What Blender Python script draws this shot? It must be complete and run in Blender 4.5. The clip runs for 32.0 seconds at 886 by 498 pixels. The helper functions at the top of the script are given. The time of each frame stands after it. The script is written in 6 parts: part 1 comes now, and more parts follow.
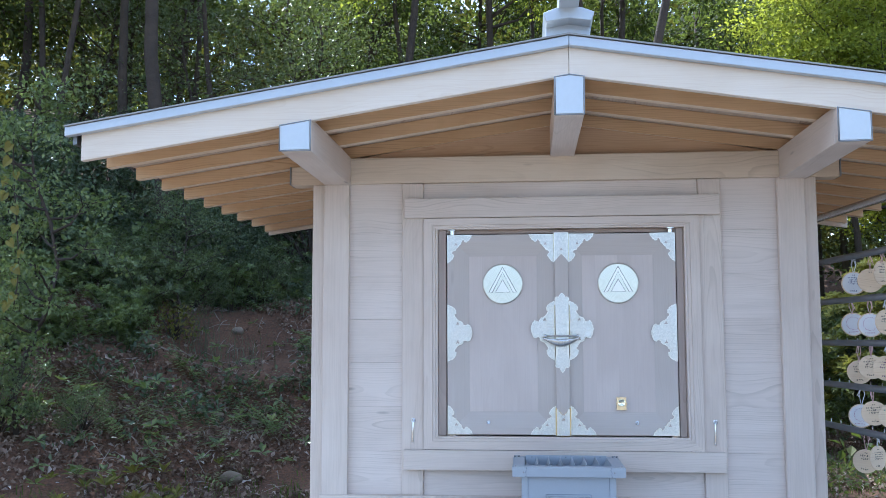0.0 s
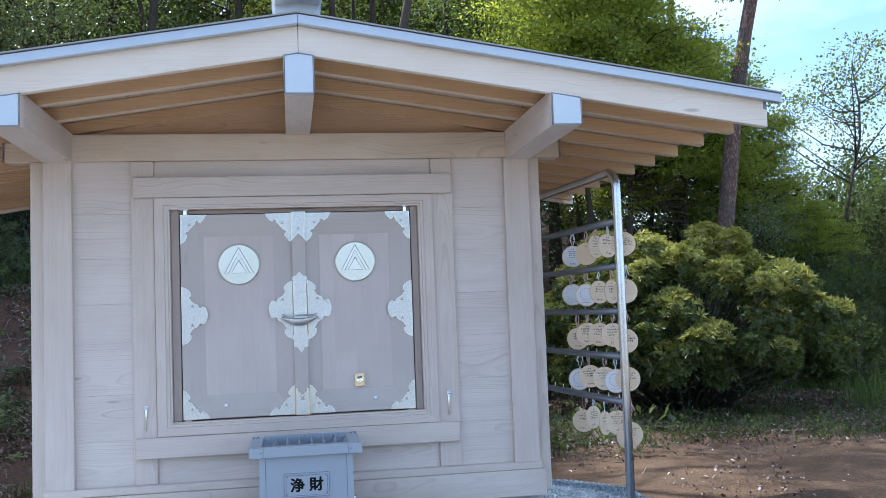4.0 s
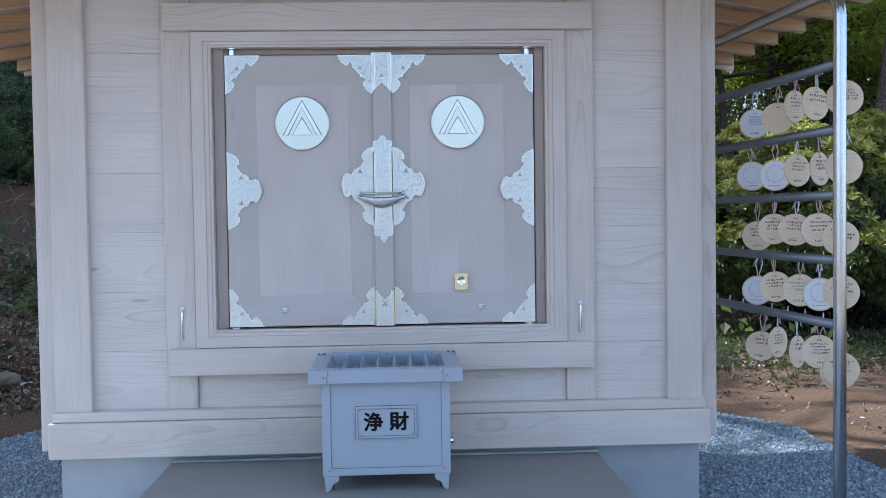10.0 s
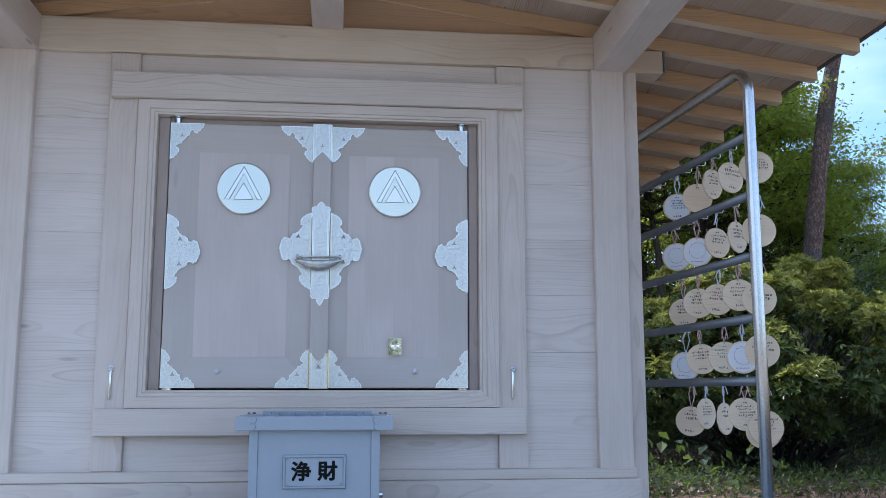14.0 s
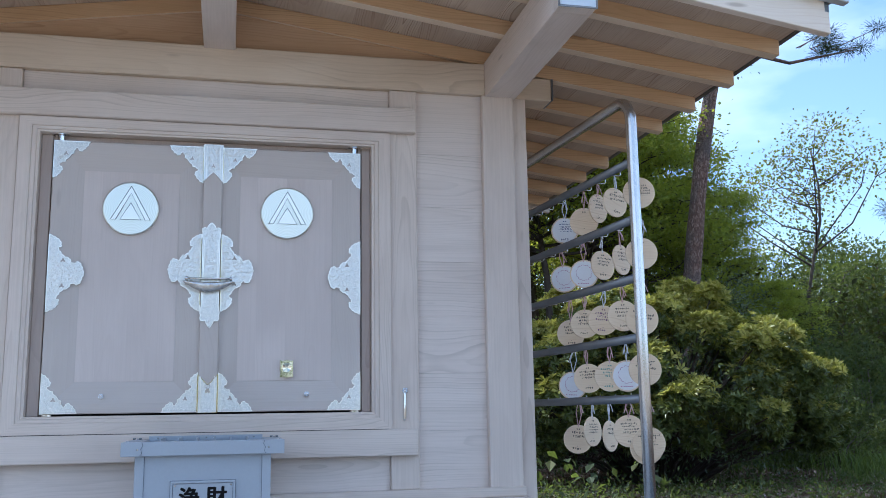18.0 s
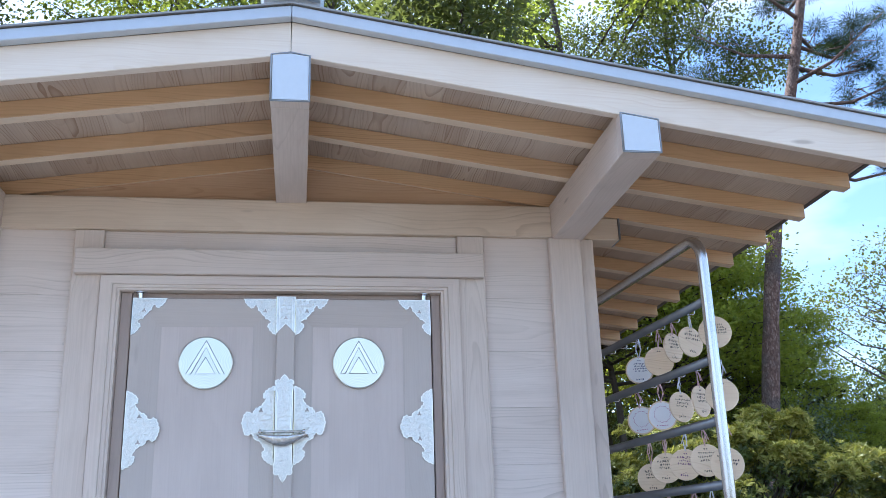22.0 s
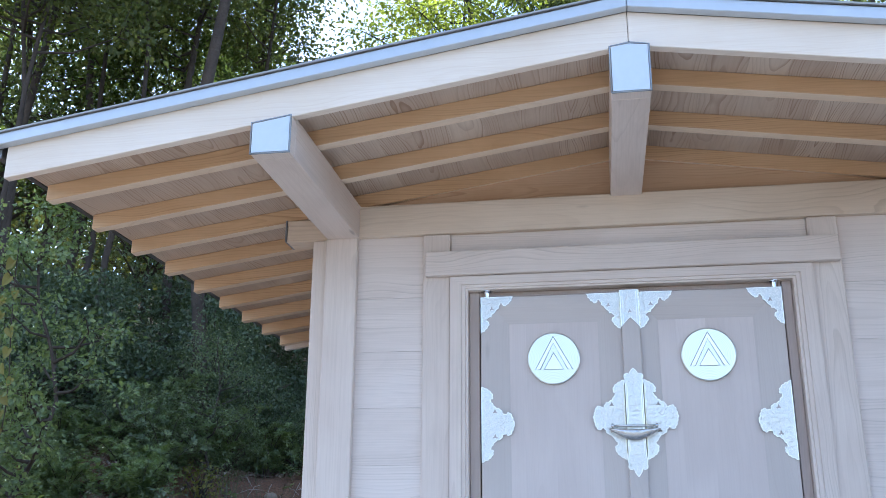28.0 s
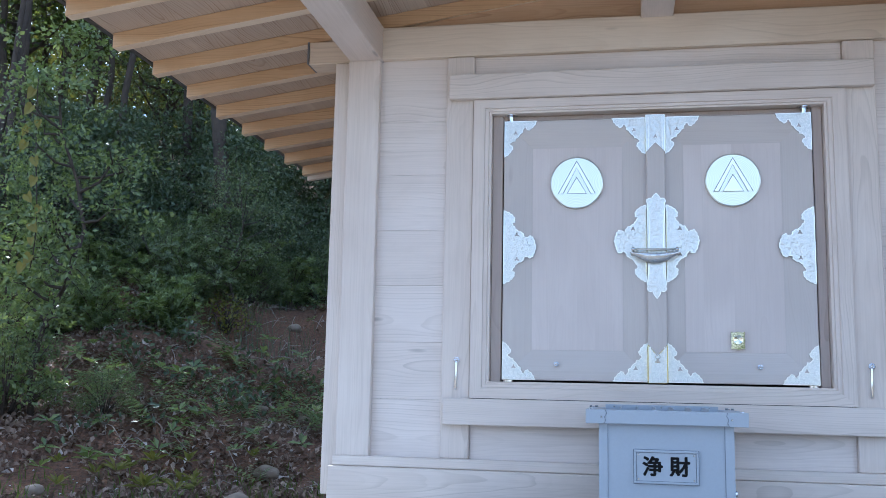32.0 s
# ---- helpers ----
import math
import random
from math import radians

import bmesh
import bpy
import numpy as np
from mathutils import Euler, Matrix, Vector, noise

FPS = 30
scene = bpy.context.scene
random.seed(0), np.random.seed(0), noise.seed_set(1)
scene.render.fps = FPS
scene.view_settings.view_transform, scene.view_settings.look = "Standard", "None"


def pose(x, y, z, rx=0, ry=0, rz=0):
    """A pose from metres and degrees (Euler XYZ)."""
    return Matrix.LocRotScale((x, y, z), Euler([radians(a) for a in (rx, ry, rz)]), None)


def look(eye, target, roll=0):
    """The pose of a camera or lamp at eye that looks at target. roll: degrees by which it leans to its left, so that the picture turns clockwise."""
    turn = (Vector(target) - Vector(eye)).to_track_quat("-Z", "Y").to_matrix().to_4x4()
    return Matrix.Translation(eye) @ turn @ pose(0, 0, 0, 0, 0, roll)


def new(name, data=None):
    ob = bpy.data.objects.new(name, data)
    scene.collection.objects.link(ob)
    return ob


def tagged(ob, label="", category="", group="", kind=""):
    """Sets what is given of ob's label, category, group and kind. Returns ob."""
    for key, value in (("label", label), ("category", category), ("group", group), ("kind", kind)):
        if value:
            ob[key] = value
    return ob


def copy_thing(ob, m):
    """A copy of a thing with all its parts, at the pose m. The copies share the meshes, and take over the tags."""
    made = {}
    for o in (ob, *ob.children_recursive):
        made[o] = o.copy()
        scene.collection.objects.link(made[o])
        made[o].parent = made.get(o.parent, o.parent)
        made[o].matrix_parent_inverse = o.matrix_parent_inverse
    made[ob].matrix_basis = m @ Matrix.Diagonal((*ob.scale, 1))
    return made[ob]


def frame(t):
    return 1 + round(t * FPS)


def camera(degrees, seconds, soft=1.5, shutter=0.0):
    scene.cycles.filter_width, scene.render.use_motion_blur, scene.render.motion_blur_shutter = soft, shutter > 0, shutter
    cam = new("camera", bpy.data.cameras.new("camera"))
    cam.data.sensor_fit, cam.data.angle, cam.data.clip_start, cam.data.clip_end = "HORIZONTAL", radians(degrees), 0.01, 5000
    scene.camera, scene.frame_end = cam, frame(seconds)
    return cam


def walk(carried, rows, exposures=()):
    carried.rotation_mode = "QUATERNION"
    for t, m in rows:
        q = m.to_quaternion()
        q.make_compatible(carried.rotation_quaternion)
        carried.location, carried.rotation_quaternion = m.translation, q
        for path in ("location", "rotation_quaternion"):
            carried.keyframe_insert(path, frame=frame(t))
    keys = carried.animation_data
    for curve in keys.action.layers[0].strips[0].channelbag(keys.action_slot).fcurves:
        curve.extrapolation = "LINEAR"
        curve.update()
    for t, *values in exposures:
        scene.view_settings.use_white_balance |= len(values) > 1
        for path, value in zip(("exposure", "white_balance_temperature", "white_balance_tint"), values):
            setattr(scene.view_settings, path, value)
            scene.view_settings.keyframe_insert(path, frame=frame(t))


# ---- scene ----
cam = camera(50.3, 32.0, soft=0.55)
PATH = [
    (0, (-0.143, -4.442, 1.123), (-0.324, -2.459, 1.312), -0.1),
    (0.5, (-0.109, -4.452, 1.149), (-0.177, -2.462, 1.331), -0.6),
    (1, (-0.058, -4.452, 1.161), (-0.003, -2.461, 1.341), -0.9),
    (1.5, (-0.065, -4.464, 1.113), (0.127, -2.483, 1.316), -1.0),
    (2, (-0.023, -4.447, 1.132), (0.282, -2.48, 1.323), -1.2),
    (2.5, (-0.013, -4.453, 1.151), (0.351, -2.493, 1.321), -1.6),
    (4.5, (-0.059, -4.451, 1.112), (0.23, -2.475, 1.218), -2.1),
    (5, (-0.092, -4.437, 1.08), (0.14, -2.452, 1.151), -1.5),
    (5.5, (-0.11, -4.429, 1.068), (0.06, -2.436, 1.095), -1.4),
    (6, (-0.124, -4.422, 1.059), (0.026, -2.427, 1.063), -1.3),
    (6.5, (-0.135, -4.394, 1.052), (0.0, -2.399, 1.039), -0.6),
    (7, (-0.098, -4.295, 1.052), (0.073, -2.303, 1.023), -1.0),
    (7.5, (-0.027, -4.136, 1.071), (0.144, -2.143, 1.034), 0.6),
    (8, (-0.043, -3.938, 1.087), (0.133, -1.946, 1.08), -1.2),
    (8.5, (0.01, -3.736, 1.074), (0.179, -1.743, 1.06), -1.2),
    (9, (0.048, -3.558, 1.069), (0.147, -1.561, 1.029), -0.4),
    (9.5, (0.011, -3.406, 1.101), (0.13, -1.411, 1.019), -1.9),
    (10, (0.054, -3.286, 1.047), (0.15, -1.29, 0.981), -0.8),
    (10.5, (0.03, -3.261, 0.957), (0.117, -1.265, 1.045), -1.4),
    (11, (0.057, -3.269, 0.762), (0.07, -1.279, 0.959), -2.1),
    (11.5, (0.073, -3.306, 0.674), (0.062, -1.32, 0.908), -1.9),
    (12, (0.044, -3.323, 0.642), (0.03, -1.34, 0.897), -1.7),
    (12.5, (0.04, -3.321, 0.616), (0.072, -1.341, 0.899), -1.4),
    (13, (0.057, -3.325, 0.641), (0.142, -1.348, 0.93), -0.9),
    (13.5, (0.059, -3.33, 0.642), (0.219, -1.36, 0.947), -0.7),
    (14, (0.084, -3.338, 0.667), (0.296, -1.372, 0.966), -0.0),
    (14.5, (0.061, -3.332, 0.628), (0.349, -1.378, 0.949), 0.1),
    (15, (0.063, -3.334, 0.611), (0.4, -1.389, 0.931), 0.1),
    (15.5, (0.065, -3.338, 0.612), (0.417, -1.394, 0.92), -0.3),
    (17.5, (0.077, -3.365, 0.653), (0.486, -1.429, 0.943), -0.5),
    (18, (0.077, -3.361, 0.66), (0.514, -1.44, 1.005), -0.9),
    (18.5, (0.104, -3.369, 0.673), (0.547, -1.46, 1.069), -0.7),
    (19, (0.105, -3.369, 0.702), (0.559, -1.469, 1.129), -0.8),
    (19.5, (0.104, -3.365, 0.689), (0.556, -1.473, 1.155), -1.4),
    (20, (0.093, -3.366, 0.691), (0.524, -1.477, 1.188), -1.1),
    (20.5, (0.086, -3.363, 0.705), (0.482, -1.475, 1.234), -1.3),
    (21, (0.085, -3.366, 0.715), (0.451, -1.48, 1.271), -1.5),
    (21.5, (0.081, -3.363, 0.722), (0.42, -1.478, 1.298), -1.5),
    (22, (0.058, -3.363, 0.73), (0.355, -1.481, 1.337), -1.8),
    (22.5, (0.056, -3.367, 0.738), (0.301, -1.486, 1.373), -1.9),
    (23, (0.035, -3.364, 0.744), (0.233, -1.484, 1.398), -1.9),
    (23.5, (0.023, -3.365, 0.754), (0.167, -1.486, 1.424), -1.1),
    (24, (0.009, -3.365, 0.75), (0.086, -1.491, 1.443), -1.1),
    (24.5, (-0.02, -3.364, 0.749), (-0.002, -1.494, 1.458), -0.9),
    (25, (-0.025, -3.36, 0.749), (-0.076, -1.492, 1.463), -0.9),
    (25.5, (-0.04, -3.354, 0.747), (-0.123, -1.488, 1.46), -0.7),
    (27.5, (-0.099, -3.349, 0.723), (-0.362, -1.473, 1.362), -0.3),
    (28, (-0.107, -3.349, 0.736), (-0.423, -1.469, 1.338), 0.3),
    (28.5, (-0.121, -3.349, 0.714), (-0.482, -1.472, 1.302), 0.5),
    (29, (-0.132, -3.348, 0.707), (-0.517, -1.469, 1.274), 0.8),
    (29.5, (-0.133, -3.339, 0.697), (-0.541, -1.455, 1.228), 1.1),
    (30, (-0.139, -3.338, 0.68), (-0.55, -1.441, 1.161), 1.4),
    (30.5, (-0.143, -3.334, 0.671), (-0.551, -1.423, 1.096), 1.5),
    (31, (-0.14, -3.334, 0.654), (-0.539, -1.414, 1.047), 1.3),
    (31.5, (-0.151, -3.32, 0.628), (-0.522, -1.389, 0.991), 1.2),
    (32, (-0.123, -3.333, 0.658), (-0.488, -1.387, 0.942), 1.2),
]
# the clip's camera brightens as it looks up and into the shade
EXPOSURES = [(t, 1.15 + e, k, g) for t, e, k, g in (
    (0, 0.16, 5185, 8.2), (2, 0.11, 5235, 8.2), (6, -0.05, 5145, 8.2), (9, -0.03, 5120, 8.2), (13, -0.23, 5100, 8.2), (15, -0.22, 5145, 8.2), (18, -0.10, 5280, 8.6),
    (19, -0.02, 5320, 9.6), (20, 0.07, 5310, 9.6), (23, 0.22, 5220, 9.6), (26, 0.38, 5130, 9.2), (28, 0.34, 5120, 8.6), (30, 0.30, 5110, 8.4), (32, 0.22, 5110, 8.2))]
walk(cam, [(t, look(eye, target, roll)) for t, eye, target, roll in PATH],
     exposures=EXPOSURES)

# ---- world and sun ----
world = bpy.data.worlds.new("world")
scene.world = world
world.use_nodes = True
wt = world.node_tree
sky = wt.nodes.new("ShaderNodeTexSky")
sky.sky_type = "NISHITA"
sky.sun_disc = False
SUN_EL, SUN_AZ = 52.0, -50.0          # degrees; azimuth from +y towards +x
sky.sun_elevation = radians(SUN_EL)
sky.sun_rotation = radians(SUN_AZ)
sky.air_density, sky.dust_density, sky.ozone_density = 1.0, 1.2, 1.0
# thin cloud, thicker towards the horizon
wtc = wt.nodes.new("ShaderNodeTexCoord")
wmap = wt.nodes.new("ShaderNodeMapping")
wmap.inputs["Scale"].default_value = (1.6, 1.6, 5.0)
wn = wt.nodes.new("ShaderNodeTexNoise")
wn.inputs["Scale"].default_value, wn.inputs["Detail"].default_value, wn.inputs["Roughness"].default_value = 1.4, 6.0, 0.5
wr = wt.nodes.new("ShaderNodeValToRGB")
wr.color_ramp.elements[0].position, wr.color_ramp.elements[1].position = 0.40, 0.70
wmix = wt.nodes.new("ShaderNodeMix")
wmix.data_type = "RGBA"
wmix.inputs["B"].default_value = (6.0, 6.2, 6.5, 1)
wt.links.new(wtc.outputs["Generated"], wmap.inputs["Vector"])
wt.links.new(wmap.outputs[0], wn.inputs["Vector"])
wt.links.new(wn.outputs["Fac"], wr.inputs["Fac"])
wt.links.new(wr.outputs["Color"], wmix.inputs["Factor"])
wt.links.new(sky.outputs["Color"], wmix.inputs["A"])
wt.links.new(wmix.outputs["Result"], wt.nodes["Background"].inputs["Color"])
wt.nodes["Background"].inputs["Strength"].default_value = 0.13
sun = new("sun", bpy.data.lights.new("sun", "SUN"))
sun.data.energy, sun.data.angle, sun.data.color = 5.0, radians(0.53), (1.0, 0.94, 0.84)
_d = Vector((math.sin(radians(SUN_AZ)) * math.cos(radians(SUN_EL)), math.cos(radians(SUN_AZ)) * math.cos(radians(SUN_EL)), math.sin(radians(SUN_EL))))
sun.rotation_euler = _d.to_track_quat("Z", "Y").to_euler()
sun.location = (-16, 12, 16)

rng = np.random.default_rng(7)

# ---- materials ----


def material(name):
    m = bpy.data.materials.new(name)
    m.use_nodes = True
    t = m.node_tree
    return m, t, t.nodes["Principled BSDF"]


def node(t, kind, **inputs):
    n = t.nodes.new("ShaderNode" + kind)
    for key, value in inputs.items():
        n.inputs[key.replace("_", " ")].default_value = value
    return n


def ramp(t, fac, stops):
    n = t.nodes.new("ShaderNodeValToRGB")
    while len(n.color_ramp.elements) < len(stops):
        n.color_ramp.elements.new(0.5)
    for e, (at, col) in zip(n.color_ramp.elements, stops):
        e.position, e.color = at, (*col, 1)
    t.links.new(fac, n.inputs["Fac"])
    return n.outputs["Color"]


def mixed(t, fac, a, b, blend="MIX"):
    n = t.nodes.new("ShaderNodeMix")
    n.data_type, n.blend_type = "RGBA", blend
    for value, sock in ((fac, n.inputs["Factor"]), (a, n.inputs["A"]), (b, n.inputs["B"])):
        if isinstance(value, (int, float)):
            sock.default_value = value
        elif isinstance(value, tuple):
            sock.default_value = (*value, 1)
        else:
            t.links.new(value, sock)
    return n.outputs["Result"]


def maths(t, op, a, b=0.0):
    n = t.nodes.new("ShaderNodeMath")
    n.operation = op
    for value, sock in ((a, n.inputs[0]), (b, n.inputs[1])):
        if isinstance(value, (int, float)):
            sock.default_value = value
        else:
            t.links.new(value, sock)
    return n.outputs[0]


def bump(t, p, height, strength, distance=0.002):
    n = node(t, "Bump", Strength=strength, Distance=distance)
    t.links.new(height, n.inputs["Height"])
    t.links.new(n.outputs["Normal"], p.inputs["Normal"])


def wood(name, axis, light, mid, dark, line=0.32, rough=0.6, vary=0.4, ring=0.0085, knots=0.55, curl=1.0):
    """Planed softwood: each board cuts the growth rings of its own log, so the lines run straight on one and arch on another; fine fibre, uneven stain, a few knots."""
    m, t, p = material(name)
    tc = node(t, "TexCoord")
    info = node(t, "ObjectInfo")
    dice = t.nodes.new("ShaderNodeTexWhiteNoise")
    dice.noise_dimensions = "1D"
    t.links.new(info.outputs["Random"], dice.inputs["W"])
    throw = node(t, "SeparateColor")
    t.links.new(dice.outputs["Color"], throw.inputs[0])
    shift = t.nodes.new("ShaderNodeVectorMath")
    shift.operation = "MULTIPLY_ADD"
    t.links.new(dice.outputs["Color"], shift.inputs[0])
    shift.inputs[1].default_value = (37.0, 61.0, 23.0)
    t.links.new(tc.outputs["Object"], shift.inputs[2])

    def drawn_out(across, along):
        mp = node(t, "Mapping")
        sc = [across] * 3
        sc["xyz".index(axis)] = along
        mp.inputs["Scale"].default_value = sc
        t.links.new(shift.outputs[0], mp.inputs["Vector"])
        return mp.outputs[0]

    def grain(vec, **inputs):
        n = node(t, "TexNoise", **inputs)
        t.links.new(vec, n.inputs["Vector"])
        return n.outputs["Fac"]

    # distance from the pith, which lies near the board, off its middle; the log tapers and wanders
    sep = node(t, "SeparateXYZ")
    t.links.new(tc.outputs["Object"], sep.inputs[0])
    u, v = [k for k in "XYZ" if k != axis.upper()]
    pu = maths(t, "MULTIPLY", maths(t, "SUBTRACT", throw.outputs[0], 0.5), 0.16)
    pv = maths(t, "MULTIPLY", maths(t, "SUBTRACT", throw.outputs[1], 0.5), 0.16)
    wander = maths(t, "MULTIPLY", maths(t, "SUBTRACT", grain(drawn_out(3.0, 1.1), Scale=1.0, Detail=2.0, Roughness=0.45), 0.5), 0.13)
    du, dv = maths(t, "ADD", maths(t, "SUBTRACT", sep.outputs[u], pu), wander), maths(t, "SUBTRACT", sep.outputs[v], pv)
    far = maths(t, "SQRT", maths(t, "ADD", maths(t, "MULTIPLY", du, du), maths(t, "MULTIPLY", dv, dv)))
    far = maths(t, "ADD", far, maths(t, "MULTIPLY", sep.outputs[axis.upper()], 0.022))
    far = maths(t, "ADD", far, maths(t, "MULTIPLY", grain(drawn_out(16.0, 2.0), Scale=1.0, Detail=2.0, Roughness=0.5), 0.016))
    far = maths(t, "ADD", far, maths(t, "MULTIPLY", grain(drawn_out(7.0, 3.2), Scale=1.0, Detail=1.0, Roughness=0.4), 0.05 * curl))
    turns = maths(t, "DIVIDE", far, ring)
    rings = maths(t, "FRACT", turns)
    lines = ramp(t, rings, [(0.0, (0.1, 0.1, 0.1)), (0.06, (0, 0, 0)), (0.55, (0.10, 0.10, 0.10)), (0.86, (0.9, 0.9, 0.9)), (0.95, (1, 1, 1)), (1.0, (0.1, 0.1, 0.1))])
    # some years are strong, some hardly show
    year = t.nodes.new("ShaderNodeTexWhiteNoise")
    year.noise_dimensions = "1D"
    t.links.new(maths(t, "FLOOR", turns), year.inputs["W"])
    lines = maths(t, "MULTIPLY", lines, ramp(t, year.outputs["Value"], [(0.0, (0.22, 0.22, 0.22)), (0.5, (0.5, 0.5, 0.5)), (1.0, (1.35, 1.35, 1.35))]))
    # the figure comes and goes along a board
    lines = maths(t, "MULTIPLY", lines, ramp(t, grain(drawn_out(5.0, 1.2), Scale=1.0, Detail=1.0), [(0.36, (0.35, 0.35, 0.35)), (0.62, (1.4, 1.4, 1.4))]))
    big = grain(shift.outputs[0], Scale=2.6, Detail=2.0)
    base = mixed(t, ramp(t, big, [(0.3, (0, 0, 0)), (0.7, (1, 1, 1))]), light, mid)
    base = mixed(t, maths(t, "MULTIPLY", throw.outputs[2], vary), base, mid)
    col = mixed(t, maths(t, "MINIMUM", maths(t, "MULTIPLY", lines, line), 1.0), base, dark)
    fibre = grain(drawn_out(210.0, 3.0), Scale=1.0, Detail=2.0, Roughness=0.6)
    col = mixed(t, maths(t, "MULTIPLY", ramp(t, fibre, [(0.42, (0, 0, 0)), (0.68, (1, 1, 1))]), 0.16), col, dark)
    # uneven take-up of the stain: soft patches drawn out along the board, and a pale bloom
    stain = grain(drawn_out(9.0, 2.6), Scale=1.0, Detail=4.0, Roughness=0.58, Distortion=0.6)
    col = mixed(t, maths(t, "MULTIPLY", ramp(t, stain, [(0.50, (0, 0, 0)), (0.74, (1, 1, 1))]), 0.20), col, dark)
    col = mixed(t, maths(t, "MULTIPLY", ramp(t, stain, [(0.26, (1, 1, 1)), (0.48, (0, 0, 0))]), 0.35), col, light)
    # a few knots
    vor = node(t, "TexVoronoi", Scale=1.0)
    t.links.new(drawn_out(7.0, 1.5), vor.inputs["Vector"])
    knot = ramp(t, vor.outputs["Distance"], [(0.03, (1, 1, 1)), (0.07, (0, 0, 0))])
    col = mixed(t, maths(t, "MULTIPLY", knot, knots), col, tuple(c * 0.5 for c in dark))
    t.links.new(col, p.inputs["Base Color"])
    p.inputs["Roughness"].default_value = rough
    bump(t, p, mixed(t, 0.5, lines, fibre), 0.22, 0.0012)
    return m


PALE = ((0.715, 0.632, 0.557), (0.637, 0.546, 0.474), (0.39, 0.325, 0.262))
WASH = ((0.74, 0.66, 0.60), (0.67, 0.585, 0.52), (0.43, 0.37, 0.315))
WARM = ((0.67, 0.475, 0.285), (0.60, 0.40, 0.218), (0.36, 0.215, 0.105))
SOFF = ((0.68, 0.585, 0.465), (0.505, 0.405, 0.31), (0.32, 0.22, 0.15))
wood_board = wood("whitewashed_board_wood", "x", *WASH, 0.32, 0.6, 0.5, 0.0085, 0.55, 0.6)
wood_pale_x = wood("pale_stained_wood_x", "x", *PALE, 0.27, 0.6, 0.4, 0.0065, 0.55, 0.5)
wood_pale_y = wood("pale_stained_wood_y", "y", *PALE, 0.20, 0.6, 0.4, 0.0055, 0.6, 0.45)
wood_pale_z = wood("pale_stained_wood_z", "z", *PALE, 0.24, 0.6, 0.4, 0.006, 0.55, 0.5)
wood_tie = wood("bare_beam_wood", "x", (0.72, 0.615, 0.49), (0.655, 0.54, 0.41), (0.41, 0.315, 0.22), 0.36, 0.6, 0.4, 0.011, 0.6, 0.9)
wood_cover = wood("cover_board_wood", "z", *PALE, 0.10, 0.6, 0.7)
wood_warm_x = wood("fresh_wood_x", "x", *WARM, 0.42, 0.6, 0.4, 0.0085, 0.7, 0.8)
wood_under = wood("paler_underside_wood", "x", (0.76, 0.635, 0.48), (0.70, 0.565, 0.405), (0.52, 0.385, 0.25), 0.28, 0.6, 0.4, 0.007, 0.5, 0.6)
wood_fascia = wood("fascia_wood", "x", (0.82, 0.745, 0.65), (0.76, 0.67, 0.56), (0.58, 0.45, 0.33), 0.26)
wood_gable = wood("gable_wood", "x", (0.60, 0.43, 0.285), (0.545, 0.37, 0.23), (0.33, 0.20, 0.11), 0.50, 0.6, 0.3, 0.0085, 0.4, 0.7)
wood_soffit = wood("soffit_wood", "y", *SOFF, 0.66, 0.6, 1.0, 0.0085, 0.55, 1.0)
wood_door = wood("door_wood_z", "z", (0.565, 0.51, 0.465), (0.505, 0.45, 0.41), (0.43, 0.365, 0.325), 0.22, 0.42, 0.4, 0.0085, 0.2)
wood_door_x = wood("door_wood_x", "x", (0.565, 0.51, 0.465), (0.505, 0.45, 0.41), (0.43, 0.365, 0.325), 0.22, 0.42, 0.4, 0.0085, 0.2)
wood_panel = wood("door_panel_wood", "z", (0.67, 0.595, 0.55), (0.56, 0.49, 0.45), (0.48, 0.41, 0.37), 0.15, 0.40, 0.9, 0.0085, 0.3)
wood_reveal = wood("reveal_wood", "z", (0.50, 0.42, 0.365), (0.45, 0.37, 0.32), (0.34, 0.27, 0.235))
wood_tag = wood("tag_wood", "x", (0.80, 0.66, 0.48), (0.74, 0.58, 0.40), (0.58, 0.41, 0.26), 0.6, 0.55, 0.6, 0.005, 0.0)


def mottled(name, a, b, scale=6.0, fine=90.0, rough=0.8, strength=0.3, metallic=0.0, distance=0.003):
    """Two tones at a large scale and a fine one, with fine relief."""
    m, t, p = material(name)
    tc = node(t, "TexCoord")
    n1 = node(t, "TexNoise", Scale=scale, Detail=4.0, Roughness=0.6)
    n2 = node(t, "TexNoise", Scale=fine, Detail=3.0, Roughness=0.65)
    for n in (n1, n2):
        t.links.new(tc.outputs["Object"], n.inputs["Vector"])
    f = ramp(t, n1.outputs["Fac"], [(0.3, (0, 0, 0)), (0.7, (1, 1, 1))])
    col = mixed(t, f, a, b)
    col = mixed(t, maths(t, "MULTIPLY", n2.outputs["Fac"], 0.25), col, tuple(0.6 * c for c in a))
    t.links.new(col, p.inputs["Base Color"])
    p.inputs["Roughness"].default_value = rough
    p.inputs["Metallic"].default_value = metallic
    bump(t, p, n2.outputs["Fac"], strength, distance)
    return m


concrete = mottled("trowelled_concrete", (0.46, 0.47, 0.475), (0.32, 0.335, 0.345), 3.2, 60, 0.7, 0.12)
concrete_step_mat = mottled("step_concrete", (0.275, 0.258, 0.238), (0.225, 0.21, 0.193), 2.0, 70, 0.7, 0.15)
bark_dark = mottled("dark_bark", (0.085, 0.065, 0.05), (0.05, 0.04, 0.033), 4.0, 18, 0.95, 1.0, 0, 0.02)


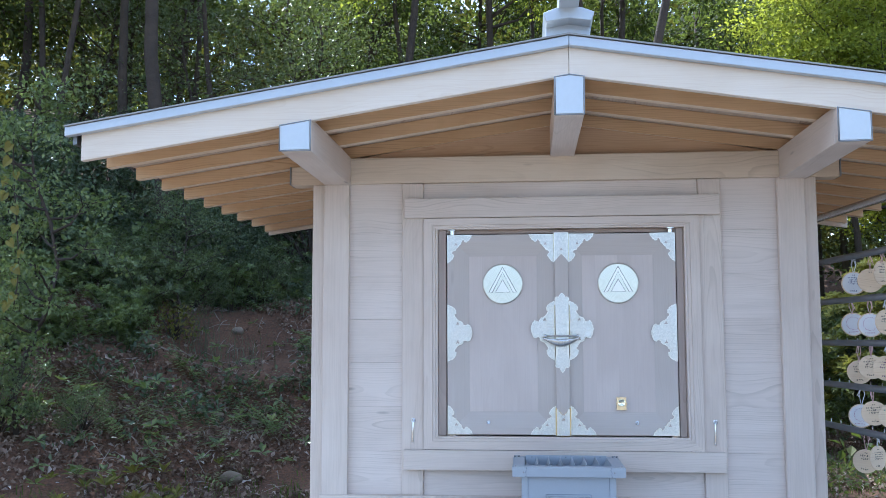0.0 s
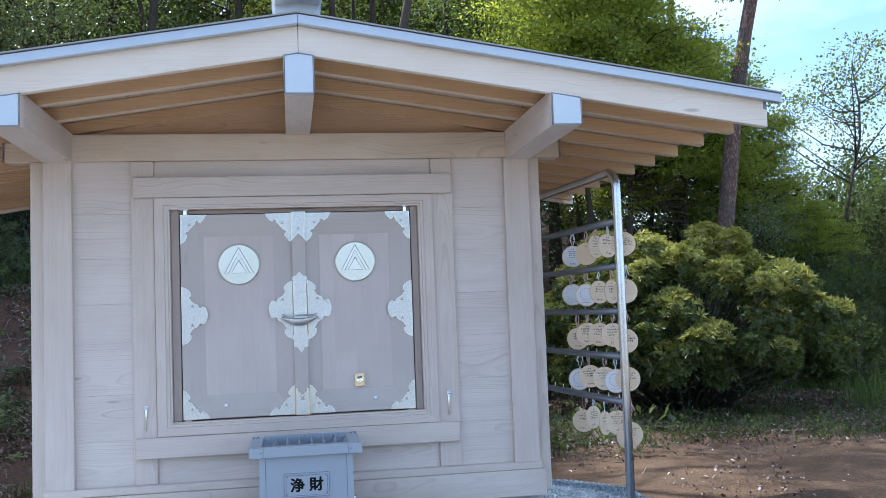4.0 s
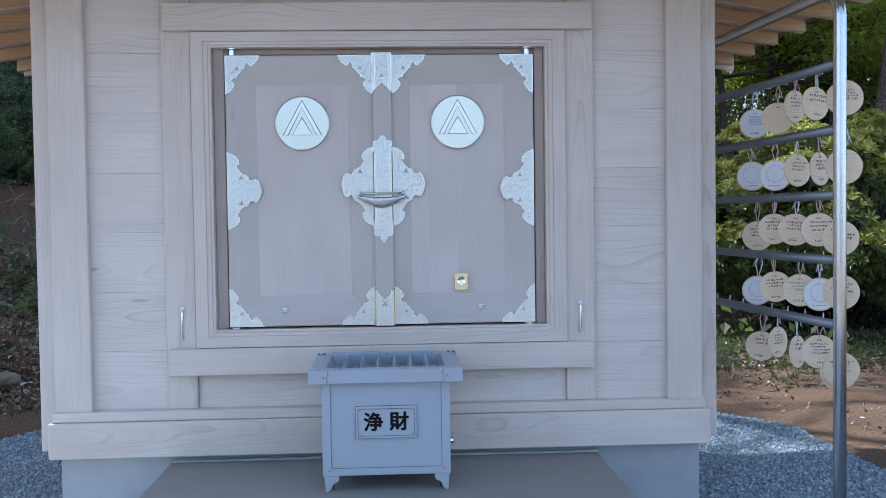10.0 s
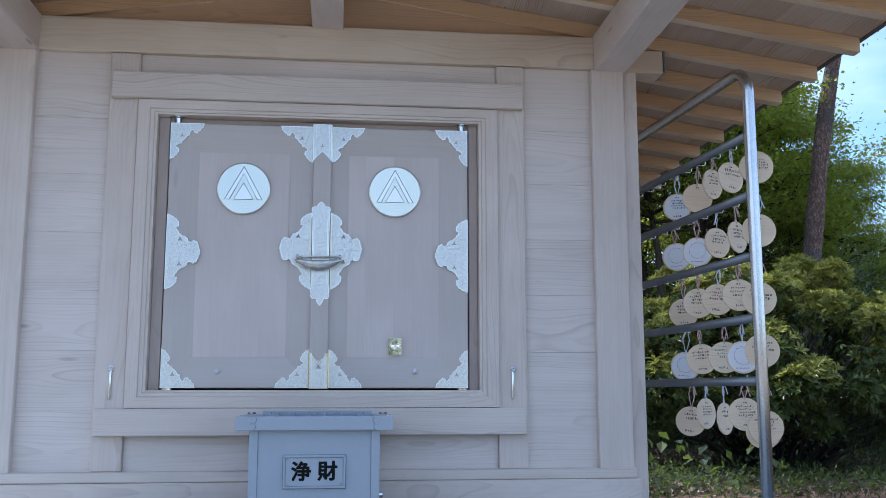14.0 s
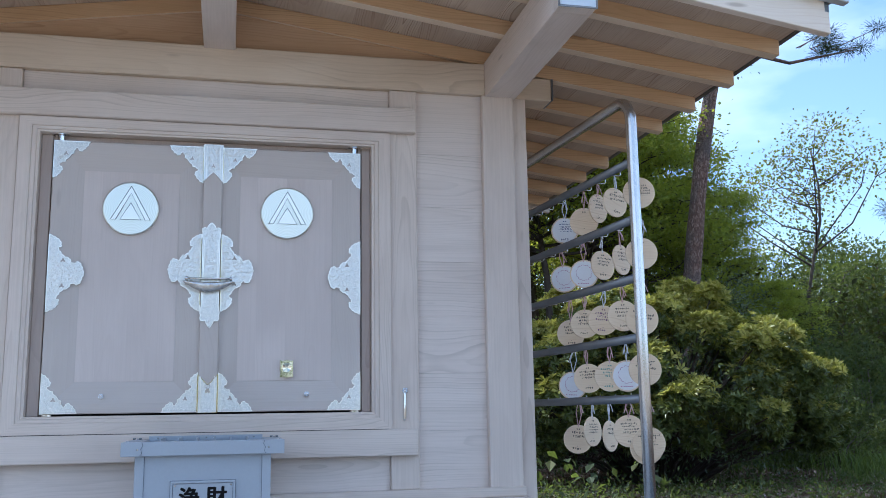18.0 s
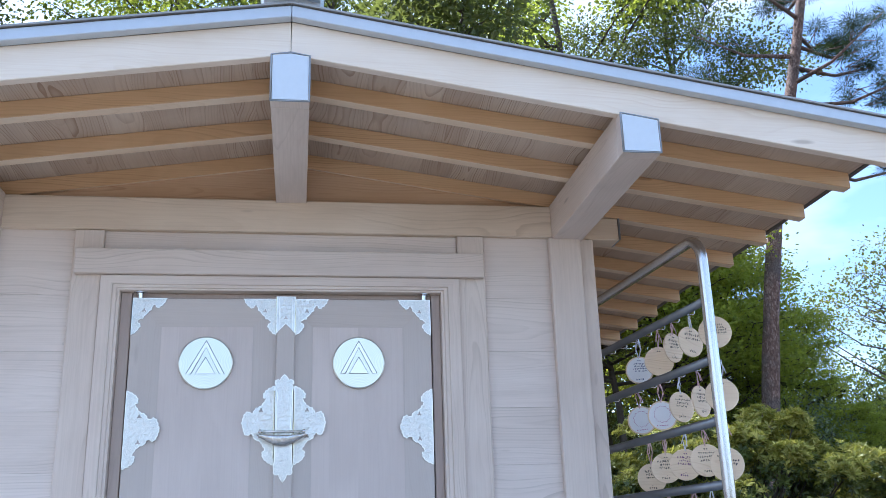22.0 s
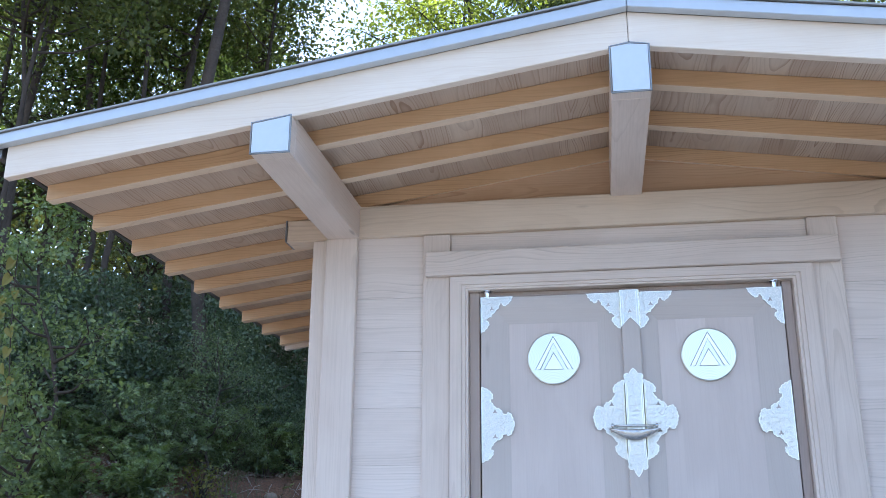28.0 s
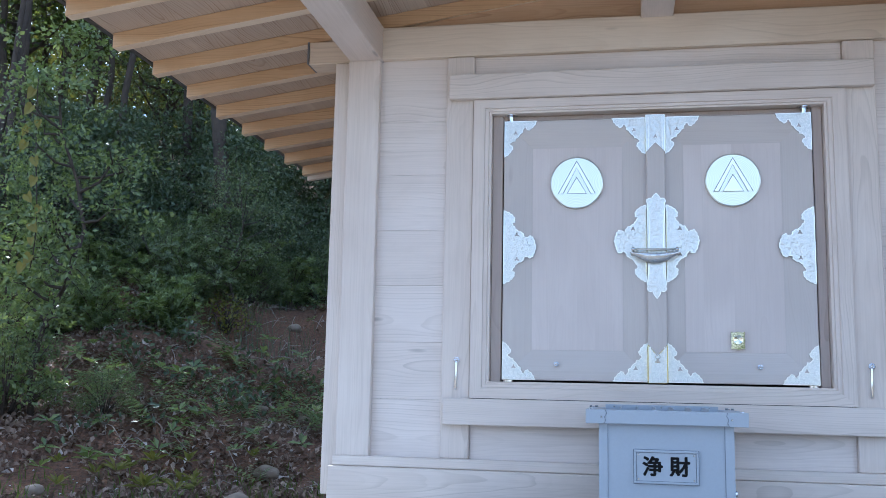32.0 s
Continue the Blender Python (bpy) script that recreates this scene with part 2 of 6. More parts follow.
def plated_bark():
    """Pine bark: reddish plates parted by dark cracks, with grey weathering."""
    m, t, p = material("reddish_pine_bark")
    tc = node(t, "TexCoord")
    mp = node(t, "Mapping")
    mp.inputs["Scale"].default_value = (46.0, 46.0, 20.0)
    t.links.new(tc.outputs["Object"], mp.inputs["Vector"])
    warp = node(t, "TexNoise", Scale=1.2, Detail=3.0)
    t.links.new(mp.outputs[0], warp.inputs["Vector"])
    vec = mixed(t, 0.25, mp.outputs[0], warp.outputs["Color"], "LINEAR_LIGHT")
    edge = node(t, "TexVoronoi", Scale=1.0)
    edge.feature = "DISTANCE_TO_EDGE"
    t.links.new(vec, edge.inputs["Vector"])
    cell = node(t, "TexVoronoi", Scale=1.0)
    t.links.new(vec, cell.inputs["Vector"])
    grey = node(t, "TexNoise", Scale=2.2, Detail=4.0, Roughness=0.6)
    t.links.new(tc.outputs["Object"], grey.inputs["Vector"])
    tone = ramp(t, cell.outputs["Color"], [(0.2, (0.15, 0.088, 0.065)), (0.5, (0.25, 0.155, 0.118)), (0.8, (0.36, 0.25, 0.20))])
    tone = mixed(t, ramp(t, grey.outputs["Fac"], [(0.45, (0, 0, 0)), (0.62, (1, 1, 1))]), tone, (0.16, 0.13, 0.115))
    crack = ramp(t, edge.outputs["Distance"], [(0.0, (0.35, 0.35, 0.35)), (0.16, (1, 1, 1))])
    t.links.new(mixed(t, crack, (0.07, 0.04, 0.03), tone), p.inputs["Base Color"])
    p.inputs["Roughness"].default_value = 0.95
    bump(t, p, crack, 1.0, 0.03)
    return m


bark_pine = plated_bark()
box_paint = mottled("pale_blue_grey_paint", (0.38, 0.415, 0.46), (0.36, 0.395, 0.44), 3.0, 150, 0.42, 0.03)
roof_metal = mottled("grey_roof_metal", (0.36, 0.35, 0.33), (0.31, 0.30, 0.285), 3.0, 60, 0.45, 0.05, 0.6)
edge_metal = mottled("pale_blue_grey_edge_metal", (0.56, 0.61, 0.67), (0.52, 0.57, 0.63), 2.0, 40, 0.38, 0.03, 0.35)
cap_metal = mottled("white_cap_metal", (0.62, 0.67, 0.72), (0.60, 0.65, 0.70), 2.0, 40, 0.35, 0.03, 0.25)
cap_rim_mat = mottled("grey_metal_rim", (0.33, 0.36, 0.39), (0.28, 0.31, 0.34), 5.0, 60, 0.4, 0.05, 0.7)
steel = mottled("brushed_steel", (0.70, 0.70, 0.69), (0.60, 0.60, 0.59), 6.0, 220, 0.27, 0.05, 1.0)
bar_metal = mottled("dull_dark_steel", (0.25, 0.26, 0.275), (0.20, 0.21, 0.22), 8.0, 200, 0.42, 0.05, 0.85)
chrome = mottled("bright_chrome", (0.85, 0.85, 0.84), (0.78, 0.78, 0.77), 6.0, 200, 0.14, 0.03, 1.0)
brass = mottled("polished_brass", (0.83, 0.72, 0.38), (0.78, 0.64, 0.30), 8.0, 200, 0.14, 0.03, 1.0)
black = mottled("black_ink", (0.015, 0.015, 0.016), (0.012, 0.012, 0.012), 30, 200, 0.95, 0.0)
black.node_tree.nodes["Principled BSDF"].inputs["Specular IOR Level"].default_value = 0.05
dark_gap = mottled("dark_interior", (0.02, 0.018, 0.016), (0.03, 0.026, 0.022), 5, 50, 0.9, 0.1)
ink = mottled("dark_writing_ink", (0.03, 0.028, 0.03), (0.06, 0.055, 0.06), 60, 300, 0.7, 0.0)
ink_violet = mottled("violet_writing_ink", (0.12, 0.03, 0.14), (0.16, 0.05, 0.18), 60, 300, 0.7, 0.0)
ink_blue = mottled("blue_writing_ink", (0.03, 0.05, 0.17), (0.05, 0.07, 0.2), 60, 300, 0.7, 0.0)
ink_red = mottled("lilac_pink_printed_ink", (0.50, 0.22, 0.34), (0.46, 0.26, 0.38), 60, 300, 0.7, 0.0)
ink_teal = mottled("teal_writing_ink", (0.05, 0.3, 0.27), (0.08, 0.33, 0.3), 60, 300, 0.7, 0.0)
tag_white = mottled("white_printed_face", (0.80, 0.80, 0.82), (0.76, 0.76, 0.78), 20, 200, 0.6, 0.02)
cord_white = mottled("white_cord", (0.78, 0.79, 0.84), (0.7, 0.71, 0.76), 40, 400, 0.8, 0.2)
cord_pink = mottled("pink_cord", (0.72, 0.50, 0.50), (0.65, 0.42, 0.43), 40, 400, 0.8, 0.2)
twig_mat = mottled("dead_twig", (0.36, 0.31, 0.27), (0.24, 0.20, 0.17), 8.0, 60, 0.9, 0.3)
rock = mottled("field_stone", (0.30, 0.24, 0.18), (0.22, 0.17, 0.13), 6.0, 40, 0.9, 0.6)


def island_tones(name, stops, rough=0.75, translucent=0.0, spec=0.3, through_tone=(0.27, 0.33, 0.04)):
    """Loose pieces whose tone differs from piece to piece; leaves let light through."""
    m, t, p = material(name)
    g = node(t, "NewGeometry")
    col = ramp(t, g.outputs["Random Per Island"], stops)
    n = node(t, "TexNoise", Scale=0.9, Detail=2.0)
    tc = node(t, "TexCoord")
    t.links.new(tc.outputs["Object"], n.inputs["Vector"])
    col = mixed(t, maths(t, "MULTIPLY", n.outputs["Fac"], 0.5), col, stops[0][1])
    t.links.new(col, p.inputs["Base Color"])
    p.inputs["Roughness"].default_value = rough
    p.inputs["Specular IOR Level"].default_value = spec
    if translucent:
        tr = node(t, "BsdfTranslucent")
        bright = mixed(t, 0.5, col, through_tone)
        t.links.new(bright, tr.inputs["Color"])
        mx = node(t, "MixShader", Fac=translucent)
        t.links.new(p.outputs[0], mx.inputs[1])
        t.links.new(tr.outputs[0], mx.inputs[2])
        t.links.new(mx.outputs[0], t.nodes["Material Output"].inputs["Surface"])
    return m


leaf_forest = island_tones("forest_leaves", [(0, (0.024, 0.038, 0.018)), (0.6, (0.050, 0.072, 0.030)), (1, (0.12, 0.125, 0.04))], 0.6, 0.36, 0.2, (0.30, 0.38, 0.05))
leaf_high = island_tones("high_crown_leaves", [(0, (0.034, 0.050, 0.020)), (0.6, (0.072, 0.094, 0.030)), (1, (0.16, 0.155, 0.04))], 0.5, 0.42, 0.35, (0.40, 0.44, 0.08))
# the few yellow leaves at the top stop stand in for backlit glints
leaf_woods = island_tones("deep_wood_leaves", [(0, (0.012, 0.020, 0.010)), (0.7, (0.034, 0.045, 0.018)), (0.93, (0.07, 0.075, 0.024)), (1, (0.22, 0.19, 0.03))], 0.65, 0.22, 0.15, (0.30, 0.28, 0.03))
leaf_canopy = island_tones("backlit_canopy_leaves", [(0, (0.06, 0.085, 0.02)), (0.6, (0.12, 0.145, 0.028)), (1, (0.22, 0.20, 0.045))], 0.45, 0.66, 0.4, (0.64, 0.72, 0.07))
leaf_light = island_tones("light_green_leaves", [(0, (0.09, 0.14, 0.026)), (0.7, (0.19, 0.25, 0.045)), (1, (0.32, 0.33, 0.06))], 0.45, 0.62, 0.4, (0.70, 0.72, 0.06))
leaf_dark = island_tones("dark_shrub_leaves", [(0, (0.042, 0.066, 0.038)), (0.7, (0.09, 0.126, 0.070)), (1, (0.18, 0.21, 0.105))], 0.34, 0.25, 0.5)
leaf_bank = island_tones("bank_shrub_leaves", [(0, (0.085, 0.125, 0.05)), (0.7, (0.185, 0.245, 0.098)), (1, (0.33, 0.37, 0.14))], 0.30, 0.42, 0.6, (0.34, 0.42, 0.06))
leaf_shade = island_tones("shaded_sapling_leaves", [(0, (0.07, 0.10, 0.05)), (0.7, (0.145, 0.19, 0.092)), (1, (0.28, 0.31, 0.13))], 0.33, 0.35, 0.5)
leaf_yellow = island_tones("yellowing_leaves", [(0, (0.12, 0.12, 0.03)), (0.6, (0.22, 0.20, 0.05)), (1, (0.33, 0.27, 0.08))], 0.5, 0.4)
leaf_azalea = island_tones("azalea_leaves", [(0, (0.034, 0.054, 0.014)), (0.55, (0.088, 0.118, 0.028)), (1, (0.20, 0.225, 0.055))], 0.38, 0.28, 0.45, (0.40, 0.42, 0.05))
leaf_tips = island_tones("azalea_tip_leaves", [(0, (0.15, 0.16, 0.03)), (0.55, (0.32, 0.315, 0.06)), (1, (0.55, 0.49, 0.14))], 0.42, 0.38, 0.4, (0.60, 0.56, 0.08))
leaf_autumn = island_tones("turning_leaves", [(0, (0.11, 0.125, 0.03)), (0.6, (0.20, 0.185, 0.045)), (1, (0.32, 0.21, 0.07))], 0.6, 0.5)
needle = island_tones("pine_needles", [(0, (0.018, 0.036, 0.018)), (1, (0.05, 0.075, 0.03))], 0.7, 0.1, 0.15)
grass_mat = island_tones("grass_blades", [(0, (0.05, 0.09, 0.02)), (1, (0.14, 0.19, 0.04))], 0.6, 0.35)
litter_mat = island_tones("dead_leaves", [(0, (0.12, 0.078, 0.055)), (0.6, (0.25, 0.175, 0.125)), (0.9, (0.40, 0.31, 0.245)), (1, (0.60, 0.54, 0.49))], 0.8, 0.0, 0.3)
gravel_mat = island_tones("blue_grey_gravel", [(0, (0.15, 0.185, 0.21)), (0.6, (0.32, 0.38, 0.41)), (1, (0.56, 0.61, 0.64))], 0.85)
chip_mat = island_tones("white_stone_chips", [(0, (0.5, 0.5, 0.5)), (1, (0.75, 0.75, 0.76))], 0.8)


gilt_metal = mottled("matt_plated_ground", (0.85, 0.86, 0.82), (0.70, 0.71, 0.68), 90, 420, 0.34, 0.6, 1.0, 0.0015)
vine_metal = mottled("polished_embossed_vine", (0.95, 0.95, 0.91), (0.88, 0.88, 0.83), 40, 300, 0.36, 0.1, 1.0, 0.0006)
flange_metal = mottled("gilt_flange", (0.95, 0.87, 0.62), (0.90, 0.80, 0.50), 20, 200, 0.22, 0.05, 1.0)
bright_rim = mottled("bright_plated_rim", (0.97, 0.965, 0.91), (0.96, 0.95, 0.88), 20, 200, 0.30, 0.03, 1.0)
emblem_metal = mottled("flat_plated_metal", (0.93, 0.92, 0.86), (0.90, 0.89, 0.82), 12, 200, 0.33, 0.02, 1.0)


def disc_metal():
    m, t, p = material("turned_plated_disc")
    tc = node(t, "TexCoord")
    w = node(t, "TexWave", Scale=58.0, Distortion=3.0, Detail=2.0)
    w.wave_type, w.rings_direction = "RINGS", "Y"
    w.inputs["Detail Scale"].default_value = 1.2
    t.links.new(tc.outputs["Object"], w.inputs["Vector"])
    t.links.new(mixed(t, w.outputs["Fac"], (0.86, 0.87, 0.78), (0.74, 0.75, 0.65)), p.inputs["Base Color"])
    p.inputs["Metallic"].default_value = 1.0
    p.inputs["Roughness"].default_value = 0.34
    bump(t, p, w.outputs["Fac"], 0.10, 0.001)
    return m


disc_mat = disc_metal()
lock_metal = mottled("dark_chased_silver", (0.80, 0.80, 0.78), (0.45, 0.45, 0.43), 90, 300, 0.11, 0.5, 1.0)
seam_grey = mottled("seam_shadow_grey", (0.15, 0.17, 0.20), (0.12, 0.14, 0.17), 20, 200, 0.6, 0.0)
rim_dark = mottled("dark_engraved_line", (0.07, 0.065, 0.05), (0.05, 0.045, 0.04), 20, 200, 0.4, 0.0, 0.8)
mirror_gold = mottled("mirror_plate", (0.92, 0.88, 0.68), (0.88, 0.83, 0.60), 8, 200, 0.05, 0.0, 1.0)

# ---- mesh helpers ----


def origin_of(ob):
    v = Vector((0, 0, 0))
    while ob:
        v += ob.location
        ob = ob.parent
    return v


def part(name, bm, mat, parent=None, label="", category="", kind="", group=""):
    """Links a bmesh, built in world places, as one mesh object with its origin in its middle."""
    mats = mat if isinstance(mat, (list, tuple)) else [mat]
    me = bpy.data.meshes.new(name)
    lo = Vector([min(v.co[k] for v in bm.verts) for k in range(3)])
    hi = Vector([max(v.co[k] for v in bm.verts) for k in range(3)])
    mid = (lo + hi) / 2
    bmesh.ops.translate(bm, verts=bm.verts, vec=-mid)
    bm.normal_update()
    bm.to_mesh(me)
    bm.free()
    for m in mats:
        me.materials.append(m)
    ob = new(name, me)
    ob.parent = parent
    ob.location = mid - origin_of(parent) if parent else mid
    return tagged(ob, label, category, group, kind)


def thing(name, place, label, category, group="", kind=""):
    ob = new(name)
    ob.empty_display_size = 0.1
    ob.location = place
    return tagged(ob, label, category, group, kind)


def box(x0, x1, y0, y1, z0, z1, bevel=0.003, bm=None):
    own = bmesh.new()
    bmesh.ops.create_cube(own, size=1.0)
    for v in own.verts:
        v.co = ((x0 + x1) / 2 + v.co.x * (x1 - x0), (y0 + y1) / 2 + v.co.y * (y1 - y0), (z0 + z1) / 2 + v.co.z * (z1 - z0))
    if bevel:
        bmesh.ops.bevel(own, geom=own.edges[:], offset=bevel, segments=1 if bevel < 0.004 else 2, affect="EDGES", profile=0.5)
    return joined(own, bm)


def joined(own, bm):
    if bm is None:
        return own
    me = bpy.data.meshes.new("scratch")
    own.to_mesh(me)
    own.free()
    bm.from_mesh(me)
    bpy.data.meshes.remove(me)
    return bm


def prism(profile, along, a, b, bevel=0.0, bm=None):
    """A closed profile of (u, v) pushed along x, y or z from a to b; u, v are the other two axes in order."""
    own = bmesh.new()
    put = {"x": lambda u, v, w: (w, u, v), "y": lambda u, v, w: (u, w, v), "z": lambda u, v, w: (u, v, w)}[along]
    near = [own.verts.new(put(u, v, a)) for u, v in profile]
    far = [own.verts.new(put(u, v, b)) for u, v in profile]
    own.faces.new(near)
    own.faces.new(far)
    for i in range(len(profile)):
        j = (i + 1) % len(profile)
        own.faces.new((near[i], near[j], far[j], far[i]))
    bmesh.ops.recalc_face_normals(own, faces=own.faces[:])
    if bevel:
        bmesh.ops.bevel(own, geom=own.edges[:], offset=bevel, segments=1, affect="EDGES")
    return joined(own, bm)


def tube(points, radius, sides=10, bm=None, cap=True):
    """A round bar along a line of points; radius may be a list."""
    own = bm if bm is not None else bmesh.new()
    pts = [Vector(p) for p in points]
    radii = radius if isinstance(radius, (list, tuple)) else [radius] * len(pts)
    rings, side = [], None
    for i, p in enumerate(pts):
        d = (pts[min(i + 1, len(pts) - 1)] - pts[max(i - 1, 0)]).normalized()
        if side is None:
            side = d.orthogonal().normalized()
        side = (side - d * side.dot(d)).normalized()
        up = d.cross(side)
        rings.append([own.verts.new(p + radii[i] * (math.cos(a) * side + math.sin(a) * up)) for a in (2 * math.pi * k / sides for k in range(sides))])
    for r0, r1 in zip(rings, rings[1:]):
        for k in range(sides):
            f = own.faces.new((r0[k], r0[(k + 1) % sides], r1[(k + 1) % sides], r1[k]))
            f.smooth = True
    if cap:
        own.faces.new(rings[0][::-1])
        own.faces.new(rings[-1])
    return own


def lathe(rows, centre, axis="y", sides=32, bm=None):
    """A turned shape: rows of (radius, height along the axis)."""
    own = bm if bm is not None else bmesh.new()
    c = Vector(centre)
    rings = []
    for r, hgt in rows:
        ring = []
        for k in range(sides):
            a = 2 * math.pi * k / sides
            u, v = r * math.cos(a), r * math.sin(a)
            off = {"y": (u, hgt, v), "z": (u, v, hgt), "x": (hgt, u, v)}[axis]
            ring.append(own.verts.new(c + Vector(off)))
        rings.append(ring)
    for r0, r1 in zip(rings, rings[1:]):
        for k in range(sides):
            own.faces.new((r0[k], r0[(k + 1) % sides], r1[(k + 1) % sides], r1[k]))
    own.faces.new(rings[0][::-1])
    own.faces.new(rings[-1])
    bmesh.ops.recalc_face_normals(own, faces=own.faces[:])
    return own


def plate(outline, y_back, y_front, holes=(), rim=0.0, bm=None):
    """A flat plate in the x-z plane with an outline, holes and a raised rim along its edge (second material)."""
    own = bmesh.new()
    edges = []
    for loop in (outline, *holes):
        vs = [own.verts.new((x, y_front, z)) for x, z in loop]
        edges += [own.edges.new((vs[i], vs[(i + 1) % len(vs)])) for i in range(len(vs))]
    bmesh.ops.triangle_fill(own, use_beauty=True, edges=edges)
    out = bmesh.ops.extrude_face_region(own, geom=own.faces[:])
    for v in out["geom"]:
        if isinstance(v, bmesh.types.BMVert):
            v.co.y = y_back
    bmesh.ops.recalc_face_normals(own, faces=own.faces[:])
    if rim:
        first = len(own.faces)
        for loop in (outline,):
            tube([(x, y_front, z) for x, z in loop] + [(loop[0][0], y_front, loop[0][1])], rim, 5, own)
        own.faces.ensure_lookup_table()
        for f in own.faces[first:]:
            f.material_index = 1
    return joined(own, bm)


def raw(name, verts, faces, mat, parent=None, place=(0, 0, 0), smooth=False):
    me = bpy.data.meshes.new(name)
    me.from_pydata(verts, [], faces)
    me.materials.append(mat)
    if smooth:
        me.shade_smooth()
    ob = new(name, me)
    ob.parent = parent
    ob.location = place
    return ob

# ---- ground ----


def soft(a, b, v):
    s = np.clip((v - a) / (b - a), 0, 1)
    return s * s * (3 - 2 * s)


def height(x, y):
    """The lie of the land: level round the shrine, a bank that climbs behind and to the side of it, a fall far off on the other side."""
    x, y = np.asarray(x, float), np.asarray(y, float)
    d = (y - 2.9) * 0.80 + (-x - 1.9) * 0.60           # across the foot of the bank
    d2 = (y - 8.0) * 0.95 - (x - 1.0) * 0.25           # the gentler rise further along
    z = 0.36 * np.clip(d, 0, None) * soft(0.0, 0.9, d) * soft(4.5, 0.5, x)
    z = np.maximum(z, 0.36 * np.clip(d2, 0, None) * soft(11.0, 3.0, x - 0.12 * y))
    z = np.minimum(z, 7.0 + 0.04 * np.clip(y, 0, None))
    z = z - 0.10 * np.clip(x - 9.0, 0, 40) * soft(30, 6, y)
    z = z + soft(0.2, 2.0, d) * 0.10 * (np.sin(2.3 * x + 1.1 * y) + np.sin(3.1 * y - 1.7 * x))
    z = z + 0.012 * np.sin(5 * x + 1) * np.sin(4.3 * y) * soft(1.8, 3.0, np.hypot(x, y - 0.6))
    return z - 0.05


def sheet(xs, ys):
    gx, gy = np.meshgrid(xs, ys)
    gz = height(gx, gy) - 0.004
    n, m = gx.shape
    verts = np.stack([gx, gy, gz], -1).reshape(-1, 3)
    i = np.arange(n * m).reshape(n, m)
    faces = np.stack([i[:-1, :-1], i[:-1, 1:], i[1:, 1:], i[1:, :-1]], -1).reshape(-1, 4)
    return verts.tolist(), faces.tolist()


near_x = np.concatenate([-np.geomspace(400, 12, 14), np.arange(-11.8, 12, 0.2), np.geomspace(12, 400, 14)])
near_y = np.concatenate([-np.geomspace(400, 8, 14), np.arange(-7.8, 16, 0.2), np.geomspace(16, 400, 14)])


def ground_material():
    m, t, p = material("earth_and_leaf_mould")
    tc = node(t, "TexCoord")
    n1 = node(t, "TexNoise", Scale=0.9, Detail=5.0, Roughness=0.65)
    n2 = node(t, "TexNoise", Scale=34.0, Detail=4.0, Roughness=0.7)
    n3 = node(t, "TexVoronoi", Scale=60.0)
    for n in (n1, n2, n3):
        t.links.new(tc.outputs["Object"], n.inputs["Vector"])
    fine = ramp(t, n2.outputs["Fac"], [(0.4, (0, 0, 0)), (0.7, (1, 1, 1))])
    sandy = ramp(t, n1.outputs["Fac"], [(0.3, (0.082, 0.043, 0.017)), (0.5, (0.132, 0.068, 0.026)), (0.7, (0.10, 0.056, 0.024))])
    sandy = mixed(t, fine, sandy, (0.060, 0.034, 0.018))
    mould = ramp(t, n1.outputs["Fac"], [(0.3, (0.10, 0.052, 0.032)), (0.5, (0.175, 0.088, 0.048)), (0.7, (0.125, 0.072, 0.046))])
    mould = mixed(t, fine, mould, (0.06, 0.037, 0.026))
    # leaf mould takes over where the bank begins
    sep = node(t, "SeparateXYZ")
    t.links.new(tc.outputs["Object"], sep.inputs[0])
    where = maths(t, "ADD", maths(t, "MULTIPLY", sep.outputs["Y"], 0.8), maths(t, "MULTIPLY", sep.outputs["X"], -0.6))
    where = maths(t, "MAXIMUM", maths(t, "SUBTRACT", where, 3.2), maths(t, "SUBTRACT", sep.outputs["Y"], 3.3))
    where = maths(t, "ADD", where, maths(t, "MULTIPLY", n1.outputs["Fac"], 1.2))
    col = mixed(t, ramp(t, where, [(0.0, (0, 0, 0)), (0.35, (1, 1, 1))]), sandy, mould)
    # paler sand assumed on the unseen forecourt; it bounces light onto the front
    court = maths(t, "ADD", maths(t, "SUBTRACT", -1.6, sep.outputs["Y"]), maths(t, "MULTIPLY", n1.outputs["Fac"], 0.8))
    pale = mixed(t, fine, (0.205, 0.168, 0.128), (0.15, 0.122, 0.092))
    col = mixed(t, ramp(t, court, [(0.0, (0, 0, 0)), (0.9, (1, 1, 1))]), col, pale)
    t.links.new(col, p.inputs["Base Color"])
    p.inputs["Roughness"].default_value = 0.95
    bump(t, p, mixed(t, 0.5, n2.outputs["Fac"], n3.outputs["Distance"]), 0.9, 0.02)
    return m


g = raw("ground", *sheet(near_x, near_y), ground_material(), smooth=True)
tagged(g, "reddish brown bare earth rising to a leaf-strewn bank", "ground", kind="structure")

# ---- gravel bed ----


def gravel_edge(a):
    """The outline of the gravel bed round the shrine, by angle."""
    c, s = np.cos(a), np.sin(a)
    r = (np.abs(c / 2.04) ** 5 + np.abs(s / 1.68) ** 5) ** -0.2
    r = r * (1 + 0.012 * np.sin(7 * a) + 0.010 * np.sin(13 * a + 1) + 0.006 * np.sin(29 * a))
    return r * c, 0.32 + r * s


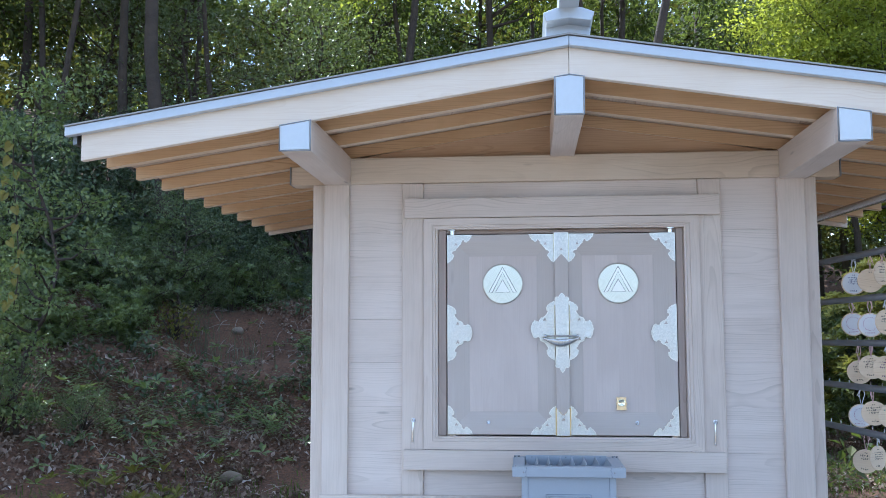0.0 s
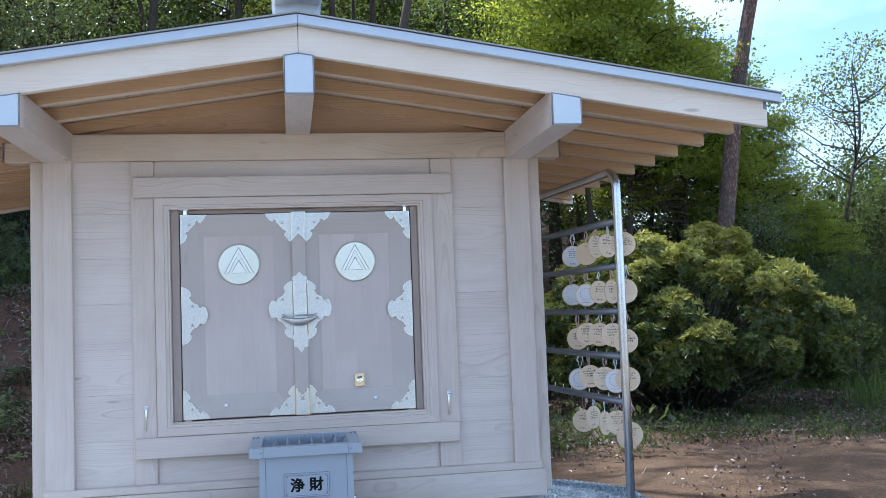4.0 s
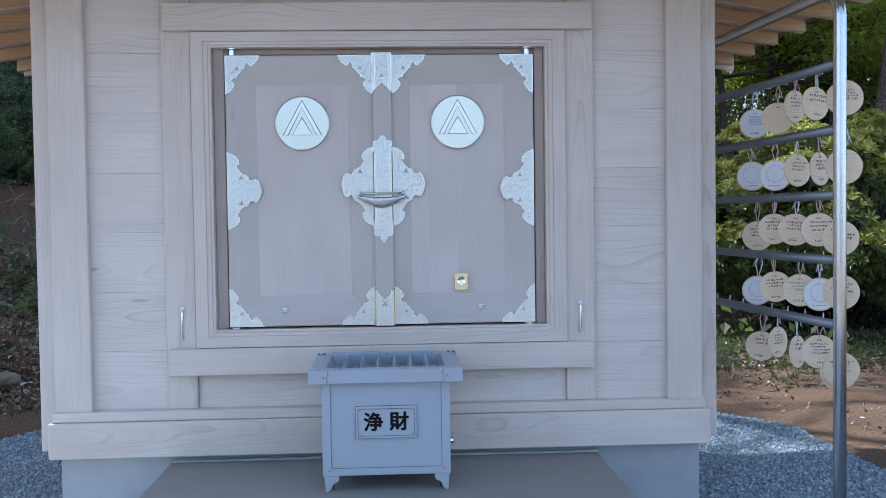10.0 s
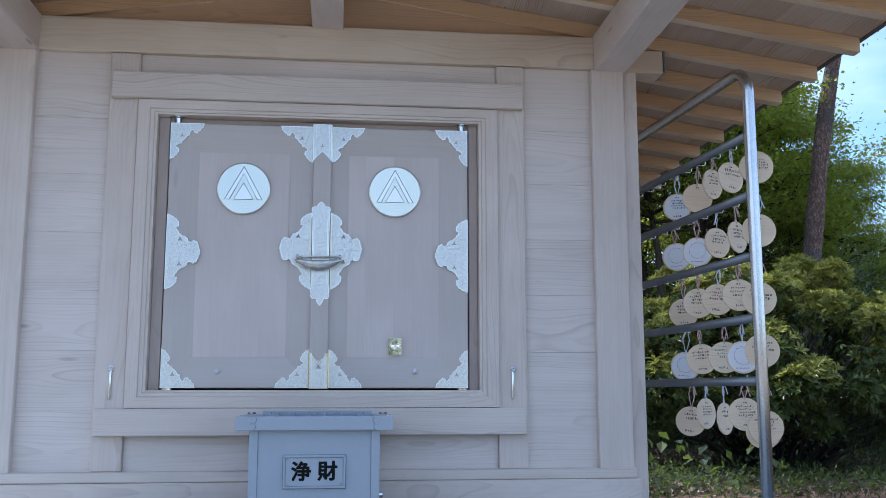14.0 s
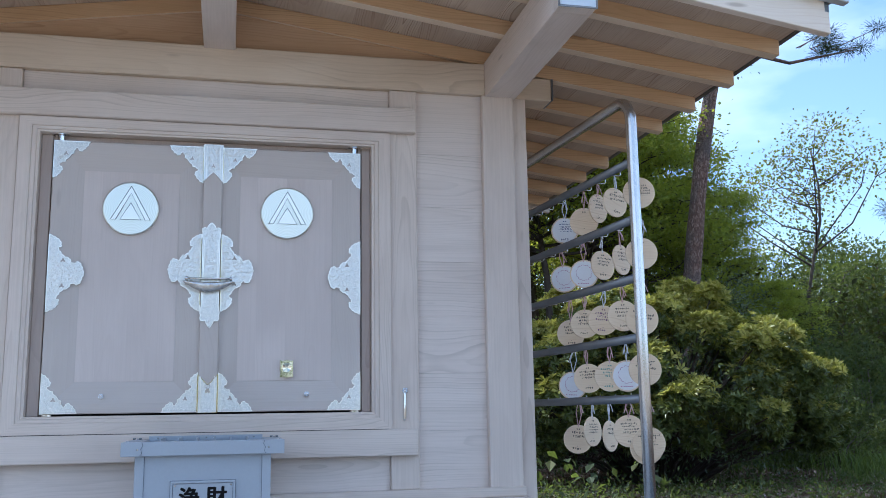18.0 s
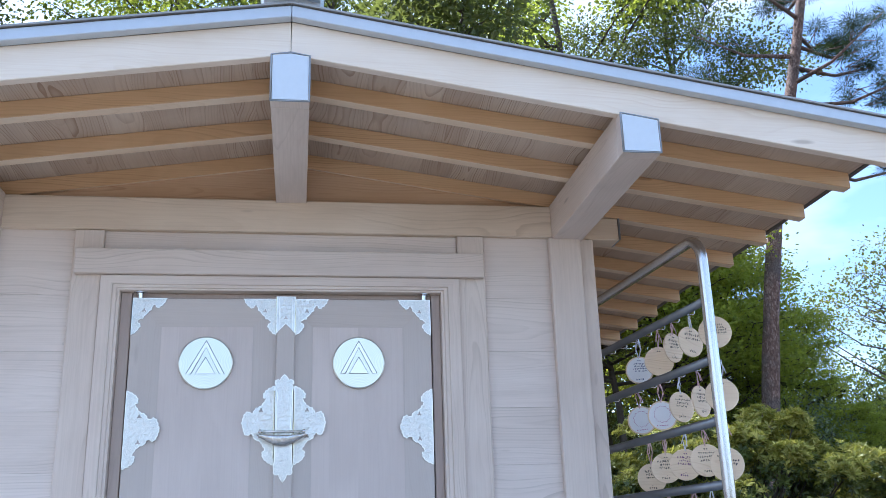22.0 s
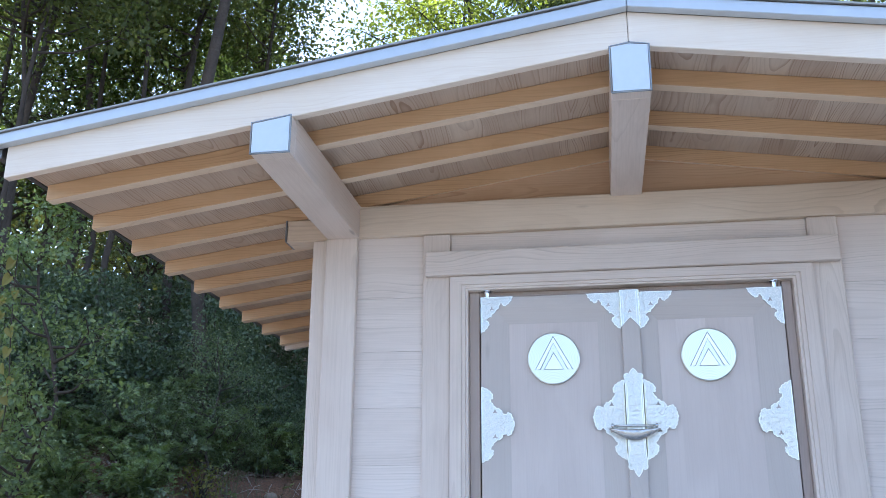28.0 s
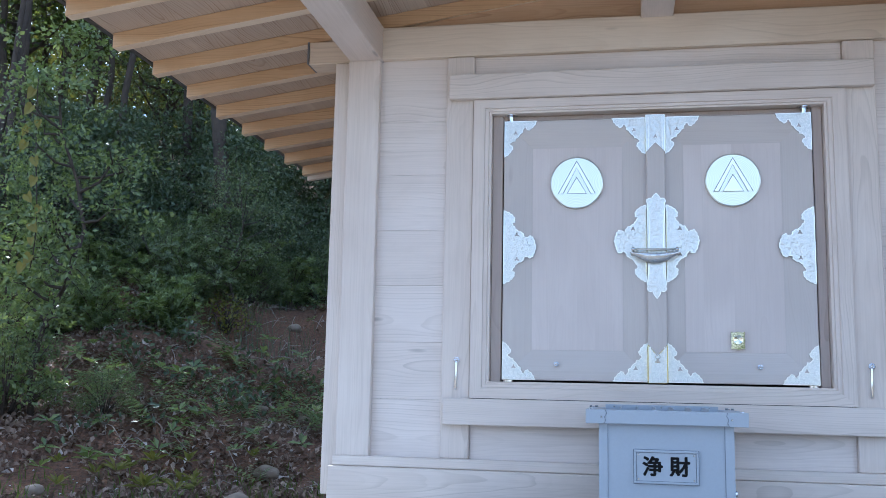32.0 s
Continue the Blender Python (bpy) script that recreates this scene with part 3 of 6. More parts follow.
angles = np.linspace(0, 2 * np.pi, 160, endpoint=False)
ex, ey = gravel_edge(angles)
verts = [(0, 0.32, -0.040)] + [(x, y, -0.044) for x, y in zip(ex, ey)] + [(x * 1.03, 0.32 + (y - 0.32) * 1.03, -0.08) for x, y in zip(ex, ey)]
faces = [(0, 1 + k, 1 + (k + 1) % 160) for k in range(160)] + [(1 + k, 161 + k, 161 + (k + 1) % 160, 1 + (k + 1) % 160) for k in range(160)]
bed = raw("gravel_bed", verts, faces, mottled("gravel_fines", (0.25, 0.275, 0.295), (0.18, 0.20, 0.22), 20, 160, 0.9, 1.0, 0, 0.01))
tagged(bed, "bed of crushed blue-grey gravel round the shrine", "gravel", kind="structure")

octa_v = np.array([(1, 0, 0), (0, 1, 0), (-1, 0, 0), (0, -1, 0), (0, 0, 1), (0, 0, -1)], float)
octa_f = np.array([(0, 1, 4), (1, 2, 4), (2, 3, 4), (3, 0, 4), (1, 0, 5), (2, 1, 5), (3, 2, 5), (0, 3, 5)])


def stones(name, xy, size, lift, mat, label, category, tall=1.0):
    n = len(xy)
    jit = octa_v[None] * (1 + rng.normal(0, 0.25, (n, 6, 1))) * (size * rng.uniform(0.5, 1.25, (n, 1, 1))) * rng.uniform(0.6, 1.2, (n, 1, 3))
    jit[..., 2] *= tall
    a = rng.uniform(0, 6.28, n)
    tilt = rng.normal(0, 0.5 * tall, n)
    x = jit[..., 0] * np.cos(tilt)[:, None] - jit[..., 2] * np.sin(tilt)[:, None]
    z = jit[..., 0] * np.sin(tilt)[:, None] + jit[..., 2] * np.cos(tilt)[:, None]
    X = x * np.cos(a)[:, None] - jit[..., 1] * np.sin(a)[:, None]
    Y = x * np.sin(a)[:, None] + jit[..., 1] * np.cos(a)[:, None]
    V = np.stack([X + xy[:, :1], Y + xy[:, 1:2], z + (height(xy[:, 0], xy[:, 1]) + lift)[:, None]], -1).reshape(-1, 3)
    F = (octa_f[None] + 6 * np.arange(n)[:, None, None]).reshape(-1, 3)
    return tagged(raw(name, V.tolist(), F.tolist(), mat), label, category, kind="stuff")


pa = rng.uniform(-0.85, np.pi + 0.85, 150000)
pr = np.sqrt(rng.uniform(0, 1, 150000))
ex, ey = gravel_edge(pa)
gx, gy = ex * pr * 1.015, 0.32 + (ey - 0.32) * pr * 1.015
keep = ~((np.abs(gx) < 1.1) & (gy > 0.03) & (gy < 1.15)) & ~((np.abs(gx) < 1.25 + 0.03 * gy) & (gy < 0.11)) & (gy > -1.2)
stones("gravel", np.stack([gx, gy], -1)[keep][:70000], 0.0075, 0.010, gravel_mat, "loose crushed blue-grey gravel stones", "gravel")
cx, cy = rng.uniform(-4.5, 5.0, 260), rng.uniform(0.5, 5.0, 260)
ok = (np.abs(cx) > 2.12) | (cy > 2.08)
fx_, fy_ = rng.uniform(-3.6, -2.0, 46), rng.uniform(1.0, 2.6, 46)
stones("white_flakes", np.stack([fx_, fy_], -1)[(np.abs(fx_) > 2.1) | (fy_ > 2.05)], 0.018, 0.002, chip_mat, "larger white stone flakes at the edge of the gravel", "stone chips", 0.3)
stones("stone_chips", np.stack([cx, cy], -1)[ok], 0.010, 0.002, chip_mat, "scattered white stone chips on the bare earth", "stone chips", 0.4)

# ---- concrete ----
apron = part("concrete_apron", prism([(-1.255, 0.10), (-1.19, -2.2), (1.19, -2.2), (1.255, 0.10), (1.118, 0.10), (1.118, -0.003), (-1.118, -0.003), (-1.118, 0.10)], "z", -0.15, -0.033), concrete, None, "smooth pale concrete apron before the shrine", "concrete slab", "structure")
step = part("concrete_step", box(-0.735, 0.745, -0.60, -0.026, -0.033, 0.220, 0.006), concrete_step_mat, None, "smooth grey concrete step in front of the shrine", "step")

bm = bmesh.new()
r = random.Random(3)
tube([(-0.735 + 0.0370 * k, -0.028 + r.uniform(-0.002, 0.002), 0.2205 + r.uniform(-0.001, 0.002)) for k in range(41)], [0.006 + r.uniform(-0.002, 0.003) for _ in range(41)], 6, bm)
part("mortar_fillet", bm, concrete, step, "rough pale mortar fillet along the foundation")

# ---- shrine ----
CX = 0.0185
SLOPE = 0.1475
shrine = thing("shrine", (0, 0, 0), "small new hut shrine of pale stained wood with gabled roof", "shrine")


def under(x):
    """Height of the rafters' underside."""
    return 2.141 - SLOPE * abs(x - CX)


def verge(x):
    """Height from which the barge boards and the metal edge are set out."""
    return 2.150 - 0.154 * abs(x - CX)


part("foundation", box(-1.115, 1.115, 0.0, 1.16, -0.12, 0.243, 0.004), concrete, shrine, "blue-grey concrete foundation")
# front boards, one above the other, in three fields
joints = [0.40, 0.603, 0.806, 1.011, 1.214, 1.420, 1.622, 1.862]
for x0, x1 in ((-1.0, -0.735), (0.735, 1.0)):
    for z0, z1 in zip(joints, joints[1:]):
        part("wall_board", box(x0, x1, 0.0, 0.03, z0 + 0.0003, z1 - 0.0003, 0.0005), wood_board, shrine)
part("wall_board", box(-0.64, 0.64, 0.0, 0.03, 1.70, 1.862, 0.002), wood_board, shrine)
part("wall_board", box(-0.64, 0.64, 0.0, 0.03, 0.40, 0.53, 0.002), wood_board, shrine)
# corner posts with a proud cover board
for s in (-1, 1):
    part("corner_post", box(*sorted((s * 1.095, s * 1.178)), -0.004, 0.12, 0.262, 1.862, 0.003), wood_pale_z, shrine)
    part("cover_board", box(*sorted((s * 0.995, s * 1.118)), -0.034, 0.0, 0.40, 1.858, 0.004), wood_cover, shrine)
    part("side_wall", box(*sorted((s * 1.12, s * 1.165)), 0.12, 1.16, 0.262, 1.99, 0.003), wood_pale_y, shrine)
part("back_wall", box(-1.12, 1.12, 1.12, 1.16, 0.243, 2.0, 0.003), wood_pale_x, shrine)
# near-black backing: the shade inside the hut is put into its colour
part("dark_backing", box(-1.0, 1.0, 0.075, 0.09, 0.25, 1.98, 0), dark_gap, shrine)
# sill beams
part("sill_ledge", box(-1.125, 1.125, -0.046, 0.03, 0.368, 0.402, 0.003), wood_pale_x, shrine)
part("sill_beam", box(-1.138, 1.138, -0.056, 0.04, 0.245, 0.367, 0.003), wood_pale_x, shrine)
# tie beam over the front and its ends beyond the posts
part("tie_beam", box(-1.0, 1.0108, -0.026, 0.05, 1.862, 1.986, 0.003), wood_tie, shrine)
for s in (-1, 1):
    stub = part("tie_beam_end", box(*sorted((s * 1.002, s * 1.288)), 0.002, 0.10, 1.8635, under(1.28) - 0.002, 0.003), wood_tie, shrine)
    part("end_cap", box(*sorted((s * 1.2885, s * 1.295)), -0.002, 0.104, 1.866, under(1.29), 0.001), cap_rim_mat, stub, "grey metal end cap")
# jamb boards, short blocks above and below
for s in (-1, 1):
    part("jamb_board", box(*sorted((s * 0.640, s * 0.742)), -0.020, 0.03, 0.402, 1.860, 0.003), wood_pale_z, shrine)
# lintel and sill boards that cross the jambs
part("lintel_board", box(-0.728, 0.734, -0.052, -0.0205, 1.690, 1.783, 0.004), wood_pale_x, shrine)
part("lower_board", box(-0.730, 0.731, -0.052, -0.0205, 0.520, 0.611, 0.004), wood_pale_x, shrine)
# mitred door casing with a stepped inner edge
OX0, OX1, OZ0, OZ1 = -0.638, 0.640, 0.613, 1.688
IX0, IX1, IZ0, IZ1 = -0.572, 0.572, 0.672, 1.637
rows = ((0.0, -0.020), (0.0, -0.034), (0.62, -0.036), (0.66, -0.030), (0.84, -0.030), (0.88, -0.024), (1.0, -0.024), (1.0, 0.07), (0.3, 0.07), (0.3, -0.020))


def casing(corners_out, corners_in, mat):
    bm = bmesh.new()
    ends = []
    for (ox, oz), (ix, iz) in zip(corners_out, corners_in):
        ends.append([bm.verts.new((ox + (ix - ox) * u, y, oz + (iz - oz) * u)) for u, y in rows])
    n = len(rows)
    bm.faces.new(ends[0])
    bm.faces.new(ends[1])
    for k in range(n):
        bm.faces.new((ends[0][k], ends[0][(k + 1) % n], ends[1][(k + 1) % n], ends[1][k]))
    bmesh.ops.recalc_face_normals(bm, faces=bm.faces[:])
    part("door_casing", bm, mat, shrine)


casing(((OX0, OZ1), (OX1, OZ1)), ((IX0, IZ1), (IX1, IZ1)), wood_pale_x)
casing(((OX0, OZ0), (OX1, OZ0)), ((IX0, IZ0), (IX1, IZ0)), wood_pale_x)
casing(((OX0, OZ0), (OX0, OZ1)), ((IX0, IZ0), (IX0, IZ1)), wood_pale_z)
casing(((OX1, OZ0), (OX1, OZ1)), ((IX1, IZ0), (IX1, IZ1)), wood_pale_z)
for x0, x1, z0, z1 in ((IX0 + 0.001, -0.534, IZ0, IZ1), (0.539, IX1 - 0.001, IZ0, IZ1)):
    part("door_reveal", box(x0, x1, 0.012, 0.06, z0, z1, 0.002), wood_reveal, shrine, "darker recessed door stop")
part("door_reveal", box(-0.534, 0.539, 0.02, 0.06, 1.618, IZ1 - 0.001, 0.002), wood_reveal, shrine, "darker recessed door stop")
# doors
DZ0, DZ1 = 0.679, 1.612
DY = -0.006


def door_leaf(x0, x1, label):
    """A leaf: border that slopes down, mitred at the corners, to a raised field of upright boards."""
    bm = bmesh.new()
    levels = [(0.0, 0.04), (0.0, DY + 0.003), (0.003, DY), (0.030, DY), (0.094, DY + 0.0085), (0.099, DY + 0.0085)]
    rings = []
    fz0, fz1 = 0.789 - DZ0, DZ1 - 1.505
    fx = 0.108
    for u, y in levels:
        k = u / 0.099
        rings.append([bm.verts.new(v) for v in ((x0 + fx * k, y, DZ0 + fz0 * k), (x1 - fx * k, y, DZ0 + fz0 * k), (x1 - fx * k, y, DZ1 - fz1 * k), (x0 + fx * k, y, DZ1 - fz1 * k))])
    for r0, r1 in zip(rings, rings[1:]):
        for k in range(4):
            f = bm.faces.new((r0[k], r0[(k + 1) % 4], r1[(k + 1) % 4], r1[k]))
            f.material_index = 1 if k in (0, 2) else 0
    bm.faces.new(rings[-1])
    bm.faces.new(rings[0][::-1])
    bmesh.ops.recalc_face_normals(bm, faces=bm.faces[:])
    leaf = part("door", bm, [wood_door, wood_door_x], shrine, label)
    a, e = x0 + fx - 0.004, x1 - fx + 0.004
    cuts = [a + (e - a) * f for f in (0.0, 0.19, 0.5, 0.70, 1.0)]
    for c0, c1 in zip(cuts, cuts[1:]):
        part("panel_board", box(c0, c1, DY + 0.0068, DY + 0.0083, DZ0 + fz0 - 0.004, DZ1 - fz1 + 0.004, 0), wood_panel, leaf)
    return leaf


leaf_l = door_leaf(-0.528, -0.0035, "closed brown-grey stained door leaf with metal fittings")
leaf_r = door_leaf(-0.0005, 0.533, "closed brown-grey stained door leaf with metal fittings")
part("door_strip", box(-0.024, 0.040, DY - 0.016, DY - 0.0005, DZ0, DZ1 + 0.002, 0.004), wood_door, leaf_l)


# scrolled outline of an edge fitting, from the top of its spine to its tip, and of a corner fitting, from one tip to the other
CURLS = ((0.0, 1.0), (0.17, 0.94), (0.30, 0.85), (0.355, 0.75), (0.335, 0.665), (0.265, 0.645), (0.33, 0.56), (0.40, 0.47), (0.49, 0.42), (0.59, 0.385), (0.66, 0.27), (0.73, 0.27), (0.82, 0.305), (0.91, 0.24), (0.955, 0.13), (1.0, 0.0))
CURLS_CORNER = ((1.0, 0.0), (0.95, 0.10), (0.88, 0.18), (0.78, 0.255), (0.70, 0.265), (0.675, 0.205), (0.61, 0.185), (0.575, 0.25), (0.545, 0.335), (0.47, 0.375), (0.445, 0.445))


def rounded(pts):
    """Points between those of an open curved line, so that its lobes come out round."""
    out = []
    for i in range(len(pts) - 1):
        p0, p1, p2, p3 = (Vector(pts[max(0, min(len(pts) - 1, i + k))]) for k in (-1, 0, 1, 2))
        for f in (0.0, 0.34, 0.67):
            q = 0.5 * (2 * p1 + (p2 - p0) * f + (2 * p0 - 5 * p1 + 4 * p2 - p3) * f * f + (3 * p1 - p0 - 3 * p2 + p3) * f ** 3)
            out.append((q.x, q.y))
    return out + [tuple(pts[-1])]


def small_hole(x, z, r):
    return [(x + r * math.cos(a) * (1 + 0.42 * math.sin(-3 * a)), z + r * math.sin(a) * (1 + 0.42 * math.sin(-3 * a))) for a in (2 * math.pi * k / 24 for k in range(24))]


def inside(p, loop):
    hit = False
    for (x0, z0), (x1, z1) in zip(loop, loop[1:] + loop[:1]):
        if (z0 > p[1]) != (z1 > p[1]) and p[0] < (x1 - x0) * (p[1] - z0) / (z1 - z0) + x0:
            hit = not hit
    return hit


def band(bm, loop, wide, y):
    """A flat raised band along the inside of a closed outline (outside, if wide is negative), with a sloping inner edge."""
    n = len(loop)
    turn = 1 if sum(a[0] * b[1] - b[0] * a[1] for a, b in zip(loop, loop[1:] + loop[:1])) > 0 else -1
    rows = []
    for i, (x, z) in enumerate(loop):
        (xa, za), (xb, zb) = loop[i - 1], loop[(i + 1) % n]
        d = math.hypot(xb - xa, zb - za) or 1.0
        u, v = -(zb - za) / d * turn, (xb - xa) / d * turn
        rows.append([bm.verts.new((x + u * k, y + dy, z + v * k)) for k, dy in ((0, 0.0016), (0, 0), (wide * 0.75, 0), (wide, 0.0016))])
    for i in range(n):
        r0, r1 = rows[i], rows[(i + 1) % n]
        for k in range(3):
            bm.faces.new((r0[k], r1[k], r1[k + 1], r0[k + 1]))


def scalloped(pts, step=0.0145, deep=0.0030):
    """An open outline cut into small round lobes."""
    walked = [0.0]
    for a, b in zip(pts, pts[1:]):
        walked.append(walked[-1] + math.hypot(b[0] - a[0], b[1] - a[1]))
    count = max(2, round(walked[-1] / step))
    out, n = [], count * 6
    for i in range(n + 1):
        s = walked[-1] * i / n
        k = max(j for j in range(len(pts) - 1) if walked[j] <= s + 1e-9)
        f = (s - walked[k]) / max(walked[k + 1] - walked[k], 1e-9)
        x, z = (pts[k][c] + (pts[k + 1][c] - pts[k][c]) * f for c in (0, 1))
        out.append((x, z, abs(math.sin(math.pi * count * i / n)) * deep))
    mx, mz = sum(q[0] for q in out) / len(out), sum(q[1] for q in out) / len(out)
    normals, outward = [], 0.0
    for i, (x, z, h) in enumerate(out):
        a, b = out[max(0, i - 1)], out[min(n, i + 1)]
        d = math.hypot(b[0] - a[0], b[1] - a[1]) or 1.0
        normals.append(((b[1] - a[1]) / d, (a[0] - b[0]) / d))
        outward += (x - mx) * normals[-1][0] + (z - mz) * normals[-1][1]
    turn = 1 if outward > 0 else -1
    return [(x, z) if i in (0, n) else (x + turn * u * (h - 0.55 * deep), z + turn * v * (h - 0.55 * deep)) for i, ((x, z, h), (u, v)) in enumerate(zip(out, normals))]


def chased(out, holes, y_back, y_front, parent, name, label, seed=0, rim=None):
    """A plated plate with a bright rim and an embossed vine over its matt ground: scrolls, each with small leaves along it."""
    bm = plate(out, y_back, y_front, holes)
    first = len(bm.faces)
    band(bm, out, 0.0030, y_front - 0.0014)
    for loop in holes:
        band(bm, loop, -0.0013, y_front - 0.0010)
    bm.faces.ensure_lookup_table()
    for f in bm.faces[first:]:
        f.material_index = 1
    first = len(bm.faces)
    r = random.Random(seed)
    xs, zs = [u for u, v in out], [v for u, v in out]
    pitch, flip = 0.0165, 1

    def clear(x, z, m):
        return all(inside((x + dx, z + dz), out) for dx, dz in ((0, 0), (m, 0), (-m, 0), (0, m), (0, -m))) and not any(
            math.hypot(x - sum(q[0] for q in h) / len(h), z - sum(q[1] for q in h) / len(h)) < 0.0095 + m * 0.5 for h in holes)

    def leaf(x, z, a, size):
        d, e = (math.cos(a), math.sin(a)), (-math.sin(a), math.cos(a))
        at = lambda u, v, y: bm.verts.new((x + size * (u * d[0] + v * e[0]), y, z + size * (u * d[1] + v * e[1])))  # noqa: E731
        top = at(0.5, 0, y_front - 0.0014)
        ring = [at(u, v, y_front + 0.0001) for u, v in ((0, 0), (0.35, 0.42), (0.62, 0.22), (1.0, 0.30), (1.15, 0), (1.0, -0.30), (0.62, -0.22), (0.35, -0.42))]
        for k in range(8):
            bm.faces.new((top, ring[k], ring[(k + 1) % 8]))

    for i in range(int((max(zs) - min(zs)) / pitch) + 1):
        for j in range(int((max(xs) - min(xs)) / pitch) + 1):
            x = min(xs) + (j + 0.5 + 0.5 * (i % 2)) * pitch + r.uniform(-0.002, 0.002)
            z = min(zs) + (i + 0.5) * pitch + r.uniform(-0.002, 0.002)
            if not clear(x, z, 0.0055):
                continue
            flip, a0 = -flip, r.uniform(0, 6.283)
            pts = []
            for k in range(12):
                a = a0 + flip * k * 0.72
                rr = 0.0010 + 0.00052 * k
                pts.append((x + rr * math.cos(a), y_front - 0.0004, z + rr * math.sin(a)))
            tube(pts, [0.0013] + [0.0009] * 10 + [0.0004], 5, bm)
    for _ in range(int((max(xs) - min(xs)) * (max(zs) - min(zs)) / 0.00009)):
        x, z = r.uniform(min(xs), max(xs)), r.uniform(min(zs), max(zs))
        if clear(x, z, 0.0045):
            leaf(x, z, r.uniform(0, 6.283), r.uniform(0.004, 0.0065))
    bm.faces.ensure_lookup_table()
    for f in bm.faces[first:]:
        f.material_index = 2
    return part(name, bm, [gilt_metal, rim or bright_rim, vine_metal], parent, label)


def corner_fitting(parent, x, z, sx, sz, w=0.118, hgt=0.134):
    half = rounded(CURLS_CORNER)
    curl = half + [(v, u) for u, v in half[::-1]]
    out = [(x, z)] + scalloped([(x + sx * w * u, z + sz * hgt * v) for u, v in curl])
    holes = [small_hole(x + sx * w * 0.345, z + sz * hgt * 0.335, 0.0062)]
    chased(out, holes, DY - 0.0003, DY - 0.0035, parent, "corner_fitting", "chased silver-gilt corner fitting", int(1000 * abs(x + z)))


def half_diamond(parent, x, z, sx, w, hgt, name="edge_fitting", low=1.0):
    half = rounded(CURLS)
    curl = half + [(u, -v * low) for u, v in half[-2::-1]]
    out = scalloped([(x + sx * w * u, z + hgt * v) for u, v in curl])
    holes = [small_hole(x + sx * w * 0.41, z + hgt * 0.33, 0.0066), small_hole(x + sx * w * 0.41, z - hgt * 0.33 * low, 0.0066)]
    chased(out, holes, DY - 0.0003, DY - 0.0035, parent, name, "chased silver-gilt edge fitting", int(1000 * abs(x + z)))


for leaf, x, s in ((leaf_l, -0.527, 1), (leaf_r, 0.532, -1)):
    corner_fitting(leaf, x, DZ1 - 0.001, s, -1)
    corner_fitting(leaf, x, DZ0 + 0.001, s, 1)
    half_diamond(leaf, x, 1.149, s, 0.118, 0.133)
for leaf, x, s in ((leaf_l, -0.0255, -1), (leaf_r, 0.0415, 1)):
    corner_fitting(leaf, x, DZ1 - 0.001, s, -1)
    corner_fitting(leaf, x, DZ0 + 0.001, s, 1)
    half_diamond(leaf, x, 1.168, s, 0.112, 0.128, low=1.14)
SX = 0.0075
for z0, z1, notch in ((1.482, 1.616, -1), (0.677, 0.806, 1)):
    zz = (z0 if notch < 0 else z1)
    flat = (z1 if notch < 0 else z0)
    out = [(SX - 0.033, flat), (SX - 0.033, zz), (SX - 0.012, zz - notch * 0.022), (SX, zz - notch * 0.034), (SX + 0.012, zz - notch * 0.022), (SX + 0.033, zz), (SX + 0.033, flat)]
    chased(out, [small_hole(SX, zz - notch * 0.055, 0.006)], DY - 0.0165, DY - 0.0195, leaf_l, "strip_fitting", "chased silver-gilt strip fitting", 5, brass if notch > 0 else None)
half = [(0.030, 1.278), (0.033, 1.286), (0.030, 1.296), (0.034, 1.304), (0.031, 1.313), (0.022, 1.317), (0.016, 1.314), (0.013, 1.321), (0.008, 1.328), (0.0, 1.334)]
low = [(0.030, 1.040), (0.034, 1.016), (0.031, 1.006), (0.034, 0.998), (0.029, 0.989), (0.020, 0.987), (0.015, 0.990), (0.012, 0.979), (0.006, 0.970), (0.0, 0.963)]
tip = [(SX - u, v) for u, v in half] + [(SX + u, v) for u, v in half[-2::-1]]
foot = [(SX + u, v) for u, v in low] + [(SX - u, v) for u, v in low[-2::-1]]
chased(tip + foot, [], DY - 0.0165, DY - 0.0200, leaf_l, "strip_fitting", "long chased silver-gilt strip fitting", 6)
# bent flanges of the strip fittings and bright inner borders
for s in (-1, 1):
    for z0, z1 in ((1.486, 1.614), (0.679, 0.804), (1.044, 1.276)):
        xf = SX + s * 0.0335
        part("fitting_flange", box(*sorted((xf, xf + s * 0.0016)), DY - 0.0195, DY - 0.0040, z0, z1, 0.0004), flange_metal, leaf_l, "gilt bent flange of a strip fitting")
        xb = SX + s * 0.0235
        part("fitting_border", box(xb - 0.0012, xb + 0.0012, DY - 0.0212, DY - 0.0198, z0 + 0.004, z1 - 0.004, 0.0004), bright_rim, leaf_l, "bright border line of a strip fitting")
ring = [(SX + 0.0075 * math.cos(a), DY - 0.0225, 0.766 + 0.0075 * math.sin(a)) for a in (2 * math.pi * k / 20 for k in range(21))]
part("pull_ring", tube(ring, 0.0016, 6), chrome, leaf_l, "small bright pull ring")
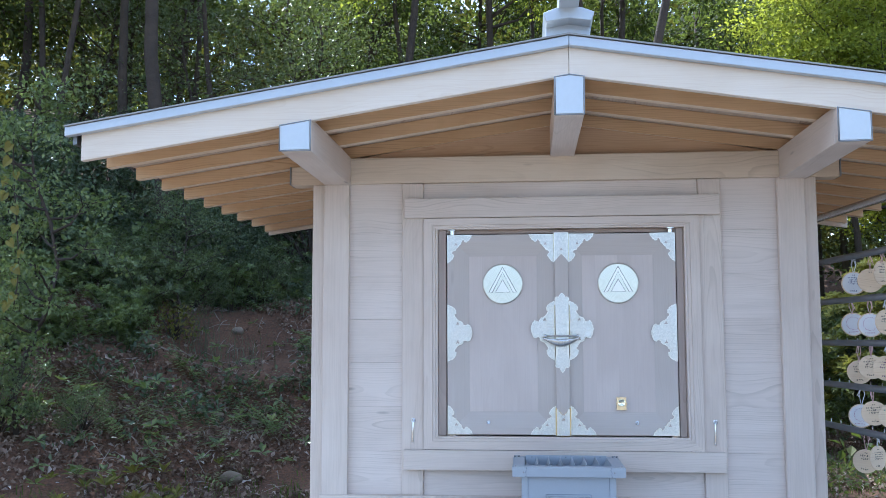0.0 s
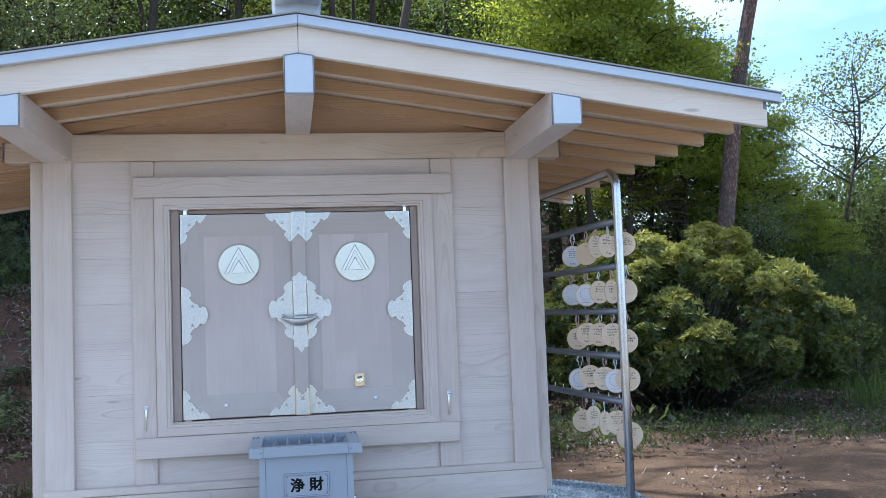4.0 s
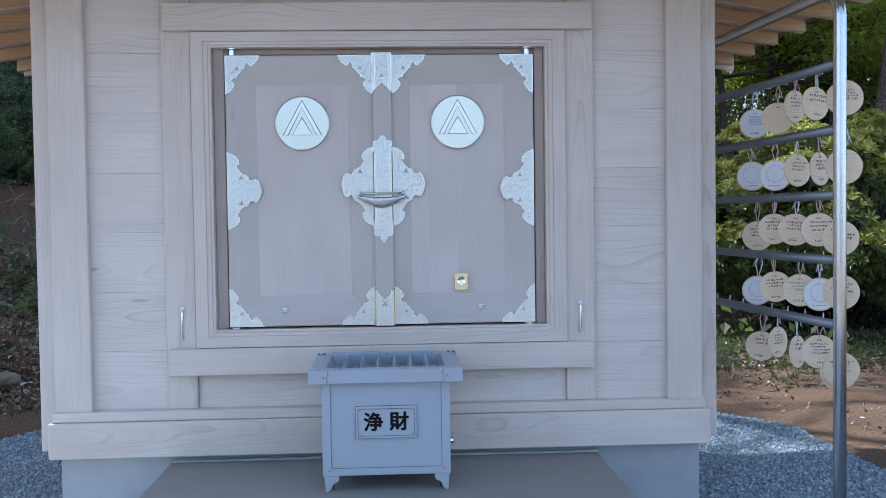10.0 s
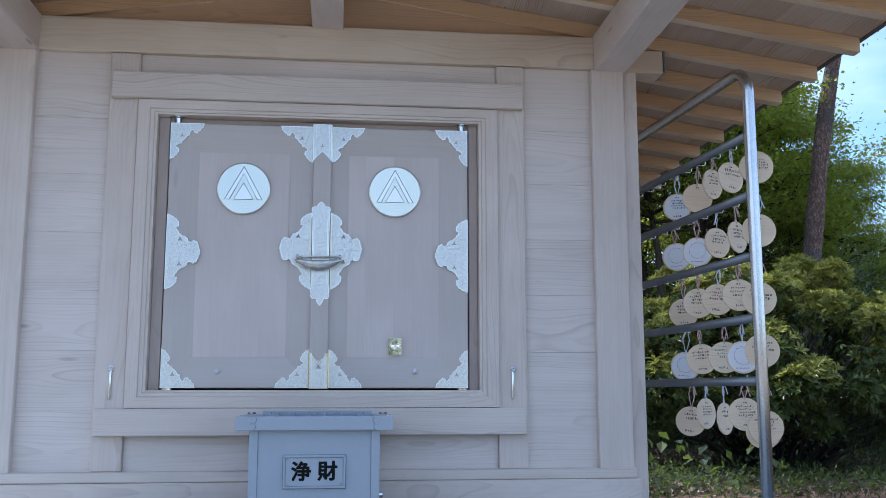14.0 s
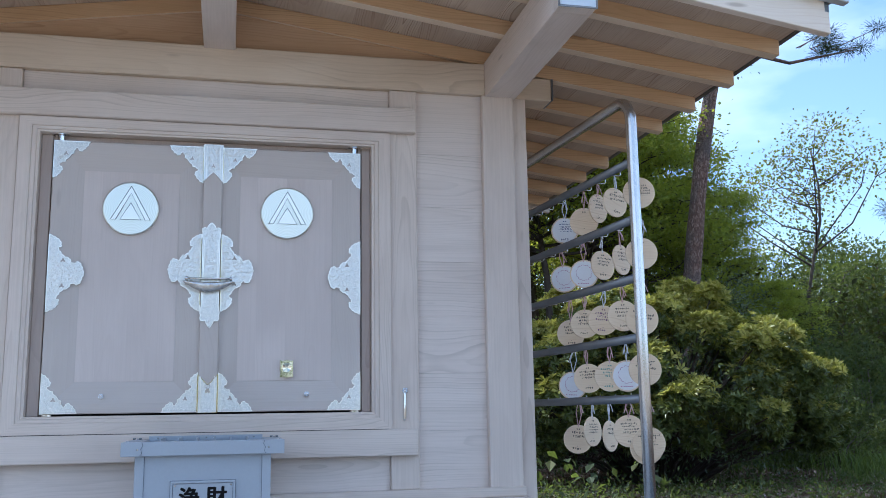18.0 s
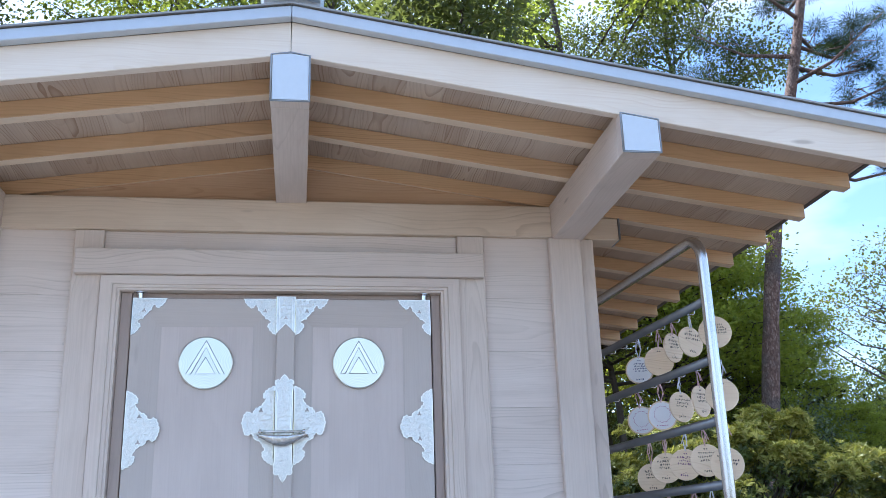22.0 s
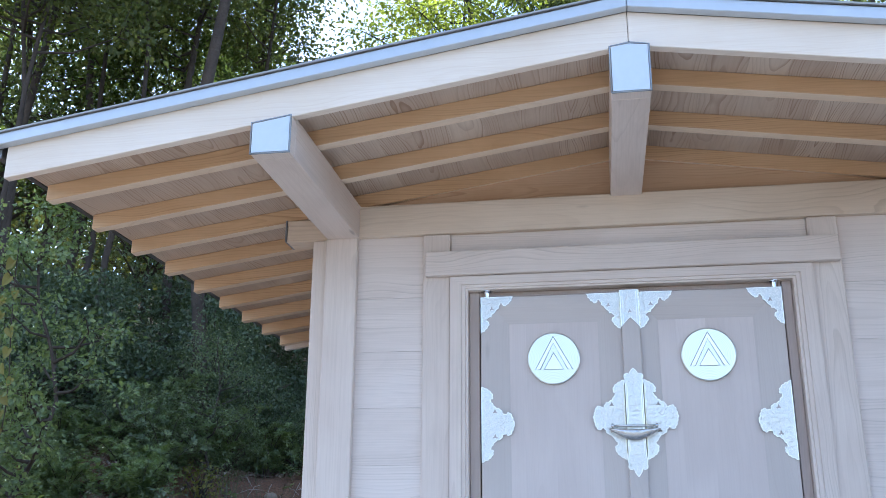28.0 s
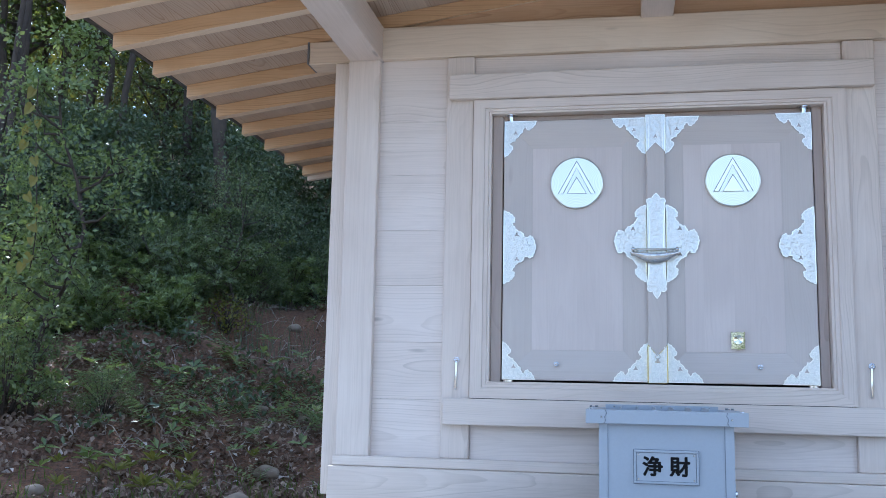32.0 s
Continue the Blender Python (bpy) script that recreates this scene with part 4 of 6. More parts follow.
# boat-shaped lock with its rod
LY = DY - 0.030
n = 24
bm = bmesh.new()
loops = []
for k in range(n + 1):
    s = math.sin(math.pi * k / n)
    x = 0.0025 - 0.086 + 0.172 * k / n
    zt, deep, thick = 1.121 + 0.004 * (1 - s), 0.003 + 0.034 * s ** 1.05, 0.002 + 0.013 * s ** 0.6
    loops.append([bm.verts.new((x, LY + thick * v, zt - deep * u)) for u, v in ((0, -0.75), (0.10, -1.0), (0.35, -1.0), (0.7, -0.75), (0.95, -0.3), (1.0, 0.0), (0.95, 0.3), (0.7, 0.75), (0.35, 1.0), (0.10, 1.0), (0, 0.75))])
for r0, r1 in zip(loops, loops[1:]):
    for k in range(11):
        f = bm.faces.new((r0[k], r0[(k + 1) % 11], r1[(k + 1) % 11], r1[k]))
        f.smooth = k not in (0, 9, 10)
bm.faces.new(loops[0])
bm.faces.new(loops[-1])
bmesh.ops.recalc_face_normals(bm, faces=bm.faces[:])
lock = part("door_lock", bm, lock_metal, leaf_l, "boat-shaped chased silver lock")
bm = tube([(-0.078, LY, 1.134), (0.082, LY, 1.134)], 0.0035, 10)
for sx in (-1, 1):
    lathe([(0.0075, -0.004), (0.0085, 0.0), (0.0075, 0.004)], (0.0025 + sx * 0.074, LY, 1.134), "x", 14, bm)
    tube([(0.0025 + sx * 0.060, LY, 1.134), (0.0025 + sx * 0.060, DY - 0.003, 1.134)], 0.005, 10, bm)
part("lock_rod", bm, steel, leaf_l)
# round emblems: a turned disc with an open and a solid triangle
for leaf, x in ((leaf_l, -0.2665), (leaf_r, 0.2685)):
    z, r = 1.378, 0.0925
    part("emblem_disc", lathe([(r, DY - 0.0004), (r, DY - 0.006), (r - 0.003, DY - 0.008), (0.001, DY - 0.0082)], (x, 0, z), "y", 64), disc_mat, leaf, "round silver-gilt disc with triangle emblem")
    zt, zb, hw = z + 0.078, z - 0.040, 0.065
    legs = [(x, zt), (x + hw, zb), (x + hw - 0.0165, zb), (x, zt - 0.024), (x - hw + 0.0165, zb), (x - hw, zb)]
    for name, shape in (("emblem_outline", legs), ("emblem_triangle", [(x, z + 0.019), (x + 0.034, zb), (x - 0.034, zb)])):
        bm = prism(shape, "y", DY - 0.0115, DY - 0.0083, 0.0)
        first = len(bm.faces)
        line = [(u, DY - 0.0113, v) for u, v in shape]
        tube(line + line[:1], 0.0011, 5, bm)
        bm.faces.ensure_lookup_table()
        for f in bm.faces[first:]:
            f.material_index = 1
        part(name, bm, [emblem_metal, rim_dark], leaf)
# latch plate, bosses, pivots
bm = prism([(0.2505 + dx, 0.795 + dz) for dx, dz in ((0, 0), (0.008, 0.002), (0.023, -0.001), (0.038, 0.002), (0.046, 0), (0.044, 0.02), (0.047, 0.03), (0.044, 0.04), (0.046, 0.059), (0.038, 0.057), (0.023, 0.060), (0.008, 0.057), (0, 0.059), (0.002, 0.04), (-0.001, 0.03), (0.002, 0.02))], "y", DY - 0.005, DY - 0.0003)
lathe([(0.017, DY - 0.005), (0.015, DY - 0.011), (0.010, DY - 0.009), (0.002, DY - 0.006)], (0.2735, 0, 0.828), "y", 24, bm)
part("latch_plate", bm, mirror_gold, leaf_r, "small polished brass latch plate")


def boss(x, y, z, parent, r=0.010):
    bm = lathe([(r * 0.5, y), (r * 0.5, y - 0.003)], (x, 0, z), "y", 16)
    for k in range(8):
        a = 2 * math.pi * k / 8
        own = bmesh.new()
        bmesh.ops.create_uvsphere(own, u_segments=8, v_segments=6, radius=r * 0.40)
        bmesh.ops.translate(own, verts=own.verts, vec=(x + 0.62 * r * math.cos(a), y - 0.004, z + 0.62 * r * math.sin(a)))
        joined(own, bm)
    own = bmesh.new()
    bmesh.ops.create_uvsphere(own, u_segments=10, v_segments=8, radius=r * 0.42)
    bmesh.ops.translate(own, verts=own.verts, vec=(x, y - 0.007, z))
    joined(own, bm)
    return part("flower_boss", bm, chrome, parent, "small chrome flower boss")


boss(-0.337, DY, 0.736, leaf_l)
boss(0.343, DY, 0.737, leaf_r)
for x in (-0.686, 0.690):
    b = boss(x, -0.020, 0.745, shrine, 0.012)
    part("hanging_rod", tube([(x, -0.024, 0.742), (x - 0.001, -0.026, 0.735), (x - 0.003, -0.026, 0.646), (x - 0.003, -0.026, 0.640)], [0.0035, 0.0042, 0.0042, 0.003], 8), chrome, b)
for x in (-0.505, 0.512):
    part("door_pivot", lathe([(0.024, 1.6375), (0.024, 1.633), (0.012, 1.630), (0.012, 1.613)], (x, 0.006, 0), "z", 20), chrome, shrine, "bright metal door pivot")
    part("door_pivot", lathe([(0.018, 0.6785), (0.018, 0.6725)], (x, 0.000, 0), "z", 20), chrome, shrine, "bright metal door pivot")

# ---- roof ----
Y0, Y1 = -0.85, 1.93
# gable boards above the tie beam
for k, (z0, z1) in enumerate(((1.986, 2.0457), (2.0460, 2.1067), (2.1070, 2.139))):
    w0, w1 = (2.143 - z0) / SLOPE, (2.143 - z1) / SLOPE
    w0, w1 = min(w0, 1.01), min(max(w1, 0.02), 1.01)
    part("gable_board", prism([(CX - w0, z0), (CX + w0, z0), (CX + w1, z1), (CX - w1, z1)], "y", 0.02, 0.045), wood_gable, shrine)
# purlins with metal end caps
purlins = [(CX, 0.056, 1.976), (-1.052, 0.062, 1.857), (1.070, 0.060, 1.852)]
for x, hw, zb in purlins:
    us = (x + hw, CX, x - hw) if x == CX else (x + hw, x - hw)
    pur = part("purlin", prism([(x - hw, zb), (x + hw, zb)] + [(u, under(u) - 0.002) for u in us], "y", -0.8175, Y1, 0.002), wood_pale_y, shrine)
    low_top = [(u, verge(u) - 0.0165) for u in us]
    part("purlin_nose", prism([(x - hw, zb), (x + hw, zb)] + low_top, "y", -0.862, -0.8178, 0.002), wood_pale_y, pur)
    part("end_cap", prism([(x - hw + 0.004, zb + 0.004), (x + hw - 0.004, zb + 0.004)] + [(x + (u - x) * 0.93, v - 0.004) for u, v in low_top], "y", -0.8685, -0.8622), cap_metal, pur, "pale sheet-metal end cap")
    loop = [(x - hw, -0.867, zb), (x + hw, -0.867, zb)] + [(u, -0.867, v) for u, v in low_top]
    part("cap_rim", tube(loop + loop[:1], 0.0032, 5), cap_rim_mat, pur, "grey folded metal rim")
# rafters, with a paler wood on their undersides than on their sides
for k in range(9):
    y = -0.602 + 0.304 * k
    for s, xe in ((-1, -1.94), (1, 1.908)):
        xs = (CX + s * 0.056) if y < 0.0 or y > 1.2 else CX + s * 0.004
        xi = CX + s * 0.03
        prof = [(xi, under(xi)), (xe, under(xe)), (xe, under(xe) + 0.056), (xi, under(xi) + 0.056)]
        bm = prism(prof, "y", y, y + 0.045, 0.002)
        bm.normal_update()
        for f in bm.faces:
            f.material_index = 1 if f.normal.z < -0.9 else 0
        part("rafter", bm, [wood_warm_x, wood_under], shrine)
# soffit boards on the rafters
bw = 0.121
for s in (-1, 1):
    end = 1.916 if s > 0 else 1.948
    for k in range(int((end - s * CX) / bw) + 1):
        a, b = s * (s * CX + k * bw + 0.0003), s * min(s * CX + (k + 1) * bw - 0.0003, end)
        za, zb = under(a) + 0.0565, under(b) + 0.0565
        part("soffit_board", prism([(a, za), (b, zb), (b, zb + 0.012), (a, za + 0.012)], "y", -0.818, Y1 - 0.03), wood_soffit, shrine)
# barge boards, front and back
for ya, yb in ((-0.85, -0.8185), (Y1 - 0.03, Y1)):
    for s, xe in ((-1, -1.932), (1, 1.934)):
        x0 = CX + s * 0.0008
        lo, hi = -0.015, 0.0955
        part("barge_board", prism([(x0, verge(x0) + lo), (xe, verge(xe) + lo + 0.001), (xe, verge(xe) + hi - 0.003), (x0, verge(x0) + hi)], "y", ya, yb, 0.002), wood_fascia, shrine)
# metal edge and roof sheet
for s in (-1, 1):
    xe = 1.987 if s > 0 else -1.987
    x0 = CX + s * 0.0005
    part("roof_edge", prism([(x0, verge(x0) + 0.094), (xe, verge(xe) + 0.089), (xe, verge(xe) + 0.126), (x0, verge(x0) + 0.132)], "y", -0.884, -0.8515, 0.002), edge_metal, shrine, "pale blue-grey metal drip edge")
    xt = 1.934 if s > 0 else -1.966
    part("eave_edge", prism([(xt - s * 0.016, verge(xt) + 0.060), (xt, verge(xt) + 0.058), (xt, verge(xt) + 0.124), (xt - s * 0.016, verge(xt) + 0.124)], "y", -0.850, Y1 + 0.04), bar_metal, shrine, "dark grey metal eave trim")
    xr = xe
    part("roof_sheet", prism([(x0, verge(x0) + 0.134), (xr, verge(xr) + 0.127), (xr, verge(xr) + 0.133), (x0, verge(x0) + 0.140)], "y", -0.892, Y1 + 0.05), roof_metal, shrine, "dark grey seamed metal roof")
# box ridge
RZ = verge(CX) + 0.135
part("ridge_base", prism([(CX - 0.118, RZ - 0.012), (CX + 0.118, RZ - 0.012), (CX + 0.106, RZ + 0.012), (CX - 0.106, RZ + 0.012)], "y", -0.80, Y1 + 0.01, 0.002), roof_metal, shrine)
part("ridge_neck", box(CX - 0.086, CX + 0.086, -0.82, Y1 - 0.02, RZ - 0.010, RZ + 0.062, 0.002), edge_metal, shrine)
part("ridge_hood", prism([(CX - 0.086, RZ + 0.048), (CX, RZ + 0.060), (CX + 0.086, RZ + 0.048), (CX + 0.098, RZ + 0.082), (CX + 0.046, RZ + 0.102), (CX - 0.046, RZ + 0.102), (CX - 0.098, RZ + 0.082)], "y", -0.90, Y1 + 0.04, 0.002), edge_metal, shrine, "pale metal ridge hood")
part("ridge_crest", box(CX - 0.038, CX + 0.038, -1.04, Y1 + 0.10, RZ + 0.100, RZ + 0.175, 0.002), edge_metal, shrine, "pale metal ridge bar projecting at the front")

# ---- offertory box ----
BX = 0.0115
ob_ = thing("offertory_box", (BX, -0.29, 0.220), "pale blue-grey painted metal offertory box on the concrete step", "offertory box")
by0, by1 = -0.440, -0.125
part("body", box(BX - 0.192, BX + 0.192, by0 + 0.002, by1, 0.272, 0.556, 0.002), box_paint, ob_)
for x in (BX - 0.194, BX + 0.168):
    part("corner_strip", box(x, x + 0.026, by0 - 0.0015, by0 + 0.02, 0.270, 0.553, 0.001), box_paint, ob_)
part("bottom_rail", box(BX - 0.1675, BX + 0.1675, by0 - 0.0008, by0 + 0.01, 0.270, 0.292, 0.001), box_paint, ob_)
tz0, tz1 = 0.553, 0.594
part("top_rail", box(BX - 0.232, BX + 0.232, -0.462, -0.410, tz0, tz1, 0.002), box_paint, ob_)
part("top_rail", box(BX - 0.232, BX + 0.232, -0.142, -0.090, tz0, tz1, 0.002), box_paint, ob_)
part("top_rail", box(BX - 0.232, BX - 0.180, -0.4095, -0.1425, tz0, tz1, 0.002), box_paint, ob_)
part("top_rail", box(BX + 0.180, BX + 0.232, -0.4095, -0.1425, tz0, tz1, 0.002), box_paint, ob_)
# near-black sheet on the closed body stands for the shade in the slots
part("slot_shade", box(BX - 0.179, BX + 0.179, -0.409, -0.143, 0.5565, 0.5585, 0), dark_gap, ob_)
# ridged slats with hollow flanks, and the sheet between them that leaves a slot open at the front
flank = ((0.0235, 0.0), (0.0150, 0.006), (0.0090, 0.015), (0.0045, 0.028), (0.0012, 0.042))
for k in range(6):
    x = BX - 0.128 + 0.0513 * k
    prof = [(x - u, 0.5590 + v) for u, v in flank] + [(x + u, 0.5590 + v) for u, v in flank[::-1]]
    part("ridge_slat", prism(prof, "y", -0.409, -0.1575), box_paint, ob_)
for s in (-1, 1):
    xs = BX + s * 0.179
    part("ridge_slat", prism([(xs, 0.5590), (xs - s * 0.022, 0.5590), (xs - s * 0.011, 0.569), (xs - s * 0.002, 0.594)], "y", -0.409, -0.1575), box_paint, ob_)
for k in range(7):
    x = BX - 0.154 + 0.0513 * k
    part("slot_sheet", box(x - 0.0105, x + 0.0105, -0.225, -0.1578, 0.5592, 0.5635, 0.0006), box_paint, ob_)
part("back_lip", box(BX - 0.178, BX + 0.178, -0.157, -0.1425, 0.559, 0.605, 0.001), box_paint, ob_)
for dx in (-0.15, 0.0, 0.15):
    part("rivet", lathe([(0.0028, -0.1572), (0.002, -0.1588)], (BX + dx, 0, 0.598), "y", 10), steel, ob_)
for s in (-1, 1):
    for y in (by0, by1):
        ya, yb = (y - 0.001, y + 0.012) if y == by0 else (y - 0.012, y + 0.001)
        prof = [(0.0, 0.270), (0.044, 0.270), (0.045, 0.259), (0.040, 0.251), (0.031, 0.248), (0.024, 0.241), (0.020, 0.230), (0.013, 0.222), (0.004, 0.2205)]
        part("leg", prism([(BX + s * (0.190 - u), v) for u, v in prof], "y", ya, yb, 0.001), box_paint, ob_)
        part("bolt_foot", tube([(BX + s * 0.164, y + (0.03 if y == by0 else -0.03), 0.2205), (BX + s * 0.164, y + (0.03 if y == by0 else -0.03), 0.271)], 0.004, 8), steel, ob_)
# corner ornaments
for s in (-1, 1):
    xo = BX + s * 0.192
    orn = [(xo, 0.272), (xo - s * 0.040, 0.272), (xo - s * 0.037, 0.281), (xo - s * 0.029, 0.284), (xo - s * 0.027, 0.293), (xo - s * 0.019, 0.297), (xo - s * 0.010, 0.304), (xo, 0.306)]
    part("corner_plate", plate(orn, by0 - 0.0018, by0 - 0.003), box_paint, ob_)
    part("rivet", lathe([(0.003, by0 - 0.003), (0.002, by0 - 0.0048)], (xo - s * 0.018, 0, 0.287), "y", 10), steel, ob_)
    xo = BX + s * 0.232
    orn = [(xo, tz1), (xo - s * 0.058, tz1), (xo - s * 0.061, 0.583), (xo - s * 0.055, 0.574), (xo - s * 0.058, 0.562), (xo - s * 0.053, tz0 + 0.001), (xo, tz0 + 0.001)]
    part("corner_plate", plate(orn, -0.4622, -0.4635), box_paint, ob_)
    part("rivet", lathe([(0.0035, -0.4635), (0.002, -0.466)], (xo - s * 0.046, 0, 0.573), "y", 10), steel, ob_)
    for y in (-0.100, -0.452):
        part("corner_screw", lathe([(0.004, tz1 + 0.0002), (0.003, tz1 + 0.003)], (xo - s * 0.014, y + 0.01, 0), "z", 10), steel, ob_)
# name plate with two written characters
pz0, pz1, px0, px1 = 0.383, 0.480, BX - 0.0925, BX + 0.0925
pl = part("name_plate", box(px0, px1, by0 - 0.0045, by0 + 0.0018, pz0, pz1, 0.0015), box_paint, ob_, "raised framed name plate with black characters")
bm = bmesh.new()
for a, b, c, d in ((px0 + 0.001, px1 - 0.001, pz0 + 0.001, pz0 + 0.0065), (px0 + 0.001, px1 - 0.001, pz1 - 0.0065, pz1 - 0.001), (px0 + 0.001, px0 + 0.0065, pz0 + 0.007, pz1 - 0.007), (px1 - 0.0065, px1 - 0.001, pz0 + 0.007, pz1 - 0.007)):
    box(a, b, by0 - 0.0075, by0 - 0.0046, c, d, 0.0008, bm)
part("plate_frame", bm, box_paint, pl)
for dx in (-1, 1):
    for dz in (-1, 1):
        part("plate_screw", lathe([(0.0026, by0 - 0.0046), (0.002, by0 - 0.0062)], (BX + dx * 0.0795, 0, 0.4315 + dz * 0.0355), "y", 10), steel, pl)


def written(text, size, x, y, z, mat, parent, name="character"):
    """A brush-written character as a mesh, facing -y, centred at a place; strokes thickened by laying them side by side."""
    cu = bpy.data.curves.new("scratch", "FONT")
    cu.body, cu.size, cu.align_x, cu.align_y, cu.extrude, cu.offset = text, size, "CENTER", "CENTER", 0.0003, 0.0005
    tmp = new("scratch", cu)
    bpy.context.view_layer.update()
    me = bpy.data.meshes.new_from_object(tmp.evaluated_get(bpy.context.evaluated_depsgraph_get()))
    bpy.data.objects.remove(tmp)
    bpy.data.curves.remove(cu)
    bm = bmesh.new()
    for k, (dx, dz) in enumerate(((0, 0), (0.0017, 0.0008), (-0.0017, -0.0008), (0.0008, -0.0014), (-0.0008, 0.0014), (0.0009, 0.0004), (-0.0009, -0.0004))):
        part_me = me.copy()
        part_me.transform(Matrix.Translation((dx, dz, 0.00004 * k)) @ Matrix.Shear("XY", 4, (0.08, 0)))
        bm.from_mesh(part_me)
        bpy.data.meshes.remove(part_me)
    bpy.data.meshes.remove(me)
    bmesh.ops.transform(bm, matrix=Matrix.Translation((x, y, z)) @ Euler((radians(90), 0, 0)).to_matrix().to_4x4(), verts=bm.verts)
    return part(name, bm, mat, parent)


written("浄", 0.059, BX - 0.039, by0 - 0.0051, 0.4290, black, pl)
written("財", 0.059, BX + 0.039, by0 - 0.0051, 0.4300, black, pl)
# dark seams between the folded sheets
for x in (BX - 0.1675, BX + 0.1675):
    part("seam", box(x - 0.0006, x + 0.0006, by0 - 0.0005, by0 + 0.002, 0.293, 0.5525, 0), seam_grey, ob_)
part("seam", box(BX - 0.166, BX + 0.166, by0 - 0.0003, by0 + 0.002, 0.2922, 0.2934, 0), seam_grey, ob_)
for z in (pz0 + 0.0076, pz1 - 0.0076):
    part("seam", box(px0 + 0.007, px1 - 0.007, by0 - 0.0054, by0 - 0.0044, z - 0.0006, z + 0.0006, 0), seam_grey, pl)
for x in (px0 + 0.0076, px1 - 0.0076):
    part("seam", box(x - 0.0006, x + 0.0006, by0 - 0.0054, by0 - 0.0044, pz0 + 0.0083, pz1 - 0.0083, 0), seam_grey, pl)
bm = bmesh.new()
for a, b, c, d in ((px0 - 0.0014, px1 + 0.0014, pz0 - 0.0014, pz0), (px0 - 0.0014, px1 + 0.0014, pz1, pz1 + 0.0014), (px0 - 0.0014, px0, pz0 + 0.0001, pz1 - 0.0001), (px1, px1 + 0.0014, pz0 + 0.0001, pz1 - 0.0001)):
    box(a, b, by0 + 0.0008, by0 + 0.002, c, d, 0, bm)
part("plate_shadow_gap", bm, seam_grey, pl)
for s in (-1, 1):
    xo = BX + s * 0.232
    wavy = [(xo - s * 0.058, tz1 - 0.001), (xo - s * 0.061, 0.583), (xo - s * 0.055, 0.574), (xo - s * 0.058, 0.562), (xo - s * 0.053, tz0 + 0.002)]
    part("seam", tube([(u, -0.4634, v) for u, v in wavy], 0.0009, 5), seam_grey, ob_)
    for k in range(2):
        part("corner_bolt", tube([(xo - s * (0.006 + 0.018 * k), -0.118, tz1), (xo - s * (0.006 + 0.018 * k), -0.118, tz1 + 0.006)], 0.0045, 8), bar_metal, ob_)
part("side_lock", lathe([(0.009, BX + 0.192), (0.009, BX + 0.205), (0.006, BX + 0.207)], (0, -0.38, 0.357), "x", 16), chrome, ob_, "small chrome side lock")

# ---- tag rack beside the shrine ----


def rack_x(y):
    return 1.40 - 0.09 * (y + 0.45)


rack = thing("tag_rack", (rack_x(0.2), 0.2, -0.05), "brushed steel tube rack for hanging wooden prayer tags", "rack")
ya, yb, zt, rad = -0.470, 0.98, 1.725, 0.085
pts = [(rack_x(ya), ya, -0.12), (rack_x(ya), ya, 0.9), (rack_x(ya), ya, zt - rad)]
for k in range(1, 9):
    a = math.pi / 2 * k / 8
    y = ya + rad * (1 - math.cos(a))
    pts.append((rack_x(y), y, zt - rad + rad * math.sin(a)))
pts.append((rack_x(yb - rad), yb - rad, zt))
for k in range(1, 9):
    a = math.pi / 2 * k / 8
    y = yb - rad + rad * math.sin(a)
    pts.append((rack_x(y), y, zt - rad + rad * math.cos(a)))
pts.append((rack_x(yb), yb, -0.12))
part("frame_tube", tube(pts, 0.019, 16), steel, rack, "bent brushed steel frame tube")
bar_z = [1.50, 1.30, 1.10, 0.90, 0.70]
for z in bar_z:
    bar = part("cross_bar", tube([(rack_x(ya + 0.015), ya + 0.015, z), (rack_x(yb - 0.015), yb - 0.015, z)], 0.0150, 12), bar_metal, rack)
    for k in range(12):
        y = ya + 0.07 + k * 0.115
        x = rack_x(y)
        for s in (1,):
            part("hook", tube([(x, y, z - 0.004), (x + s * 0.030, y, z - 0.006), (x + s * 0.046, y, z - 0.006), (x + s * 0.050, y, z - 0.002), (x + s * 0.050, y, z + 0.022)], 0.0022, 6), steel, bar)

# hanging tags: row, place along the bar, drop of the middle, turn about z, face, cord, ink
R_TAG = 0.0545


def stroke(bm, p, q, wide, y):
    """One thin flat ink stroke in the x-z plane."""
    dx, dz = q[0] - p[0], q[1] - p[1]
    n = wide / 2 / (math.hypot(dx, dz) + 1e-9)
    ends = ((p[0] - dz * n, p[1] + dx * n), (p[0] + dz * n, p[1] - dx * n), (q[0] + dz * n * 0.6, q[1] - dx * n * 0.6), (q[0] - dz * n * 0.6, q[1] + dx * n * 0.6))
    bm.faces.new([bm.verts.new((u, y - 0.0003, v)) for u, v in ends])


def scrawl(bm, x, z, size, y, r):
    """A few crossing strokes that stand for one handwritten sign; gives the room that it took."""
    w = size * r.uniform(0.6, 0.95)
    lift = r.uniform(-0.08, 0.08) * size
    for _ in range(r.choice((1, 2, 3))):
        v = z + lift + r.uniform(-0.45, 0.45) * size
        stroke(bm, (x + r.uniform(0, 0.25) * w, v), (x + r.uniform(0.7, 1.0) * w, v + r.uniform(0.0, 0.22) * size), size * 0.31, y)
    for _ in range(r.choice((1, 1, 2))):
        u = x + r.uniform(0.2, 0.8) * w
        stroke(bm, (u, z + lift + r.uniform(0.2, 0.5) * size), (u + r.uniform(-0.35, 0.15) * w, z + lift - r.uniform(0.2, 0.5) * size), size * 0.31, y)
    return w + size * r.uniform(0.12, 0.35)


